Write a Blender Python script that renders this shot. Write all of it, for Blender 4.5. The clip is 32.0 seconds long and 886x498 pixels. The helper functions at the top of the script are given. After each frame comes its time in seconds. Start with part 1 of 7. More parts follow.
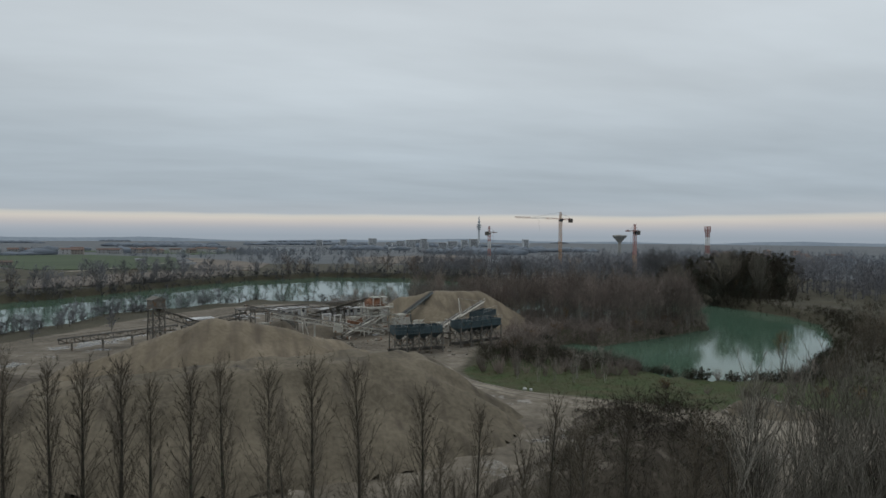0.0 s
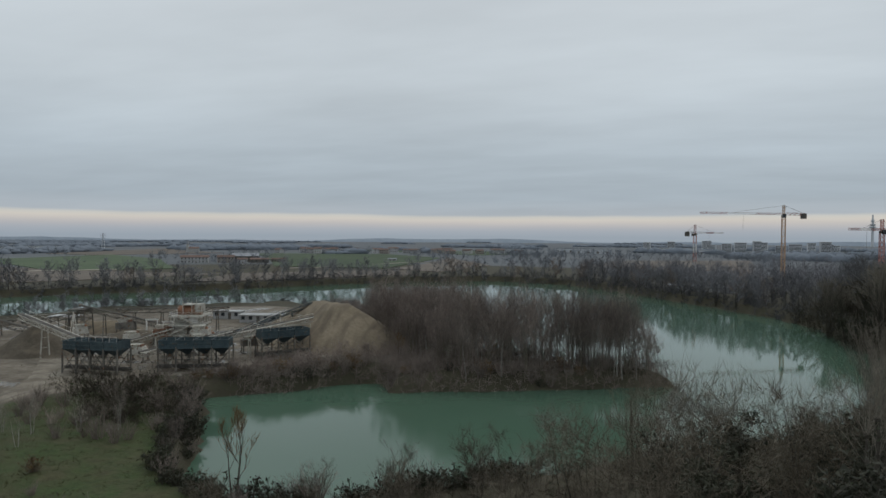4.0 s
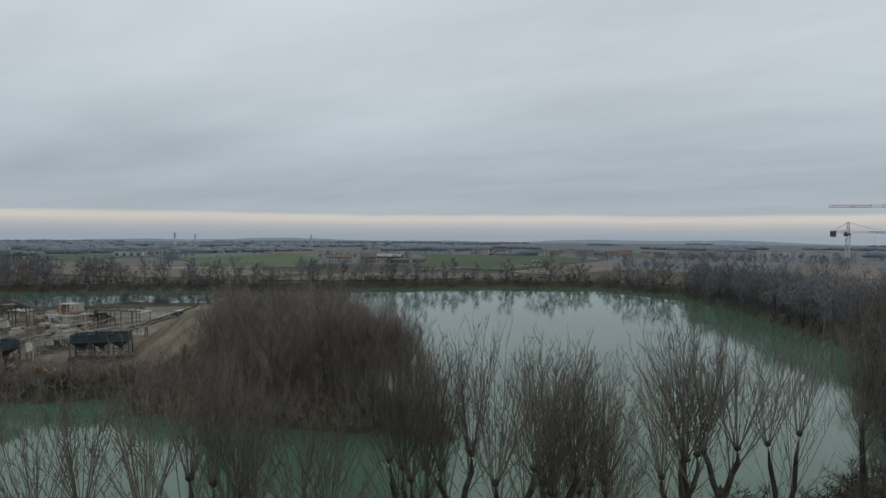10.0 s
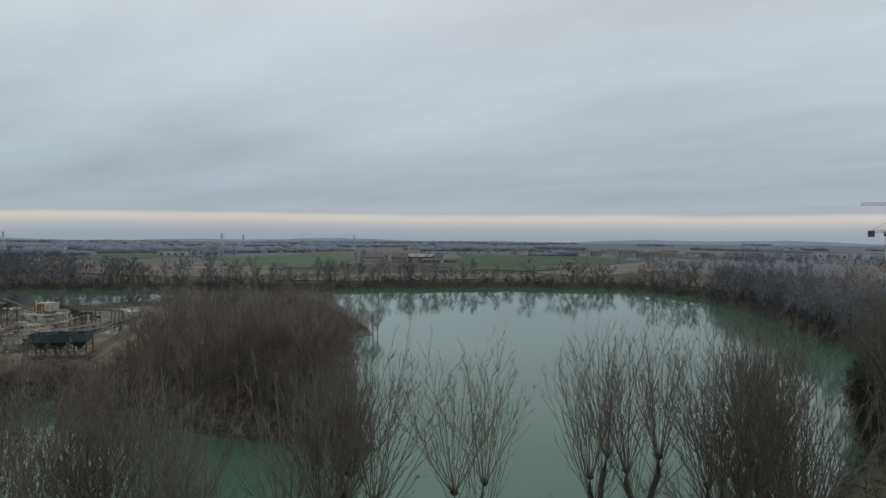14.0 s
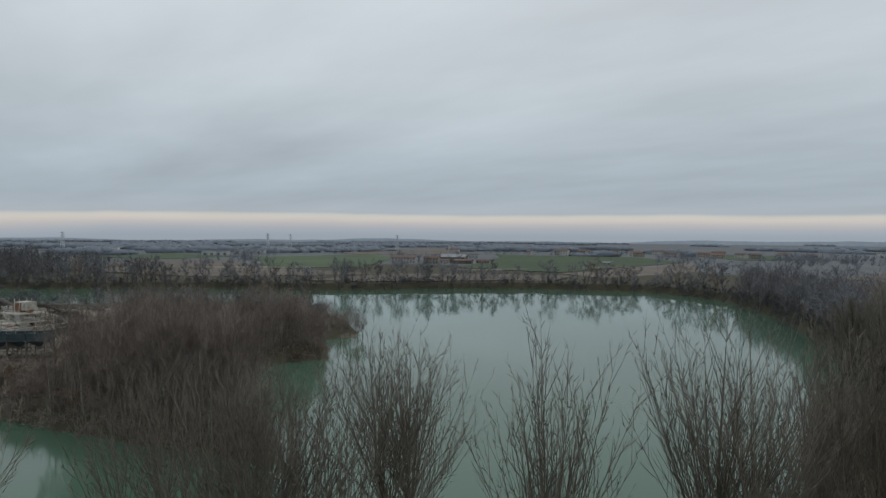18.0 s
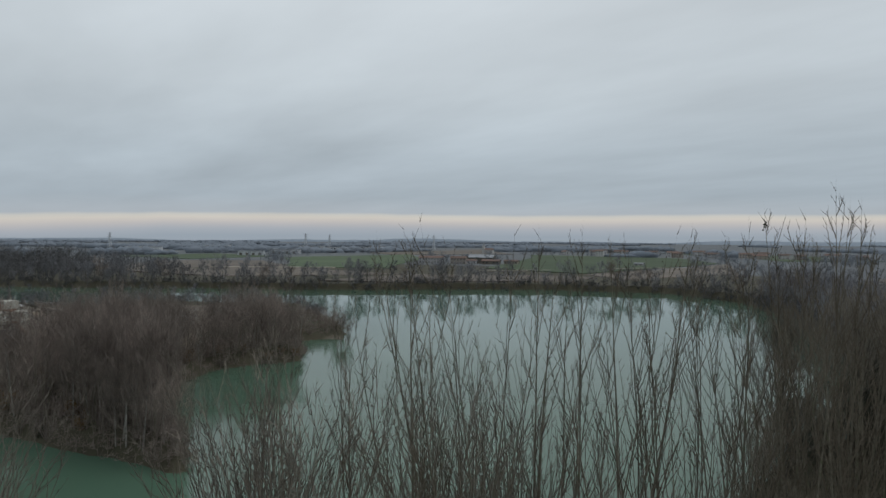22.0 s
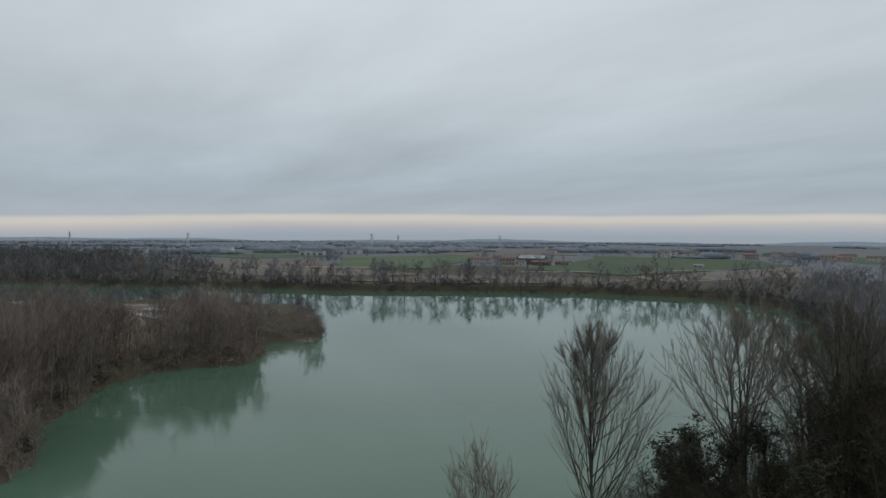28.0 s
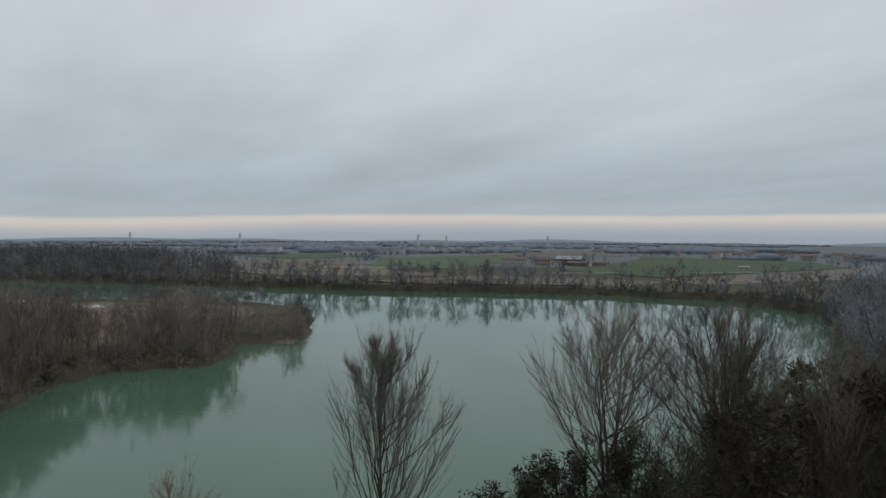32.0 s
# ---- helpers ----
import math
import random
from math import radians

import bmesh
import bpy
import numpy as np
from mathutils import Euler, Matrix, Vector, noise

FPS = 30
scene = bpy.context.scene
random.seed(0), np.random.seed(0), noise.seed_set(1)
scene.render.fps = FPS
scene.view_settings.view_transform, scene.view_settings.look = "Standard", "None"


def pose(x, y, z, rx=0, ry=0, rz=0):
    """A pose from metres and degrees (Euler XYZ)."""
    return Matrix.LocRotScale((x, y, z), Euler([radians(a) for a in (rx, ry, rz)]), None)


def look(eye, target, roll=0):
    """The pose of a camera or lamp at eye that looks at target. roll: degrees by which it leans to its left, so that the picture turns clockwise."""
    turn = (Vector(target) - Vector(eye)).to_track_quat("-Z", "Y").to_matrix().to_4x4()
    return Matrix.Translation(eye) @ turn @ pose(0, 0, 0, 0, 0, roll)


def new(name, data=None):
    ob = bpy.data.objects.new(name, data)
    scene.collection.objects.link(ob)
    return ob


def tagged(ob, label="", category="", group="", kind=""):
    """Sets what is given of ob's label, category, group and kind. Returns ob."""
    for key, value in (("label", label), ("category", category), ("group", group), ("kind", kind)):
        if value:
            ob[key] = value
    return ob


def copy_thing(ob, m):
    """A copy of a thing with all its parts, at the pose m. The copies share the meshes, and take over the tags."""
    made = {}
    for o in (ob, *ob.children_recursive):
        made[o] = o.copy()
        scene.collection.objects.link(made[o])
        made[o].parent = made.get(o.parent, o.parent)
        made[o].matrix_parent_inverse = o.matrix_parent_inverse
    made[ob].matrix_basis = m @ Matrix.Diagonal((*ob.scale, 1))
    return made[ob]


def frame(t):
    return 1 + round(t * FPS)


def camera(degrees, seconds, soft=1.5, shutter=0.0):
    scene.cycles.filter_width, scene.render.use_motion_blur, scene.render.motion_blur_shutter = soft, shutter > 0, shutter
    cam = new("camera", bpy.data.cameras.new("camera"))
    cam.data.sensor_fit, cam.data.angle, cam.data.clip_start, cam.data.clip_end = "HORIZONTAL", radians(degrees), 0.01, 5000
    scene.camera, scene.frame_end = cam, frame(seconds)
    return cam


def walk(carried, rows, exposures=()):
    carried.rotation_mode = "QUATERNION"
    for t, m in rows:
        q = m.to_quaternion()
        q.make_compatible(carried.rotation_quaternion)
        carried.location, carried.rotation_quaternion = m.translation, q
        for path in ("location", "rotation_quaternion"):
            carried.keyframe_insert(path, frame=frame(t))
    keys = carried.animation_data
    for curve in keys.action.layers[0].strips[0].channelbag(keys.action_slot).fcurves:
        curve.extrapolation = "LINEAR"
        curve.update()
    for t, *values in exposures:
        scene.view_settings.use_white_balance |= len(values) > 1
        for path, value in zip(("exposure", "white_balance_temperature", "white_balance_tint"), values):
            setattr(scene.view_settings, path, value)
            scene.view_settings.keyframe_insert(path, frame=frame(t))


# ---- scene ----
import functools
# ---- camera: a drone that flies round a circle over the lake's shore ----
cam = camera(68.89, 32.0)
RADIUS, HEIGHT = 263.25, 31.0
# seconds and the degrees gone round the circle
ROUND = [(0, -0.03), (1, 7.88), (2, 15.85), (3, 23.86), (3.5, 27.89), (4.5, 35.99), (5.5, 44.14), (5.7, 45.66), (5.9, 46.95), (6, 47.33), (7, 48.42), (8, 49.42), (9, 50.41), (10, 51.41), (11, 52.44), (12, 53.52), (13, 54.67), (14, 55.86), (14.5, 56.45), (16.5, 58.76), (17, 59.32), (18, 60.40), (19, 61.42), (20, 62.39), (21, 63.32), (22, 64.28), (23, 65.35), (24, 66.54), (25, 67.75), (25.5, 68.34), (27.5, 70.66), (28, 71.24), (29, 72.44), (30, 73.68), (31, 74.93), (32, 76.19)]


def on_circle(deg):
    a = radians(deg)
    return pose(RADIUS * math.sin(a), -RADIUS * math.cos(a), HEIGHT, 88.884, -0.37, deg - 17.65)


walk(cam, [(t, on_circle(deg)) for t, deg in ROUND], exposures=[(0.0, 0.0), (32.0, 0.0)])


# ---- sky, sun and exposure ----
def build_world():
    w = bpy.data.worlds.new("overcast_sky")
    scene.world = w
    w.use_nodes = True
    nt = w.node_tree
    nt.nodes.clear()
    N, L = nt.nodes.new, nt.links.new

    def mth(op, a, b=None, clamp=False):
        n = N("ShaderNodeMath")
        n.operation, n.use_clamp = op, clamp
        for i, v in enumerate((a, b)):
            if v is None:
                continue
            if isinstance(v, (int, float)):
                n.inputs[i].default_value = v
            else:
                L(v, n.inputs[i])
        return n.outputs[0]

    tc = N("ShaderNodeTexCoord")
    sep = N("ShaderNodeSeparateXYZ")
    L(tc.outputs["Generated"], sep.inputs[0])
    x, y, z = sep.outputs
    # the cloud sheet, seen as a high flat layer
    zz = mth("ADD", mth("MAXIMUM", z, 0.0), 0.09)
    comb = N("ShaderNodeCombineXYZ")
    L(mth("DIVIDE", x, zz), comb.inputs[0])
    L(mth("DIVIDE", y, zz), comb.inputs[1])
    rot = N("ShaderNodeMapping")
    rot.inputs["Rotation"].default_value = (0, 0, radians(30))
    rot.inputs["Scale"].default_value = (0.55, 1.15, 1.0)
    L(comb.outputs[0], rot.inputs[0])
    big = N("ShaderNodeTexNoise")
    big.inputs["Scale"].default_value, big.inputs["Detail"].default_value, big.inputs["Roughness"].default_value = 0.75, 5, 0.52
    L(rot.outputs[0], big.inputs["Vector"])
    # the clear strip under the cloud edge, whose height wanders round the horizon
    edge = N("ShaderNodeTexNoise")
    edge.inputs["Scale"].default_value, edge.inputs["Detail"].default_value = 2.2, 4
    flat = N("ShaderNodeCombineXYZ")
    L(x, flat.inputs[0])
    L(y, flat.inputs[1])
    L(flat.outputs[0], edge.inputs["Vector"])
    wander = mth("MULTIPLY", mth("SUBTRACT", edge.outputs["Fac"], 0.5), 0.022)
    lift = mth("SUBTRACT", z, mth("MULTIPLY", wander, mth("MINIMUM", mth("MAXIMUM", mth("MULTIPLY", z, 30.0), 0.0), 1.0)))
    ramp = N("ShaderNodeValToRGB")
    el = ramp.color_ramp.elements
    stops = [(0.0, (0.312, 0.365, 0.424)), (0.010, (0.370, 0.408, 0.460)), (0.0175, (0.470, 0.466, 0.480)), (0.0255, (0.600, 0.562, 0.520)),
             (0.0300, (0.628, 0.606, 0.548)), (0.0345, (0.410, 0.455, 0.500)), (0.06, (0.383, 0.445, 0.500)), (0.12, (0.426, 0.490, 0.542)), (0.22, (0.536, 0.595, 0.638)), (0.33, (0.595, 0.650, 0.690)), (1.0, (0.516, 0.570, 0.613))]
    el[0].position, el[0].color = stops[0][0], (*stops[0][1], 1)
    el[1].position, el[1].color = stops[-1][0], (*stops[-1][1], 1)
    for p, c in stops[1:-1]:
        e = el.new(p)
        e.color = (*c, 1)
    # the cloud hangs lower over the west
    west = N("ShaderNodeMapRange")
    west.inputs["From Min"].default_value, west.inputs["From Max"].default_value = -0.94, -1.0
    west.inputs["To Min"].default_value, west.inputs["To Max"].default_value = 0.0, 0.012
    L(x, west.inputs["Value"])
    L(mth("ADD", lift, west.outputs[0]), ramp.inputs[0])
    amount = mth("ADD", 1.0, mth("MULTIPLY", mth("SUBTRACT", big.outputs["Fac"], 0.5), mth("MINIMUM", mth("MULTIPLY", mth("MAXIMUM", z, 0.0), 7.0), 0.62)))
    cloud = N("ShaderNodeVectorMath")
    cloud.operation = "SCALE"
    L(ramp.outputs[0], cloud.inputs[0])
    L(amount, cloud.inputs["Scale"])
    bg_cloud = N("ShaderNodeBackground")
    L(cloud.outputs[0], bg_cloud.inputs[0])
    bg_cloud.inputs[1].default_value = 1.0
    sky = N("ShaderNodeTexSky")
    sky.sky_type, sky.sun_disc = "NISHITA", False
    sky.sun_elevation, sky.sun_rotation = radians(58), radians(20)
    bg_sky = N("ShaderNodeBackground")
    L(sky.outputs[0], bg_sky.inputs[0])
    bg_sky.inputs[1].default_value = 0.06
    mix = N("ShaderNodeMixShader")
    mix.inputs[0].default_value = 0.96
    L(bg_sky.outputs[0], mix.inputs[1])
    L(bg_cloud.outputs[0], mix.inputs[2])
    out = N("ShaderNodeOutputWorld")
    L(mix.outputs[0], out.inputs[0])


build_world()
sun_data = bpy.data.lights.new("sun", "SUN")
sun_data.energy, sun_data.angle, sun_data.color = 0.5, radians(25), (1.0, 0.95, 0.88)
sun = new("sun", sun_data)
sun.matrix_world = look((37, 101, 172), (0, 0, 0))


# ---- materials ----
def rgba(c):
    return (*c, 1.0)


def surface(name, low, high, scale=1.0, rough=0.85, fine=8.0, bump=0.3, metal=0.0, stain=None, stain_at=0.62, vary=0.25, spec=0.3, soft=0.05, gully_streak=None):
    """A surface in two colours at two scales, with fine relief, a colour for stains or painted gully shade, and a shift
    from object to object.
    """
    m = bpy.data.materials.new(name)
    m.use_nodes = True
    nt = m.node_tree
    N, L = nt.nodes.new, nt.links.new
    b = nt.nodes["Principled BSDF"]
    tc = N("ShaderNodeTexCoord")
    n1 = N("ShaderNodeTexNoise")
    n1.inputs["Scale"].default_value, n1.inputs["Detail"].default_value, n1.inputs["Roughness"].default_value = scale, 6, 0.62
    n2 = N("ShaderNodeTexNoise")
    n2.inputs["Scale"].default_value, n2.inputs["Detail"].default_value = scale * fine, 4
    geo = N("ShaderNodeNewGeometry")
    for n in (n1, n2):
        L(geo.outputs["Position"], n.inputs["Vector"])
    add = N("ShaderNodeMath")
    add.operation = "MULTIPLY_ADD"
    L(n2.outputs["Fac"], add.inputs[0])
    add.inputs[1].default_value = 0.55
    sub = N("ShaderNodeMath")
    sub.operation = "SUBTRACT"
    L(n1.outputs["Fac"], sub.inputs[0])
    sub.inputs[1].default_value = 0.275
    L(sub.outputs[0], add.inputs[2])
    r = N("ShaderNodeValToRGB")
    r.color_ramp.elements[0].position, r.color_ramp.elements[0].color = 0.3, rgba(low)
    r.color_ramp.elements[1].position, r.color_ramp.elements[1].color = 0.7, rgba(high)
    L(add.outputs[0], r.inputs[0])
    col = r.outputs[0]
    if stain:
        n3 = N("ShaderNodeTexNoise")
        n3.inputs["Scale"].default_value, n3.inputs["Detail"].default_value = scale * 2.3, 5
        if gully_streak:
            sm = N("ShaderNodeMapping")
            sm.inputs["Scale"].default_value = gully_streak
            L(geo.outputs["Position"], sm.inputs["Vector"])
            L(sm.outputs[0], n3.inputs["Vector"])
        else:
            L(geo.outputs["Position"], n3.inputs["Vector"])
        r3 = N("ShaderNodeValToRGB")
        r3.color_ramp.elements[0].position, r3.color_ramp.elements[1].position = stain_at - soft, stain_at + soft
        L(n3.outputs["Fac"], r3.inputs[0])
        mx = N("ShaderNodeMix")
        mx.data_type = "RGBA"
        L(r3.outputs[0], mx.inputs["Factor"])
        L(col, mx.inputs["A"])
        mx.inputs["B"].default_value = rgba(stain)
        col = mx.outputs["Result"]
    if vary:
        info = N("ShaderNodeObjectInfo")
        hsv = N("ShaderNodeHueSaturation")
        mr = N("ShaderNodeMapRange")
        mr.inputs["To Min"].default_value, mr.inputs["To Max"].default_value = 1 - vary, 1 + vary
        L(info.outputs["Random"], mr.inputs["Value"])
        L(mr.outputs[0], hsv.inputs["Value"])
        L(col, hsv.inputs["Color"])
        col = hsv.outputs[0]
    L(col, b.inputs["Base Color"])
    b.inputs["Roughness"].default_value, b.inputs["Metallic"].default_value = rough, metal
    b.inputs["Specular IOR Level"].default_value = spec
    if bump:
        bp = N("ShaderNodeBump")
        bp.inputs["Strength"].default_value, bp.inputs["Distance"].default_value = bump, 0.1
        L(n2.outputs["Fac"], bp.inputs["Height"])
        L(bp.outputs[0], b.inputs["Normal"])
    return m


MAT = {
    "bark": surface("dark_grey_bark", (0.034, 0.029, 0.023), (0.092, 0.081, 0.066), 2.0, 0.95, stain=(0.07, 0.085, 0.05)),
    "bark_pale": surface("olive_grey_bark", (0.085, 0.075, 0.055), (0.19, 0.17, 0.13), 2.0, 0.95, stain=(0.11, 0.115, 0.07)),
    "twig_col": surface("grey_poplar_twigs", (0.085, 0.07, 0.05), (0.165, 0.14, 0.105), 0.6, 0.9, bump=0, vary=0.3),
    "twig": surface("grey_brown_twigs", (0.12, 0.105, 0.083), (0.228, 0.202, 0.164), 0.6, 0.9, bump=0, vary=0.3),
    "twig_red": surface("red_brown_twigs", (0.145, 0.116, 0.10), (0.268, 0.222, 0.192), 0.12, 0.9, bump=0, vary=0.35),
    "twig_pale": surface("pale_twigs", (0.20, 0.18, 0.15), (0.36, 0.33, 0.28), 0.6, 0.9, bump=0, vary=0.25),
    "twig_sap": surface("pale_sapling_bark", (0.125, 0.112, 0.09), (0.235, 0.215, 0.178), 0.6, 0.9, bump=0, vary=0.25),
    # twigs greyed and blued to paint haze over the far shores
    "far_twig": surface("haze_greyed_far_twigs", (0.142, 0.144, 0.156), (0.235, 0.23, 0.24), 0.06, 0.95, bump=0, vary=0.3),
    # pale blue-grey in place of bark brown paints in the distance haze
    "wood_far": surface("haze_tinted_woods", (0.155, 0.172, 0.194), (0.225, 0.243, 0.266), 0.02, 0.95, bump=0, vary=0),
    "shore_twig": surface("dark_shore_scrub", (0.075, 0.077, 0.08), (0.14, 0.137, 0.137), 0.08, 0.95, bump=0, vary=0),
    "birch": surface("pale_birch_bark", (0.20, 0.185, 0.165), (0.36, 0.34, 0.31), 1.5, 0.85, bump=0.2, stain=(0.10, 0.09, 0.08)),
    # horizon woods with the haze mixed into their base colour
    "wood_haze": surface("hazy_distant_woods", (0.165, 0.19, 0.222), (0.215, 0.24, 0.272), 0.006, 1.0, bump=0, vary=0, spec=0),
    "leaf_dark": surface("dark_evergreen_leaves", (0.024, 0.026, 0.017), (0.062, 0.062, 0.04), 0.7, 0.7, bump=0, vary=0.3),
    "leaf_rust": surface("rusty_dry_leaves", (0.10, 0.062, 0.03), (0.20, 0.13, 0.06), 0.7, 0.85, bump=0, vary=0.3),
    "leaf_yellow": surface("yellow_green_leaves", (0.13, 0.12, 0.03), (0.24, 0.22, 0.06), 0.9, 0.8, bump=0),
    "bramble": surface("bramble", (0.025, 0.021, 0.015), (0.06, 0.049, 0.033), 0.4, 0.95, bump=0, stain=(0.045, 0.06, 0.025)),
    # its dark downhill streaks paint in gully shade along with real stains
    "sand": surface("sand_and_gravel", (0.160, 0.130, 0.089), (0.260, 0.214, 0.153), 0.10, 0.95, fine=14, bump=0.7, stain=(0.125, 0.10, 0.073), stain_at=0.58, soft=0.12, gully_streak=(2.2, 0.4, 0.35), vary=0.06),
    "gravel_dark": surface("grey_gravel", (0.072, 0.061, 0.046), (0.135, 0.113, 0.085), 0.16, 0.95, fine=12, bump=0.8, stain=(0.17, 0.14, 0.104), soft=0.14, vary=0.06),
    # the streaks down the terrace combine dark gravel patches and painted rill shade
    "terrace": surface("tan_grey_gravel", (0.106, 0.089, 0.063), (0.198, 0.166, 0.120), 0.13, 0.95, fine=12, bump=0.8, stain=(0.075, 0.063, 0.048), stain_at=0.62, soft=0.10, gully_streak=(1.6, 0.5, 0.4), vary=0.0),
    "soil": surface("dark_soil", (0.042, 0.035, 0.026), (0.10, 0.083, 0.062), 0.2, 0.95, fine=10, bump=0.8, stain=(0.16, 0.137, 0.108), vary=0.06),
    "rubble": surface("pale_rubble", (0.13, 0.115, 0.09), (0.34, 0.31, 0.265), 0.8, 0.9, bump=0.5),
    "bin": surface("blue_grey_painted_steel", (0.030, 0.048, 0.056), (0.070, 0.098, 0.108), 0.5, 0.55, bump=0.15, stain=(0.10, 0.075, 0.05), stain_at=0.66),
    "rust": surface("rusted_steel", (0.12, 0.055, 0.03), (0.28, 0.14, 0.085), 0.8, 0.85, bump=0.4, stain=(0.30, 0.25, 0.2)),
    "steel_dark": surface("dark_weathered_steel", (0.075, 0.072, 0.066), (0.19, 0.176, 0.152), 0.7, 0.75, bump=0.2, stain=(0.16, 0.09, 0.05)),
    "steel_pale": surface("pale_dusty_steel", (0.36, 0.345, 0.30), (0.62, 0.60, 0.54), 0.7, 0.7, bump=0.2, stain=(0.24, 0.15, 0.09)),
    "belt": surface("dusty_rubber_belt", (0.05, 0.047, 0.043), (0.12, 0.11, 0.095), 0.6, 0.9, bump=0.1),
    "concrete": surface("weathered_concrete", (0.28, 0.27, 0.25), (0.46, 0.445, 0.415), 0.4, 0.9, bump=0.3),
    "white": surface("white_plaster", (0.55, 0.54, 0.51), (0.78, 0.77, 0.74), 0.3, 0.85, bump=0.1, vary=0.12),
    "beige": surface("beige_plaster", (0.42, 0.37, 0.30), (0.60, 0.54, 0.45), 0.3, 0.85, bump=0.1, vary=0.15),
    "roof_tile": surface("brick_red_roof_tiles", (0.15, 0.08, 0.058), (0.25, 0.145, 0.105), 0.4, 0.85, bump=0.3, vary=0.2),
    "roof_grey": surface("grey_sheet_roof", (0.30, 0.30, 0.30), (0.48, 0.48, 0.47), 0.2, 0.6, bump=0.1),
    "glass": surface("dark_window_glass", (0.02, 0.025, 0.03), (0.05, 0.055, 0.06), 0.5, 0.15, bump=0, spec=0.5),
    # crane red mixed with grey, as haze painted into the colour
    "crane_red": surface("haze_greyed_red_crane_paint", (0.33, 0.15, 0.13), (0.44, 0.22, 0.19), 0.3, 0.6, bump=0),
    "crane_white": surface("white_crane_paint", (0.60, 0.58, 0.56), (0.78, 0.76, 0.74), 0.3, 0.6, bump=0),
    "crane_ochre": surface("ochre_crane_paint", (0.36, 0.22, 0.13), (0.50, 0.33, 0.21), 0.3, 0.6, bump=0),
    "yellow": surface("yellow_machine_paint", (0.34, 0.22, 0.03), (0.50, 0.34, 0.06), 0.8, 0.5, bump=0.1, stain=(0.2, 0.15, 0.09)),
    "tyre": surface("black_rubber", (0.015, 0.015, 0.015), (0.04, 0.038, 0.035), 2, 0.85, bump=0.2),
    # the five far building colours are muted to paint in distance haze
    "far_roof": surface("haze_dulled_sheet_roof", (0.17, 0.18, 0.195), (0.29, 0.30, 0.315), 0.02, 0.7, bump=0, vary=0.35),
    "far_wall": surface("haze_tinted_concrete", (0.40, 0.42, 0.44), (0.52, 0.535, 0.55), 0.01, 0.9, bump=0, vary=0.15),
    "far_white": surface("haze_dulled_white_plaster", (0.32, 0.32, 0.318), (0.44, 0.44, 0.432), 0.3, 0.9, bump=0.1, vary=0.2),
    "far_beige": surface("haze_dulled_beige_plaster", (0.24, 0.215, 0.19), (0.33, 0.30, 0.265), 0.3, 0.9, bump=0.1, vary=0.2),
    "far_tile": surface("haze_dulled_red_roof_tiles", (0.13, 0.088, 0.072), (0.19, 0.13, 0.11), 0.4, 0.9, bump=0.2, vary=0.2),
    # backdrop hills whose colour is the blue of the haze before them
    "hill": surface("haze_blue_hills", (0.235, 0.275, 0.32), (0.285, 0.325, 0.37), 0.004, 1.0, bump=0, vary=0, spec=0),
    "green_field": surface("green_crop_field", (0.052, 0.078, 0.042), (0.092, 0.124, 0.066), 0.012, 0.95, fine=20, bump=0.1, vary=0.15),
    "brown_field": surface("ploughed_field", (0.115, 0.097, 0.08), (0.175, 0.148, 0.122), 0.012, 0.95, fine=25, bump=0.2, vary=0.15),
    "road": surface("pale_trodden_sand", (0.17, 0.145, 0.11), (0.30, 0.265, 0.212), 0.12, 0.9, fine=9, bump=0.5, stain=(0.145, 0.122, 0.092), stain_at=0.56, soft=0.1, vary=0),
    "rut": surface("damp_sand", (0.115, 0.098, 0.076), (0.185, 0.16, 0.127), 0.5, 0.6, bump=0.4, vary=0),
    "grass_blade": surface("winter_grass_tufts", (0.045, 0.046, 0.018), (0.085, 0.08, 0.036), 0.15, 0.9, bump=0, vary=0),
    "track": surface("pale_farm_track", (0.30, 0.27, 0.22), (0.42, 0.38, 0.32), 0.1, 0.95, bump=0.2),
}


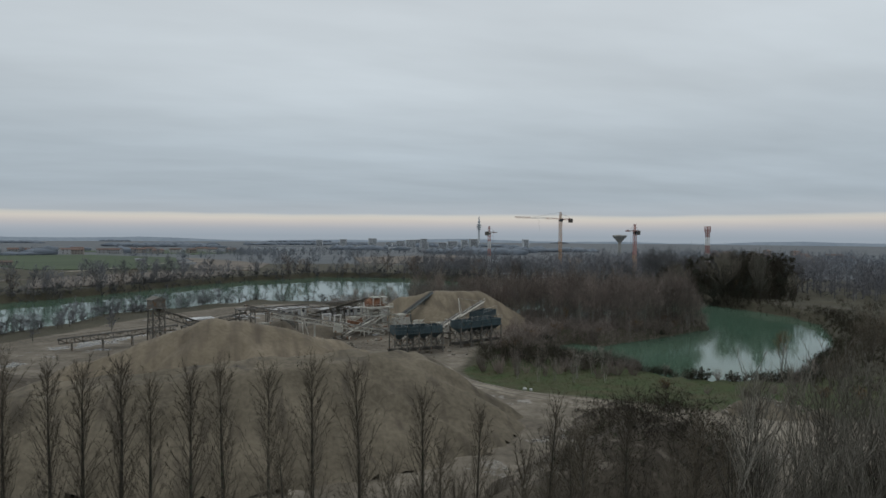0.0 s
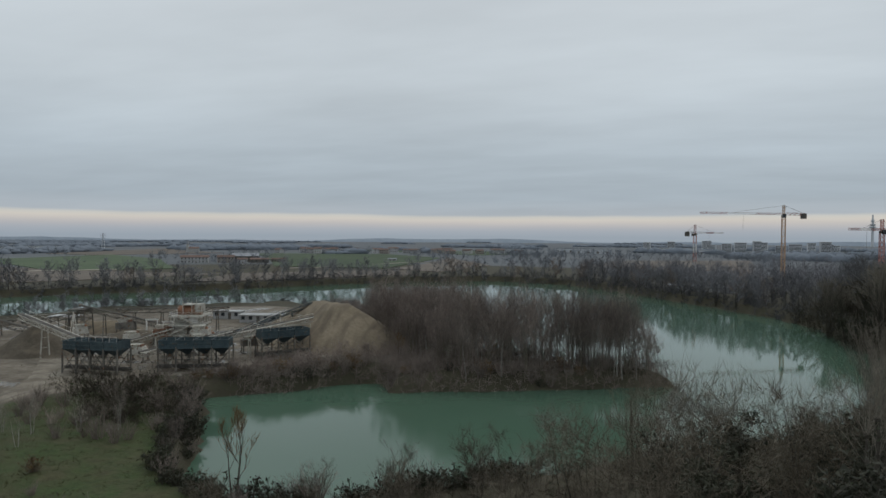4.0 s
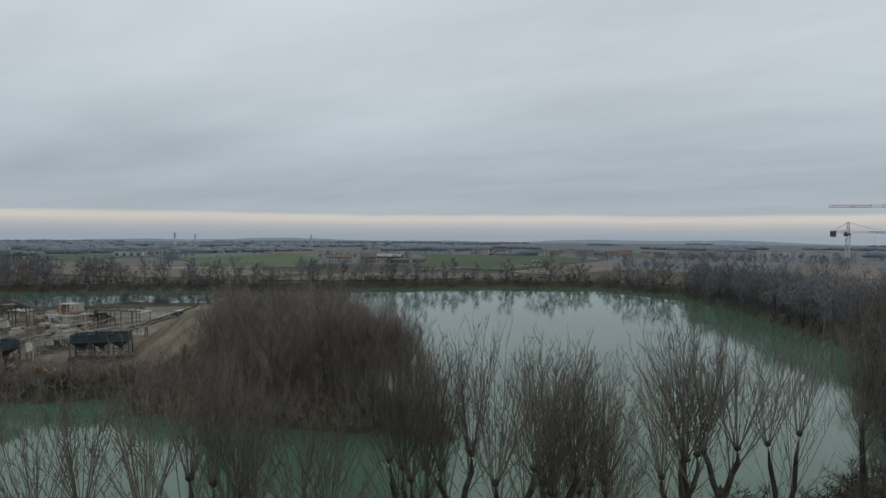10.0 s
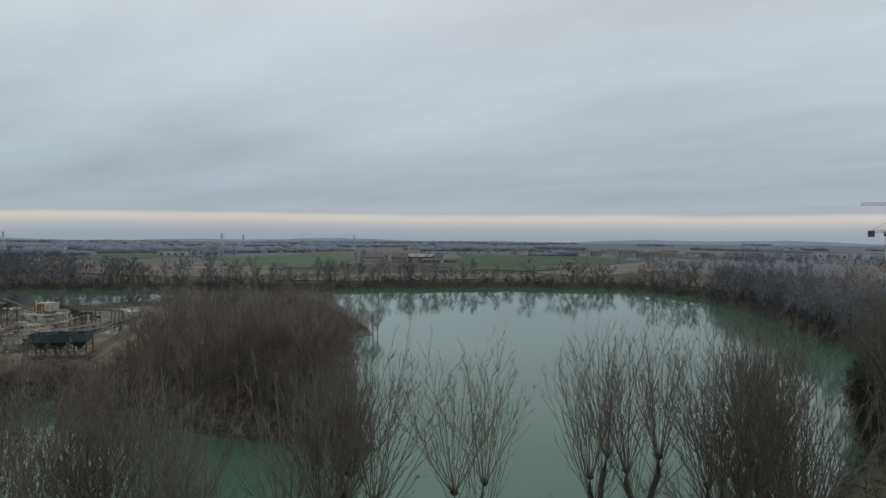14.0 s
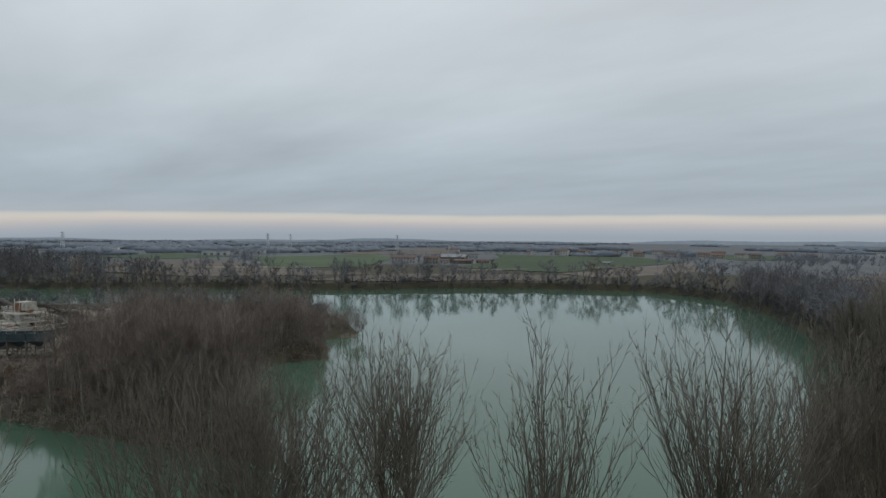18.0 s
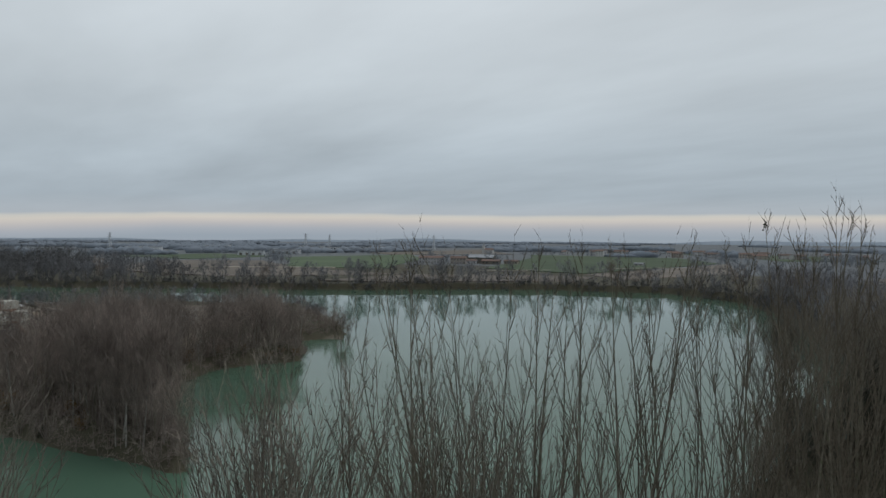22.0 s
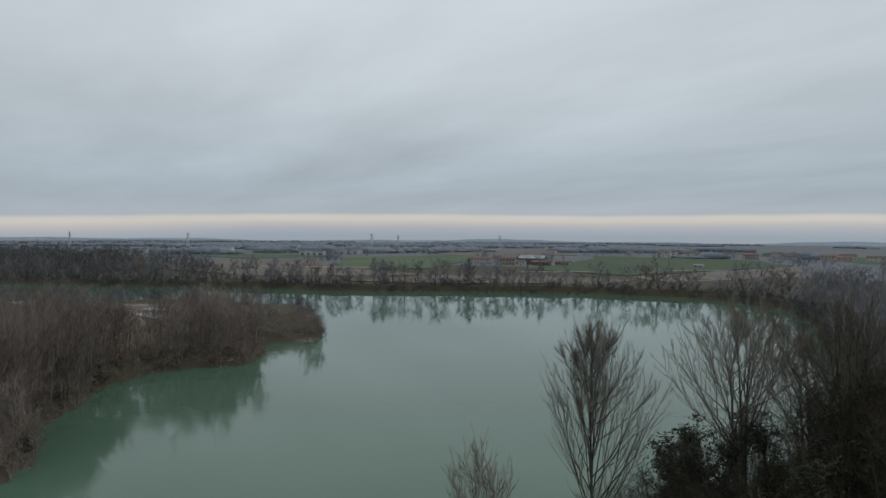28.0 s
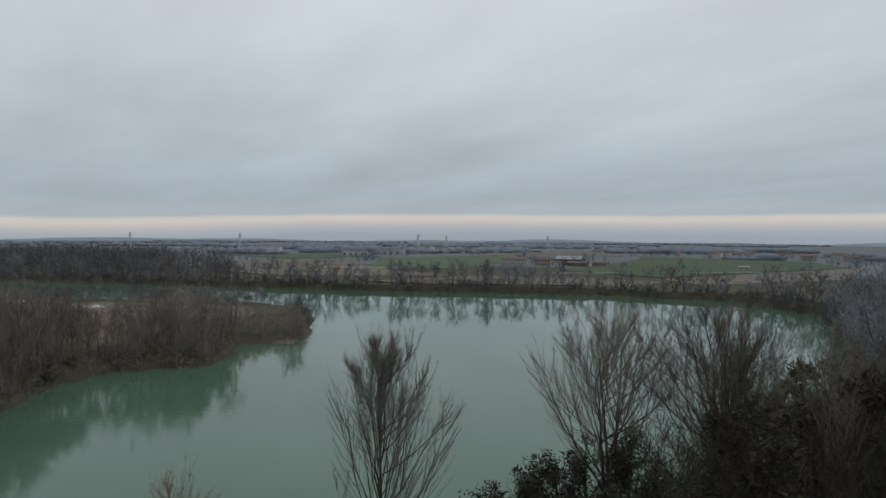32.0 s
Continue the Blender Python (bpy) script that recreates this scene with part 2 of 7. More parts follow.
def water_material():
    m = bpy.data.materials.new("green_lake_water")
    m.use_nodes = True
    nt = m.node_tree
    N, L = nt.nodes.new, nt.links.new
    b = nt.nodes["Principled BSDF"]
    geo = N("ShaderNodeNewGeometry")
    n = N("ShaderNodeTexNoise")
    n.inputs["Scale"].default_value, n.inputs["Detail"].default_value = 0.016, 3
    L(geo.outputs["Position"], n.inputs["Vector"])
    r = N("ShaderNodeValToRGB")
    r.color_ramp.elements[0].position, r.color_ramp.elements[0].color = 0.3, (0.064, 0.122, 0.083, 1)
    r.color_ramp.elements[1].position, r.color_ramp.elements[1].color = 0.7, (0.082, 0.146, 0.102, 1)
    L(n.outputs["Fac"], r.inputs[0])
    L(r.outputs[0], b.inputs["Base Color"])
    b.inputs["IOR"].default_value = 1.33
    b.inputs["Roughness"].default_value = 0.03
    r1 = N("ShaderNodeTexNoise")
    r1.inputs["Scale"].default_value, r1.inputs["Detail"].default_value = 0.9, 4
    L(geo.outputs["Position"], r1.inputs["Vector"])
    calm = N("ShaderNodeTexNoise")
    calm.inputs["Scale"].default_value = 0.02
    L(geo.outputs["Position"], calm.inputs["Vector"])
    st = N("ShaderNodeMapRange")
    st.inputs["From Min"].default_value, st.inputs["From Max"].default_value = 0.35, 0.65
    st.inputs["To Min"].default_value, st.inputs["To Max"].default_value = 0.006, 0.03
    L(calm.outputs["Fac"], st.inputs["Value"])
    bp = N("ShaderNodeBump")
    bp.inputs["Distance"].default_value = 0.5
    L(st.outputs[0], bp.inputs["Strength"])
    L(r1.outputs["Fac"], bp.inputs["Height"])
    L(bp.outputs[0], b.inputs["Normal"])
    return m


def ground_material():
    """Scrubby brown ground, greyed far off by painted haze, mixed with sand and grass where the mesh's own masks say
    so.
    """
    m = bpy.data.materials.new("ground_cover")
    m.use_nodes = True
    nt = m.node_tree
    N, L = nt.nodes.new, nt.links.new
    b = nt.nodes["Principled BSDF"]
    geo = N("ShaderNodeNewGeometry")

    def noise_tex(scale, detail=5, rough=0.6):
        n = N("ShaderNodeTexNoise")
        n.inputs["Scale"].default_value, n.inputs["Detail"].default_value, n.inputs["Roughness"].default_value = scale, detail, rough
        L(geo.outputs["Position"], n.inputs["Vector"])
        return n.outputs["Fac"]

    def ramp(fac, c0, c1, p0=0.35, p1=0.65):
        r = N("ShaderNodeValToRGB")
        r.color_ramp.elements[0].position, r.color_ramp.elements[0].color = p0, rgba(c0)
        r.color_ramp.elements[1].position, r.color_ramp.elements[1].color = p1, rgba(c1)
        L(fac, r.inputs[0])
        return r.outputs[0]

    def mixed(f, a, c):
        mx = N("ShaderNodeMix")
        mx.data_type = "RGBA"
        L(f, mx.inputs["Factor"])
        L(a, mx.inputs["A"])
        L(c, mx.inputs["B"])
        return mx.outputs["Result"]

    def mask(name, spread=0.5):
        at = N("ShaderNodeAttribute")
        at.attribute_name = name
        mr = N("ShaderNodeMath")
        mr.operation = "MULTIPLY_ADD"
        L(noise_tex(0.16, 6, 0.7), mr.inputs[0])
        mr.inputs[1].default_value = spread * 2
        ad = N("ShaderNodeMath")
        ad.operation = "SUBTRACT"
        L(at.outputs["Fac"], ad.inputs[0])
        ad.inputs[1].default_value = spread
        L(ad.outputs[0], mr.inputs[2])
        return ramp(mr.outputs[0], (0, 0, 0), (1, 1, 1), 0.40, 0.60)

    scrub = mixed(ramp(noise_tex(0.5), (0, 0, 0), (1, 1, 1)), ramp(noise_tex(0.06), (0.040, 0.034, 0.022), (0.078, 0.066, 0.044)), ramp(noise_tex(0.09), (0.045, 0.045, 0.024), (0.075, 0.068, 0.042)))
    sand = mixed(ramp(noise_tex(0.11, 6), (0, 0, 0), (1, 1, 1), 0.42, 0.62), ramp(noise_tex(1.1), (0.088, 0.074, 0.055), (0.15, 0.126, 0.095)), ramp(noise_tex(0.6), (0.15, 0.127, 0.096), (0.245, 0.213, 0.168)))
    grass = mixed(ramp(noise_tex(0.25), (0, 0, 0), (1, 1, 1)), ramp(noise_tex(1.4), (0.030, 0.049, 0.013), (0.052, 0.080, 0.021)), ramp(noise_tex(0.9), (0.048, 0.048, 0.020), (0.078, 0.075, 0.034)))
    # the plain's ground colour carries the bluish haze of distance
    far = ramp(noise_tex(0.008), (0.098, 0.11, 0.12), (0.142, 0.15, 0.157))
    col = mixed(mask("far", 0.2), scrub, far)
    col = mixed(mask("grass"), col, grass)
    col = mixed(mask("sand", 0.35), col, sand)
    L(col, b.inputs["Base Color"])
    wet = N("ShaderNodeAttribute")
    wet.attribute_name = "wet"
    pud = N("ShaderNodeMath")
    pud.operation = "MULTIPLY"
    L(wet.outputs["Fac"], pud.inputs[0])
    L(ramp(noise_tex(0.10, 4), (0, 0, 0), (1, 1, 1), 0.58, 0.61), pud.inputs[1])
    rr = N("ShaderNodeMapRange")
    rr.inputs["To Min"].default_value, rr.inputs["To Max"].default_value = 0.95, 0.12
    L(pud.outputs[0], rr.inputs["Value"])
    L(rr.outputs[0], b.inputs["Roughness"])
    b.inputs["Specular IOR Level"].default_value = 0.4
    bp = N("ShaderNodeBump")
    bp.inputs["Strength"].default_value, bp.inputs["Distance"].default_value = 0.6, 0.3
    L(noise_tex(0.8, 6, 0.7), bp.inputs["Height"])
    L(bp.outputs[0], b.inputs["Normal"])
    return m


MAT["water"], MAT["ground"] = water_material(), ground_material()


# ---- building helpers ----
def mesh_of(name, verts, faces, mats=(), smooth=False):
    me = bpy.data.meshes.new(name)
    me.from_pydata(verts, [], faces)
    for m in mats:
        me.materials.append(m)
    if smooth:
        me.polygons.foreach_set("use_smooth", [True] * len(me.polygons))
    me.update()
    return me


def thing(name, label, category, group="", kind="", at=None):
    ob = new(name)
    ob.empty_display_size = 0.5
    if at is not None:
        ob.matrix_basis = at
    return tagged(ob, label, category, group, kind)


class Solid:
    """Collects boxes, bars, tubes and plates for one mesh."""

    def __init__(self):
        self.v, self.f = [], []

    def add(self, verts, faces):
        n = len(self.v)
        self.v += [tuple(p) for p in verts]
        self.f += [tuple(n + i for i in q) for q in faces]
        return self

    def box(self, lo, hi):
        (a, b, c), (d, e, f) = lo, hi
        return self.add([(a, b, c), (d, b, c), (d, e, c), (a, e, c), (a, b, f), (d, b, f), (d, e, f), (a, e, f)],
                        [(3, 2, 1, 0), (4, 5, 6, 7), (0, 1, 5, 4), (1, 2, 6, 5), (2, 3, 7, 6), (3, 0, 4, 7)])

    def bar(self, p, q, w=0.1, h=None, n=4):
        """A straight bar from p to q."""
        p, q = Vector(p), Vector(q)
        d = (q - p).normalized()
        up = Vector((0, 0, 1)) if abs(d.z) < 0.95 else Vector((0, 1, 0))
        s = d.cross(up).normalized()
        u = s.cross(d)
        h = h or w
        if n == 4:
            ring = [(-w / 2, -h / 2), (w / 2, -h / 2), (w / 2, h / 2), (-w / 2, h / 2)]
        else:
            ring = [(w / 2 * math.cos(2 * math.pi * i / n), w / 2 * math.sin(2 * math.pi * i / n)) for i in range(n)]
        vs = [p + s * a + u * b for a, b in ring] + [q + s * a + u * b for a, b in ring]
        fs = [(i, (i + 1) % n, n + (i + 1) % n, n + i) for i in range(n)] + [tuple(range(n - 1, -1, -1)), tuple(range(n, 2 * n))]
        return self.add(vs, fs)

    def lathe(self, prof, n=16, at=(0, 0, 0)):
        """Radius and height pairs, turned round a vertical axis."""
        x, y, z = at
        vs = [(x + r * math.cos(2 * math.pi * i / n), y + r * math.sin(2 * math.pi * i / n), z + h) for r, h in prof for i in range(n)]
        fs = [(k * n + i, k * n + (i + 1) % n, (k + 1) * n + (i + 1) % n, (k + 1) * n + i) for k in range(len(prof) - 1) for i in range(n)]
        fs += [tuple(range(n - 1, -1, -1)), tuple(range((len(prof) - 1) * n, len(prof) * n))]
        return self.add(vs, fs)

    def mesh(self, name, mat, smooth=False):
        return mesh_of(name, self.v, self.f, [MAT[mat]], smooth)


def part(name, solid, mat, parent, label=""):
    ob = new(name, solid.mesh(name, mat) if isinstance(solid, Solid) else solid)
    ob.parent = parent
    return tagged(ob, label)


# ---- the plan: the lake's outline, yards and meadows ----
LAKE = [(-460, -300), (-300, -130), (-220, -52), (-183, -15), (-150, 20), (-115, 55), (-88, 78), (-63, 105), (-38, 142), (-8, 174), (8, 192), (35, 204), (60, 222),
        (88, 212), (112, 201), (138, 166), (157, 136), (171, 108), (186, 80), (202, 48), (208, 25), (209, 0), (208, -18), (208, -40), (207, -64), (199, -84), (182, -103), (165, -120),
        (145, -134), (128, -146), (114, -157), (101, -161), (92, -159), (87, -151), (79, -137), (73, -126), (62, -121), (69, -115), (76, -110), (84, -102), (92, -96),
        (98, -103.5), (108, -100), (124, -94), (139, -88), (153.5, -81.5), (145, -76.5), (132, -76.5), (124, -73.5), (117, -68.5), (104, -62), (95, -52), (94.5, -42), (98, -31),
        (88, -24), (72, -16), (73, -9), (80, -2.5), (70, 4), (48, 12), (30, 20), (7, 26), (-20, 6), (-35, -5), (-46, -18), (-60, -50), (-84, -84), (-150, -150), (-330, -340)]
YARD = [(-75, -110), (-48, -62), (-25, -22), (5, 4), (35, -2), (56, -35), (76, -64), (80, -84), (72, -97), (58, -112), (50, -126), (44, -136), (43, -148), (47, -156.5), (57, -165.5), (64, -172.5), (73, -180.5), (88, -190), (101, -196),
        (99, -203), (70, -210), (40, -205), (10, -198), (-30, -192), (-48, -150)]
MEADOW = [(44, -137), (43, -148), (47, -155.5), (57, -164.5), (64, -171.5), (73, -179.5), (90, -189), (108, -194), (132, -178), (120, -164), (100, -166), (88, -158), (77, -141), (69, -127), (56, -128)]


def inside(px, py, poly):
    hit = np.zeros(px.shape, bool)
    for (x0, y0), (x1, y1) in zip(poly, poly[1:] + poly[:1]):
        cross = (y0 > py) != (y1 > py)
        if y0 != y1:
            hit ^= cross & (px < (x1 - x0) * (py - y0) / (y1 - y0) + x0)
    return hit


def distance(px, py, poly):
    """Distance to a polygon's edge, positive outside it."""
    best = np.full(px.shape, 1e9)
    for (x0, y0), (x1, y1) in zip(poly, poly[1:] + poly[:1]):
        dx, dy = x1 - x0, y1 - y0
        t = np.clip(((px - x0) * dx + (py - y0) * dy) / (dx * dx + dy * dy), 0, 1)
        best = np.minimum(best, np.hypot(px - x0 - t * dx, py - y0 - t * dy))
    return np.where(inside(px, py, poly), -best, best)


def bumps(px, py, size, seed):
    """Smooth waves in many directions, about -1 to 1."""
    rng = np.random.RandomState(seed)
    s = np.zeros(px.shape)
    for k in range(9):
        a, ph, f = rng.uniform(0, 6.283), rng.uniform(0, 6.283), (0.6 + 1.1 * rng.rand()) / size
        s += np.sin((px * np.cos(a) + py * np.sin(a)) * f * 6.283 + ph)
    return s / 4.0


def land_height(px, py):
    px, py = np.asarray(px, float), np.asarray(py, float)
    d = distance(px, py, LAKE) + 1.6 * bumps(px, py, 16, 5) * 0.6
    yard = np.clip(-distance(px, py, YARD) / 8 + 0.5, 0, 1)
    rough = (0.35 * bumps(px, py, 28, 3) + 0.12 * bumps(px, py, 7, 4)) * (1 - 0.75 * yard)
    bank = np.clip((d + 1.1) / 4.0, 0, 1)
    bank = bank * bank * (3 - 2 * bank)
    far = np.hypot(px, py)
    low = 1 - 0.57 * np.clip(1.5 - np.hypot(px - 77, py + 4) / 10, 0, 1)
    return -2.0 + bank * low * (5.4 + rough * np.clip((430 - far) / 150, 0, 1)) - 0.004 * np.maximum(0, far - 320)


def polygon_edges(poly):
    a = np.array(poly, float)
    b = np.roll(a, -1, axis=0)
    d = b - a
    return a, b, d, (d * d).sum(1)


LAKE_EDGES, YARD_EDGES = polygon_edges(LAKE), polygon_edges(YARD)


def one_distance(x, y, edges):
    """Signed distance of one place to a polygon's edge."""
    a, b, d, dd = edges
    t = np.clip(((x - a[:, 0]) * d[:, 0] + (y - a[:, 1]) * d[:, 1]) / dd, 0, 1)
    best = math.sqrt(((x - a[:, 0] - t * d[:, 0]) ** 2 + (y - a[:, 1] - t * d[:, 1]) ** 2).min())
    cross = (a[:, 1] > y) != (b[:, 1] > y)
    hits = (x < d[cross, 0] * (y - a[cross, 1]) / d[cross, 1] + a[cross, 0]).sum()
    return -best if hits % 2 else best


def wave_set(size, seed):
    rng = np.random.RandomState(seed)
    got = []
    for k in range(9):
        a, ph, f = rng.uniform(0, 6.283), rng.uniform(0, 6.283), (0.6 + 1.1 * rng.rand()) / size
        got.append((math.cos(a) * f * 6.283, math.sin(a) * f * 6.283, ph))
    return got


WAVES = {k: wave_set(*k) for k in ((16, 5), (28, 3), (7, 4))}


@functools.lru_cache(maxsize=None)
def height_at(x, y):
    """The ground's height at one place."""
    def wave(*k):
        return sum(math.sin(x * a + y * b + c) for a, b, c in WAVES[k]) / 4.0

    d = one_distance(x, y, LAKE_EDGES) + 0.96 * wave(16, 5)
    yard = min(max(-one_distance(x, y, YARD_EDGES) / 8 + 0.5, 0), 1)
    rough = (0.35 * wave(28, 3) + 0.12 * wave(7, 4)) * (1 - 0.75 * yard)
    bank = min(max((d + 1.1) / 4.0, 0), 1)
    bank = bank * bank * (3 - 2 * bank)
    far = math.hypot(x, y)
    low = 1 - 0.57 * min(max(1.5 - math.hypot(x - 77, y + 4) / 10, 0), 1)
    return -2.0 + bank * low * (5.4 + rough * min(max((430 - far) / 150, 0), 1)) - 0.004 * max(0, far - 320)


def one_inside(x, y, poly):
    hit = False
    for (x0, y0), (x1, y1) in zip(poly, poly[1:] + poly[:1]):
        if (y0 > y) != (y1 > y) and x < (x1 - x0) * (y - y0) / (y1 - y0) + x0:
            hit = not hit
    return hit


def build_ground():
    def axis(lo, hi, step, far):
        a = list(np.arange(lo, hi + 0.01, step))
        s, p = step, hi
        while p < far:
            s *= 1.22
            p += s
            a.append(p)
        s, p = step, lo
        while p > -far:
            s *= 1.22
            p -= s
            a.insert(0, p)
        return np.array(a)

    xs, ys = axis(-170, 280, 2.8, 4700), axis(-275, 245, 2.8, 4700)
    gx, gy = np.meshgrid(xs, ys)
    gz = land_height(gx, gy)
    nx, ny = len(xs), len(ys)
    verts = np.stack([gx, gy, gz], -1).reshape(-1, 3)
    i = np.arange(nx * ny).reshape(ny, nx)
    faces = np.stack([i[:-1, :-1], i[:-1, 1:], i[1:, 1:], i[1:, :-1]], -1).reshape(-1, 4)
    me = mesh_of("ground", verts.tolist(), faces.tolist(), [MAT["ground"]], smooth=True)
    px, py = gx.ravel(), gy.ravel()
    # the far mask blends in the haze-coloured ground with distance
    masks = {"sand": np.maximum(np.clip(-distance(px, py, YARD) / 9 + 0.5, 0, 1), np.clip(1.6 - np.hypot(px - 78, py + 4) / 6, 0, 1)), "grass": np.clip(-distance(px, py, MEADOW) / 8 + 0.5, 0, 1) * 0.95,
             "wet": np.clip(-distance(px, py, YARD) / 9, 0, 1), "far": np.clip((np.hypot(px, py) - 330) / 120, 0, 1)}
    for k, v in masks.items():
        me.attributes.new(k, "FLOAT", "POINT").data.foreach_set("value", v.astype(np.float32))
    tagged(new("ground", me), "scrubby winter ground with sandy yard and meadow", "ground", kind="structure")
    w = [(-520, -380, 0), (260, -380, 0), (260, 300, 0), (-520, 300, 0)]
    tagged(new("water", mesh_of("water", w, [(0, 1, 2, 3)], [MAT["water"]])), "still green lake water in a flooded gravel pit", "lake", kind="structure")


build_ground()


# ---- heaps of sand and gravel ----
def heap(label, spine, slope, mat, seed, flat=0.6, rough=0.25, gully=0.35, step=1.1):
    """A poured heap: the height falls at an even slope from a spine of (x, y, z) crest points."""
    P = np.array(spine, float)
    base = min(height_at(x, y) for x, y, z in spine)
    reach = (P[:, 2].max() - base) / slope + 4
    xs = np.arange(P[:, 0].min() - reach, P[:, 0].max() + reach, step)
    ys = np.arange(P[:, 1].min() - reach, P[:, 1].max() + reach, step)
    gx, gy = np.meshgrid(xs, ys)
    top = np.full(gx.shape, -1e9)
    run = np.zeros(gx.shape)
    segs = list(zip(P[:-1], P[1:])) if len(P) > 1 else [(P[0], P[0] + 1e-3)]
    for a, b in segs:
        d = b - a
        t = np.clip(((gx - a[0]) * d[0] + (gy - a[1]) * d[1]) / (d[0] ** 2 + d[1] ** 2), 0, 1)
        dist = np.hypot(gx - a[0] - t * d[0], gy - a[1] - t * d[1])
        fall = np.sqrt(np.maximum(dist - flat, 0) ** 2 + 0.16) - 0.4
        h = a[2] + t * d[2] - slope * fall
        run = np.where(h > top, dist, run)
        top = np.maximum(top, h)
    cx, cy = P[:, 0].mean(), P[:, 1].mean()
    ang = np.arctan2(gy - cy, gx - cx)
    rills = sum(np.sin(ang * k + seed * 1.7 + k) for k in (23, 37, 51)) / 3
    top += rough * bumps(gx, gy, 7, seed) + 0.12 * bumps(gx, gy, 2.6, seed + 9) + gully * rills * np.clip(run / 9, 0, 1)
    land = land_height(gx, gy)
    keep = top > land - 0.9
    z = np.maximum(top, land - 0.9)
    idx = -np.ones(gx.shape, int)
    cell = keep[:-1, :-1] & keep[:-1, 1:] & keep[1:, 1:] & keep[1:, :-1]
    used = np.zeros(gx.shape, bool)
    for oy in (0, 1):
        for ox in (0, 1):
            used[oy:oy + cell.shape[0], ox:ox + cell.shape[1]] |= cell
    idx[used] = np.arange(used.sum())
    verts = np.stack([gx[used], gy[used], z[used]], -1)
    r, c = np.nonzero(cell)
    faces = np.stack([idx[r, c], idx[r, c + 1], idx[r + 1, c + 1], idx[r + 1, c]], -1)
    ob = new("sand_mound", mesh_of("sand_mound", verts.tolist(), faces.tolist(), [MAT[mat]], smooth=True))
    return tagged(ob, label, "heap", group="heaps in the gravel yard")


heap("large tan sand heap with rain gullies", [(-22, -150, 11), (-4, -150, 17.0), (7, -146, 14.6), (16, -139, 11.0)], 0.55, "sand", 1, flat=1.5, gully=0.7)
heap("dark gravel terrace against the large sand heap", [(-22, -172, 11.5), (0, -173, 13.4), (14, -171, 13.6), (22, -169, 12.8)], 0.64, "terrace", 2, flat=4.5, gully=0.9)
heap("pale sand heap with wheel tracks beside the hoppers", [(54, -52, 10.3), (62, -59, 12.7), (73, -69, 13.4), (77, -72, 10.6)], 0.66, "sand", 3, flat=1.8)
heap("cone of grey gravel under a conveyor", [(10, -100, 9.8), (6.5, -97.5, 8.6), (1, -93, 6.6)], 0.70, "gravel_dark", 4, gully=0.15)
heap("small gravel heap in the open yard", [(35.6, -142.0, 7.3), (31.2, -141.6, 6.7)], 0.74, "gravel_dark", 5, flat=0.3, gully=0.25)
heap("dark soil heap with a pale crest at the road", [(49, -184, 5.8), (53, -182, 6.9), (57, -185, 5.6)], 0.62, "soil", 6, flat=0.9, gully=0.2)
OVERGROWN = [(26, -213, 8.6), (36, -208, 10.6), (44, -203, 10.8), (48, -200, 9.4)]
heap("dark earth mound overgrown with thorn thickets", OVERGROWN, 0.6, "soil", 11, flat=2.0, gully=0.1)


def overgrown_top(x, y):
    """Height of the overgrown mound over a place."""
    best = height_at(x, y)
    for a, b in zip(OVERGROWN, OVERGROWN[1:]):
        for k in range(9):
            u = k / 8
            best = max(best, a[2] + (b[2] - a[2]) * u - 0.6 * max(math.hypot(x - a[0] - (b[0] - a[0]) * u, y - a[1] - (b[1] - a[1]) * u) - 2.6, 0))
    return best


heap("low pile of pale stone rubble at the road", [(75.5, -181, 5.0), (78.5, -182.6, 5.9), (85, -187, 4.3)], 0.72, "terrace", 7, rough=0.45, gully=0.1)
heap("brown earth mound beside the yard", [(-52, -128, 8.6), (-42, -136, 8.2), (-36, -146, 7.2)], 0.42, "soil", 8, gully=0.2)
heap("low grey gravel mound behind the conveyors", [(20, -84, 6.4), (27, -80, 6.0)], 0.5, "gravel_dark", 9, gully=0.1)
heap("low sand mound among the conveyors", [(-6, -72, 6.4), (2, -66, 6.0)], 0.45, "sand", 10, gully=0.1)


def stone_material():
    m = bpy.data.materials.new("mixed_stones")
    m.use_nodes = True
    N, L = m.node_tree.nodes.new, m.node_tree.links.new
    b = m.node_tree.nodes["Principled BSDF"]
    geo = N("ShaderNodeNewGeometry")
    r = N("ShaderNodeValToRGB")
    r.color_ramp.elements[0].color, r.color_ramp.elements[1].color = rgba((0.09, 0.075, 0.055)), rgba((0.40, 0.38, 0.335))
    mid = r.color_ramp.elements.new(0.6)
    mid.color = rgba((0.21, 0.18, 0.14))
    L(geo.outputs["Random Per Island"], r.inputs[0])
    L(r.outputs[0], b.inputs["Base Color"])
    b.inputs["Roughness"].default_value = 0.9
    return m


MAT["stones"] = stone_material()


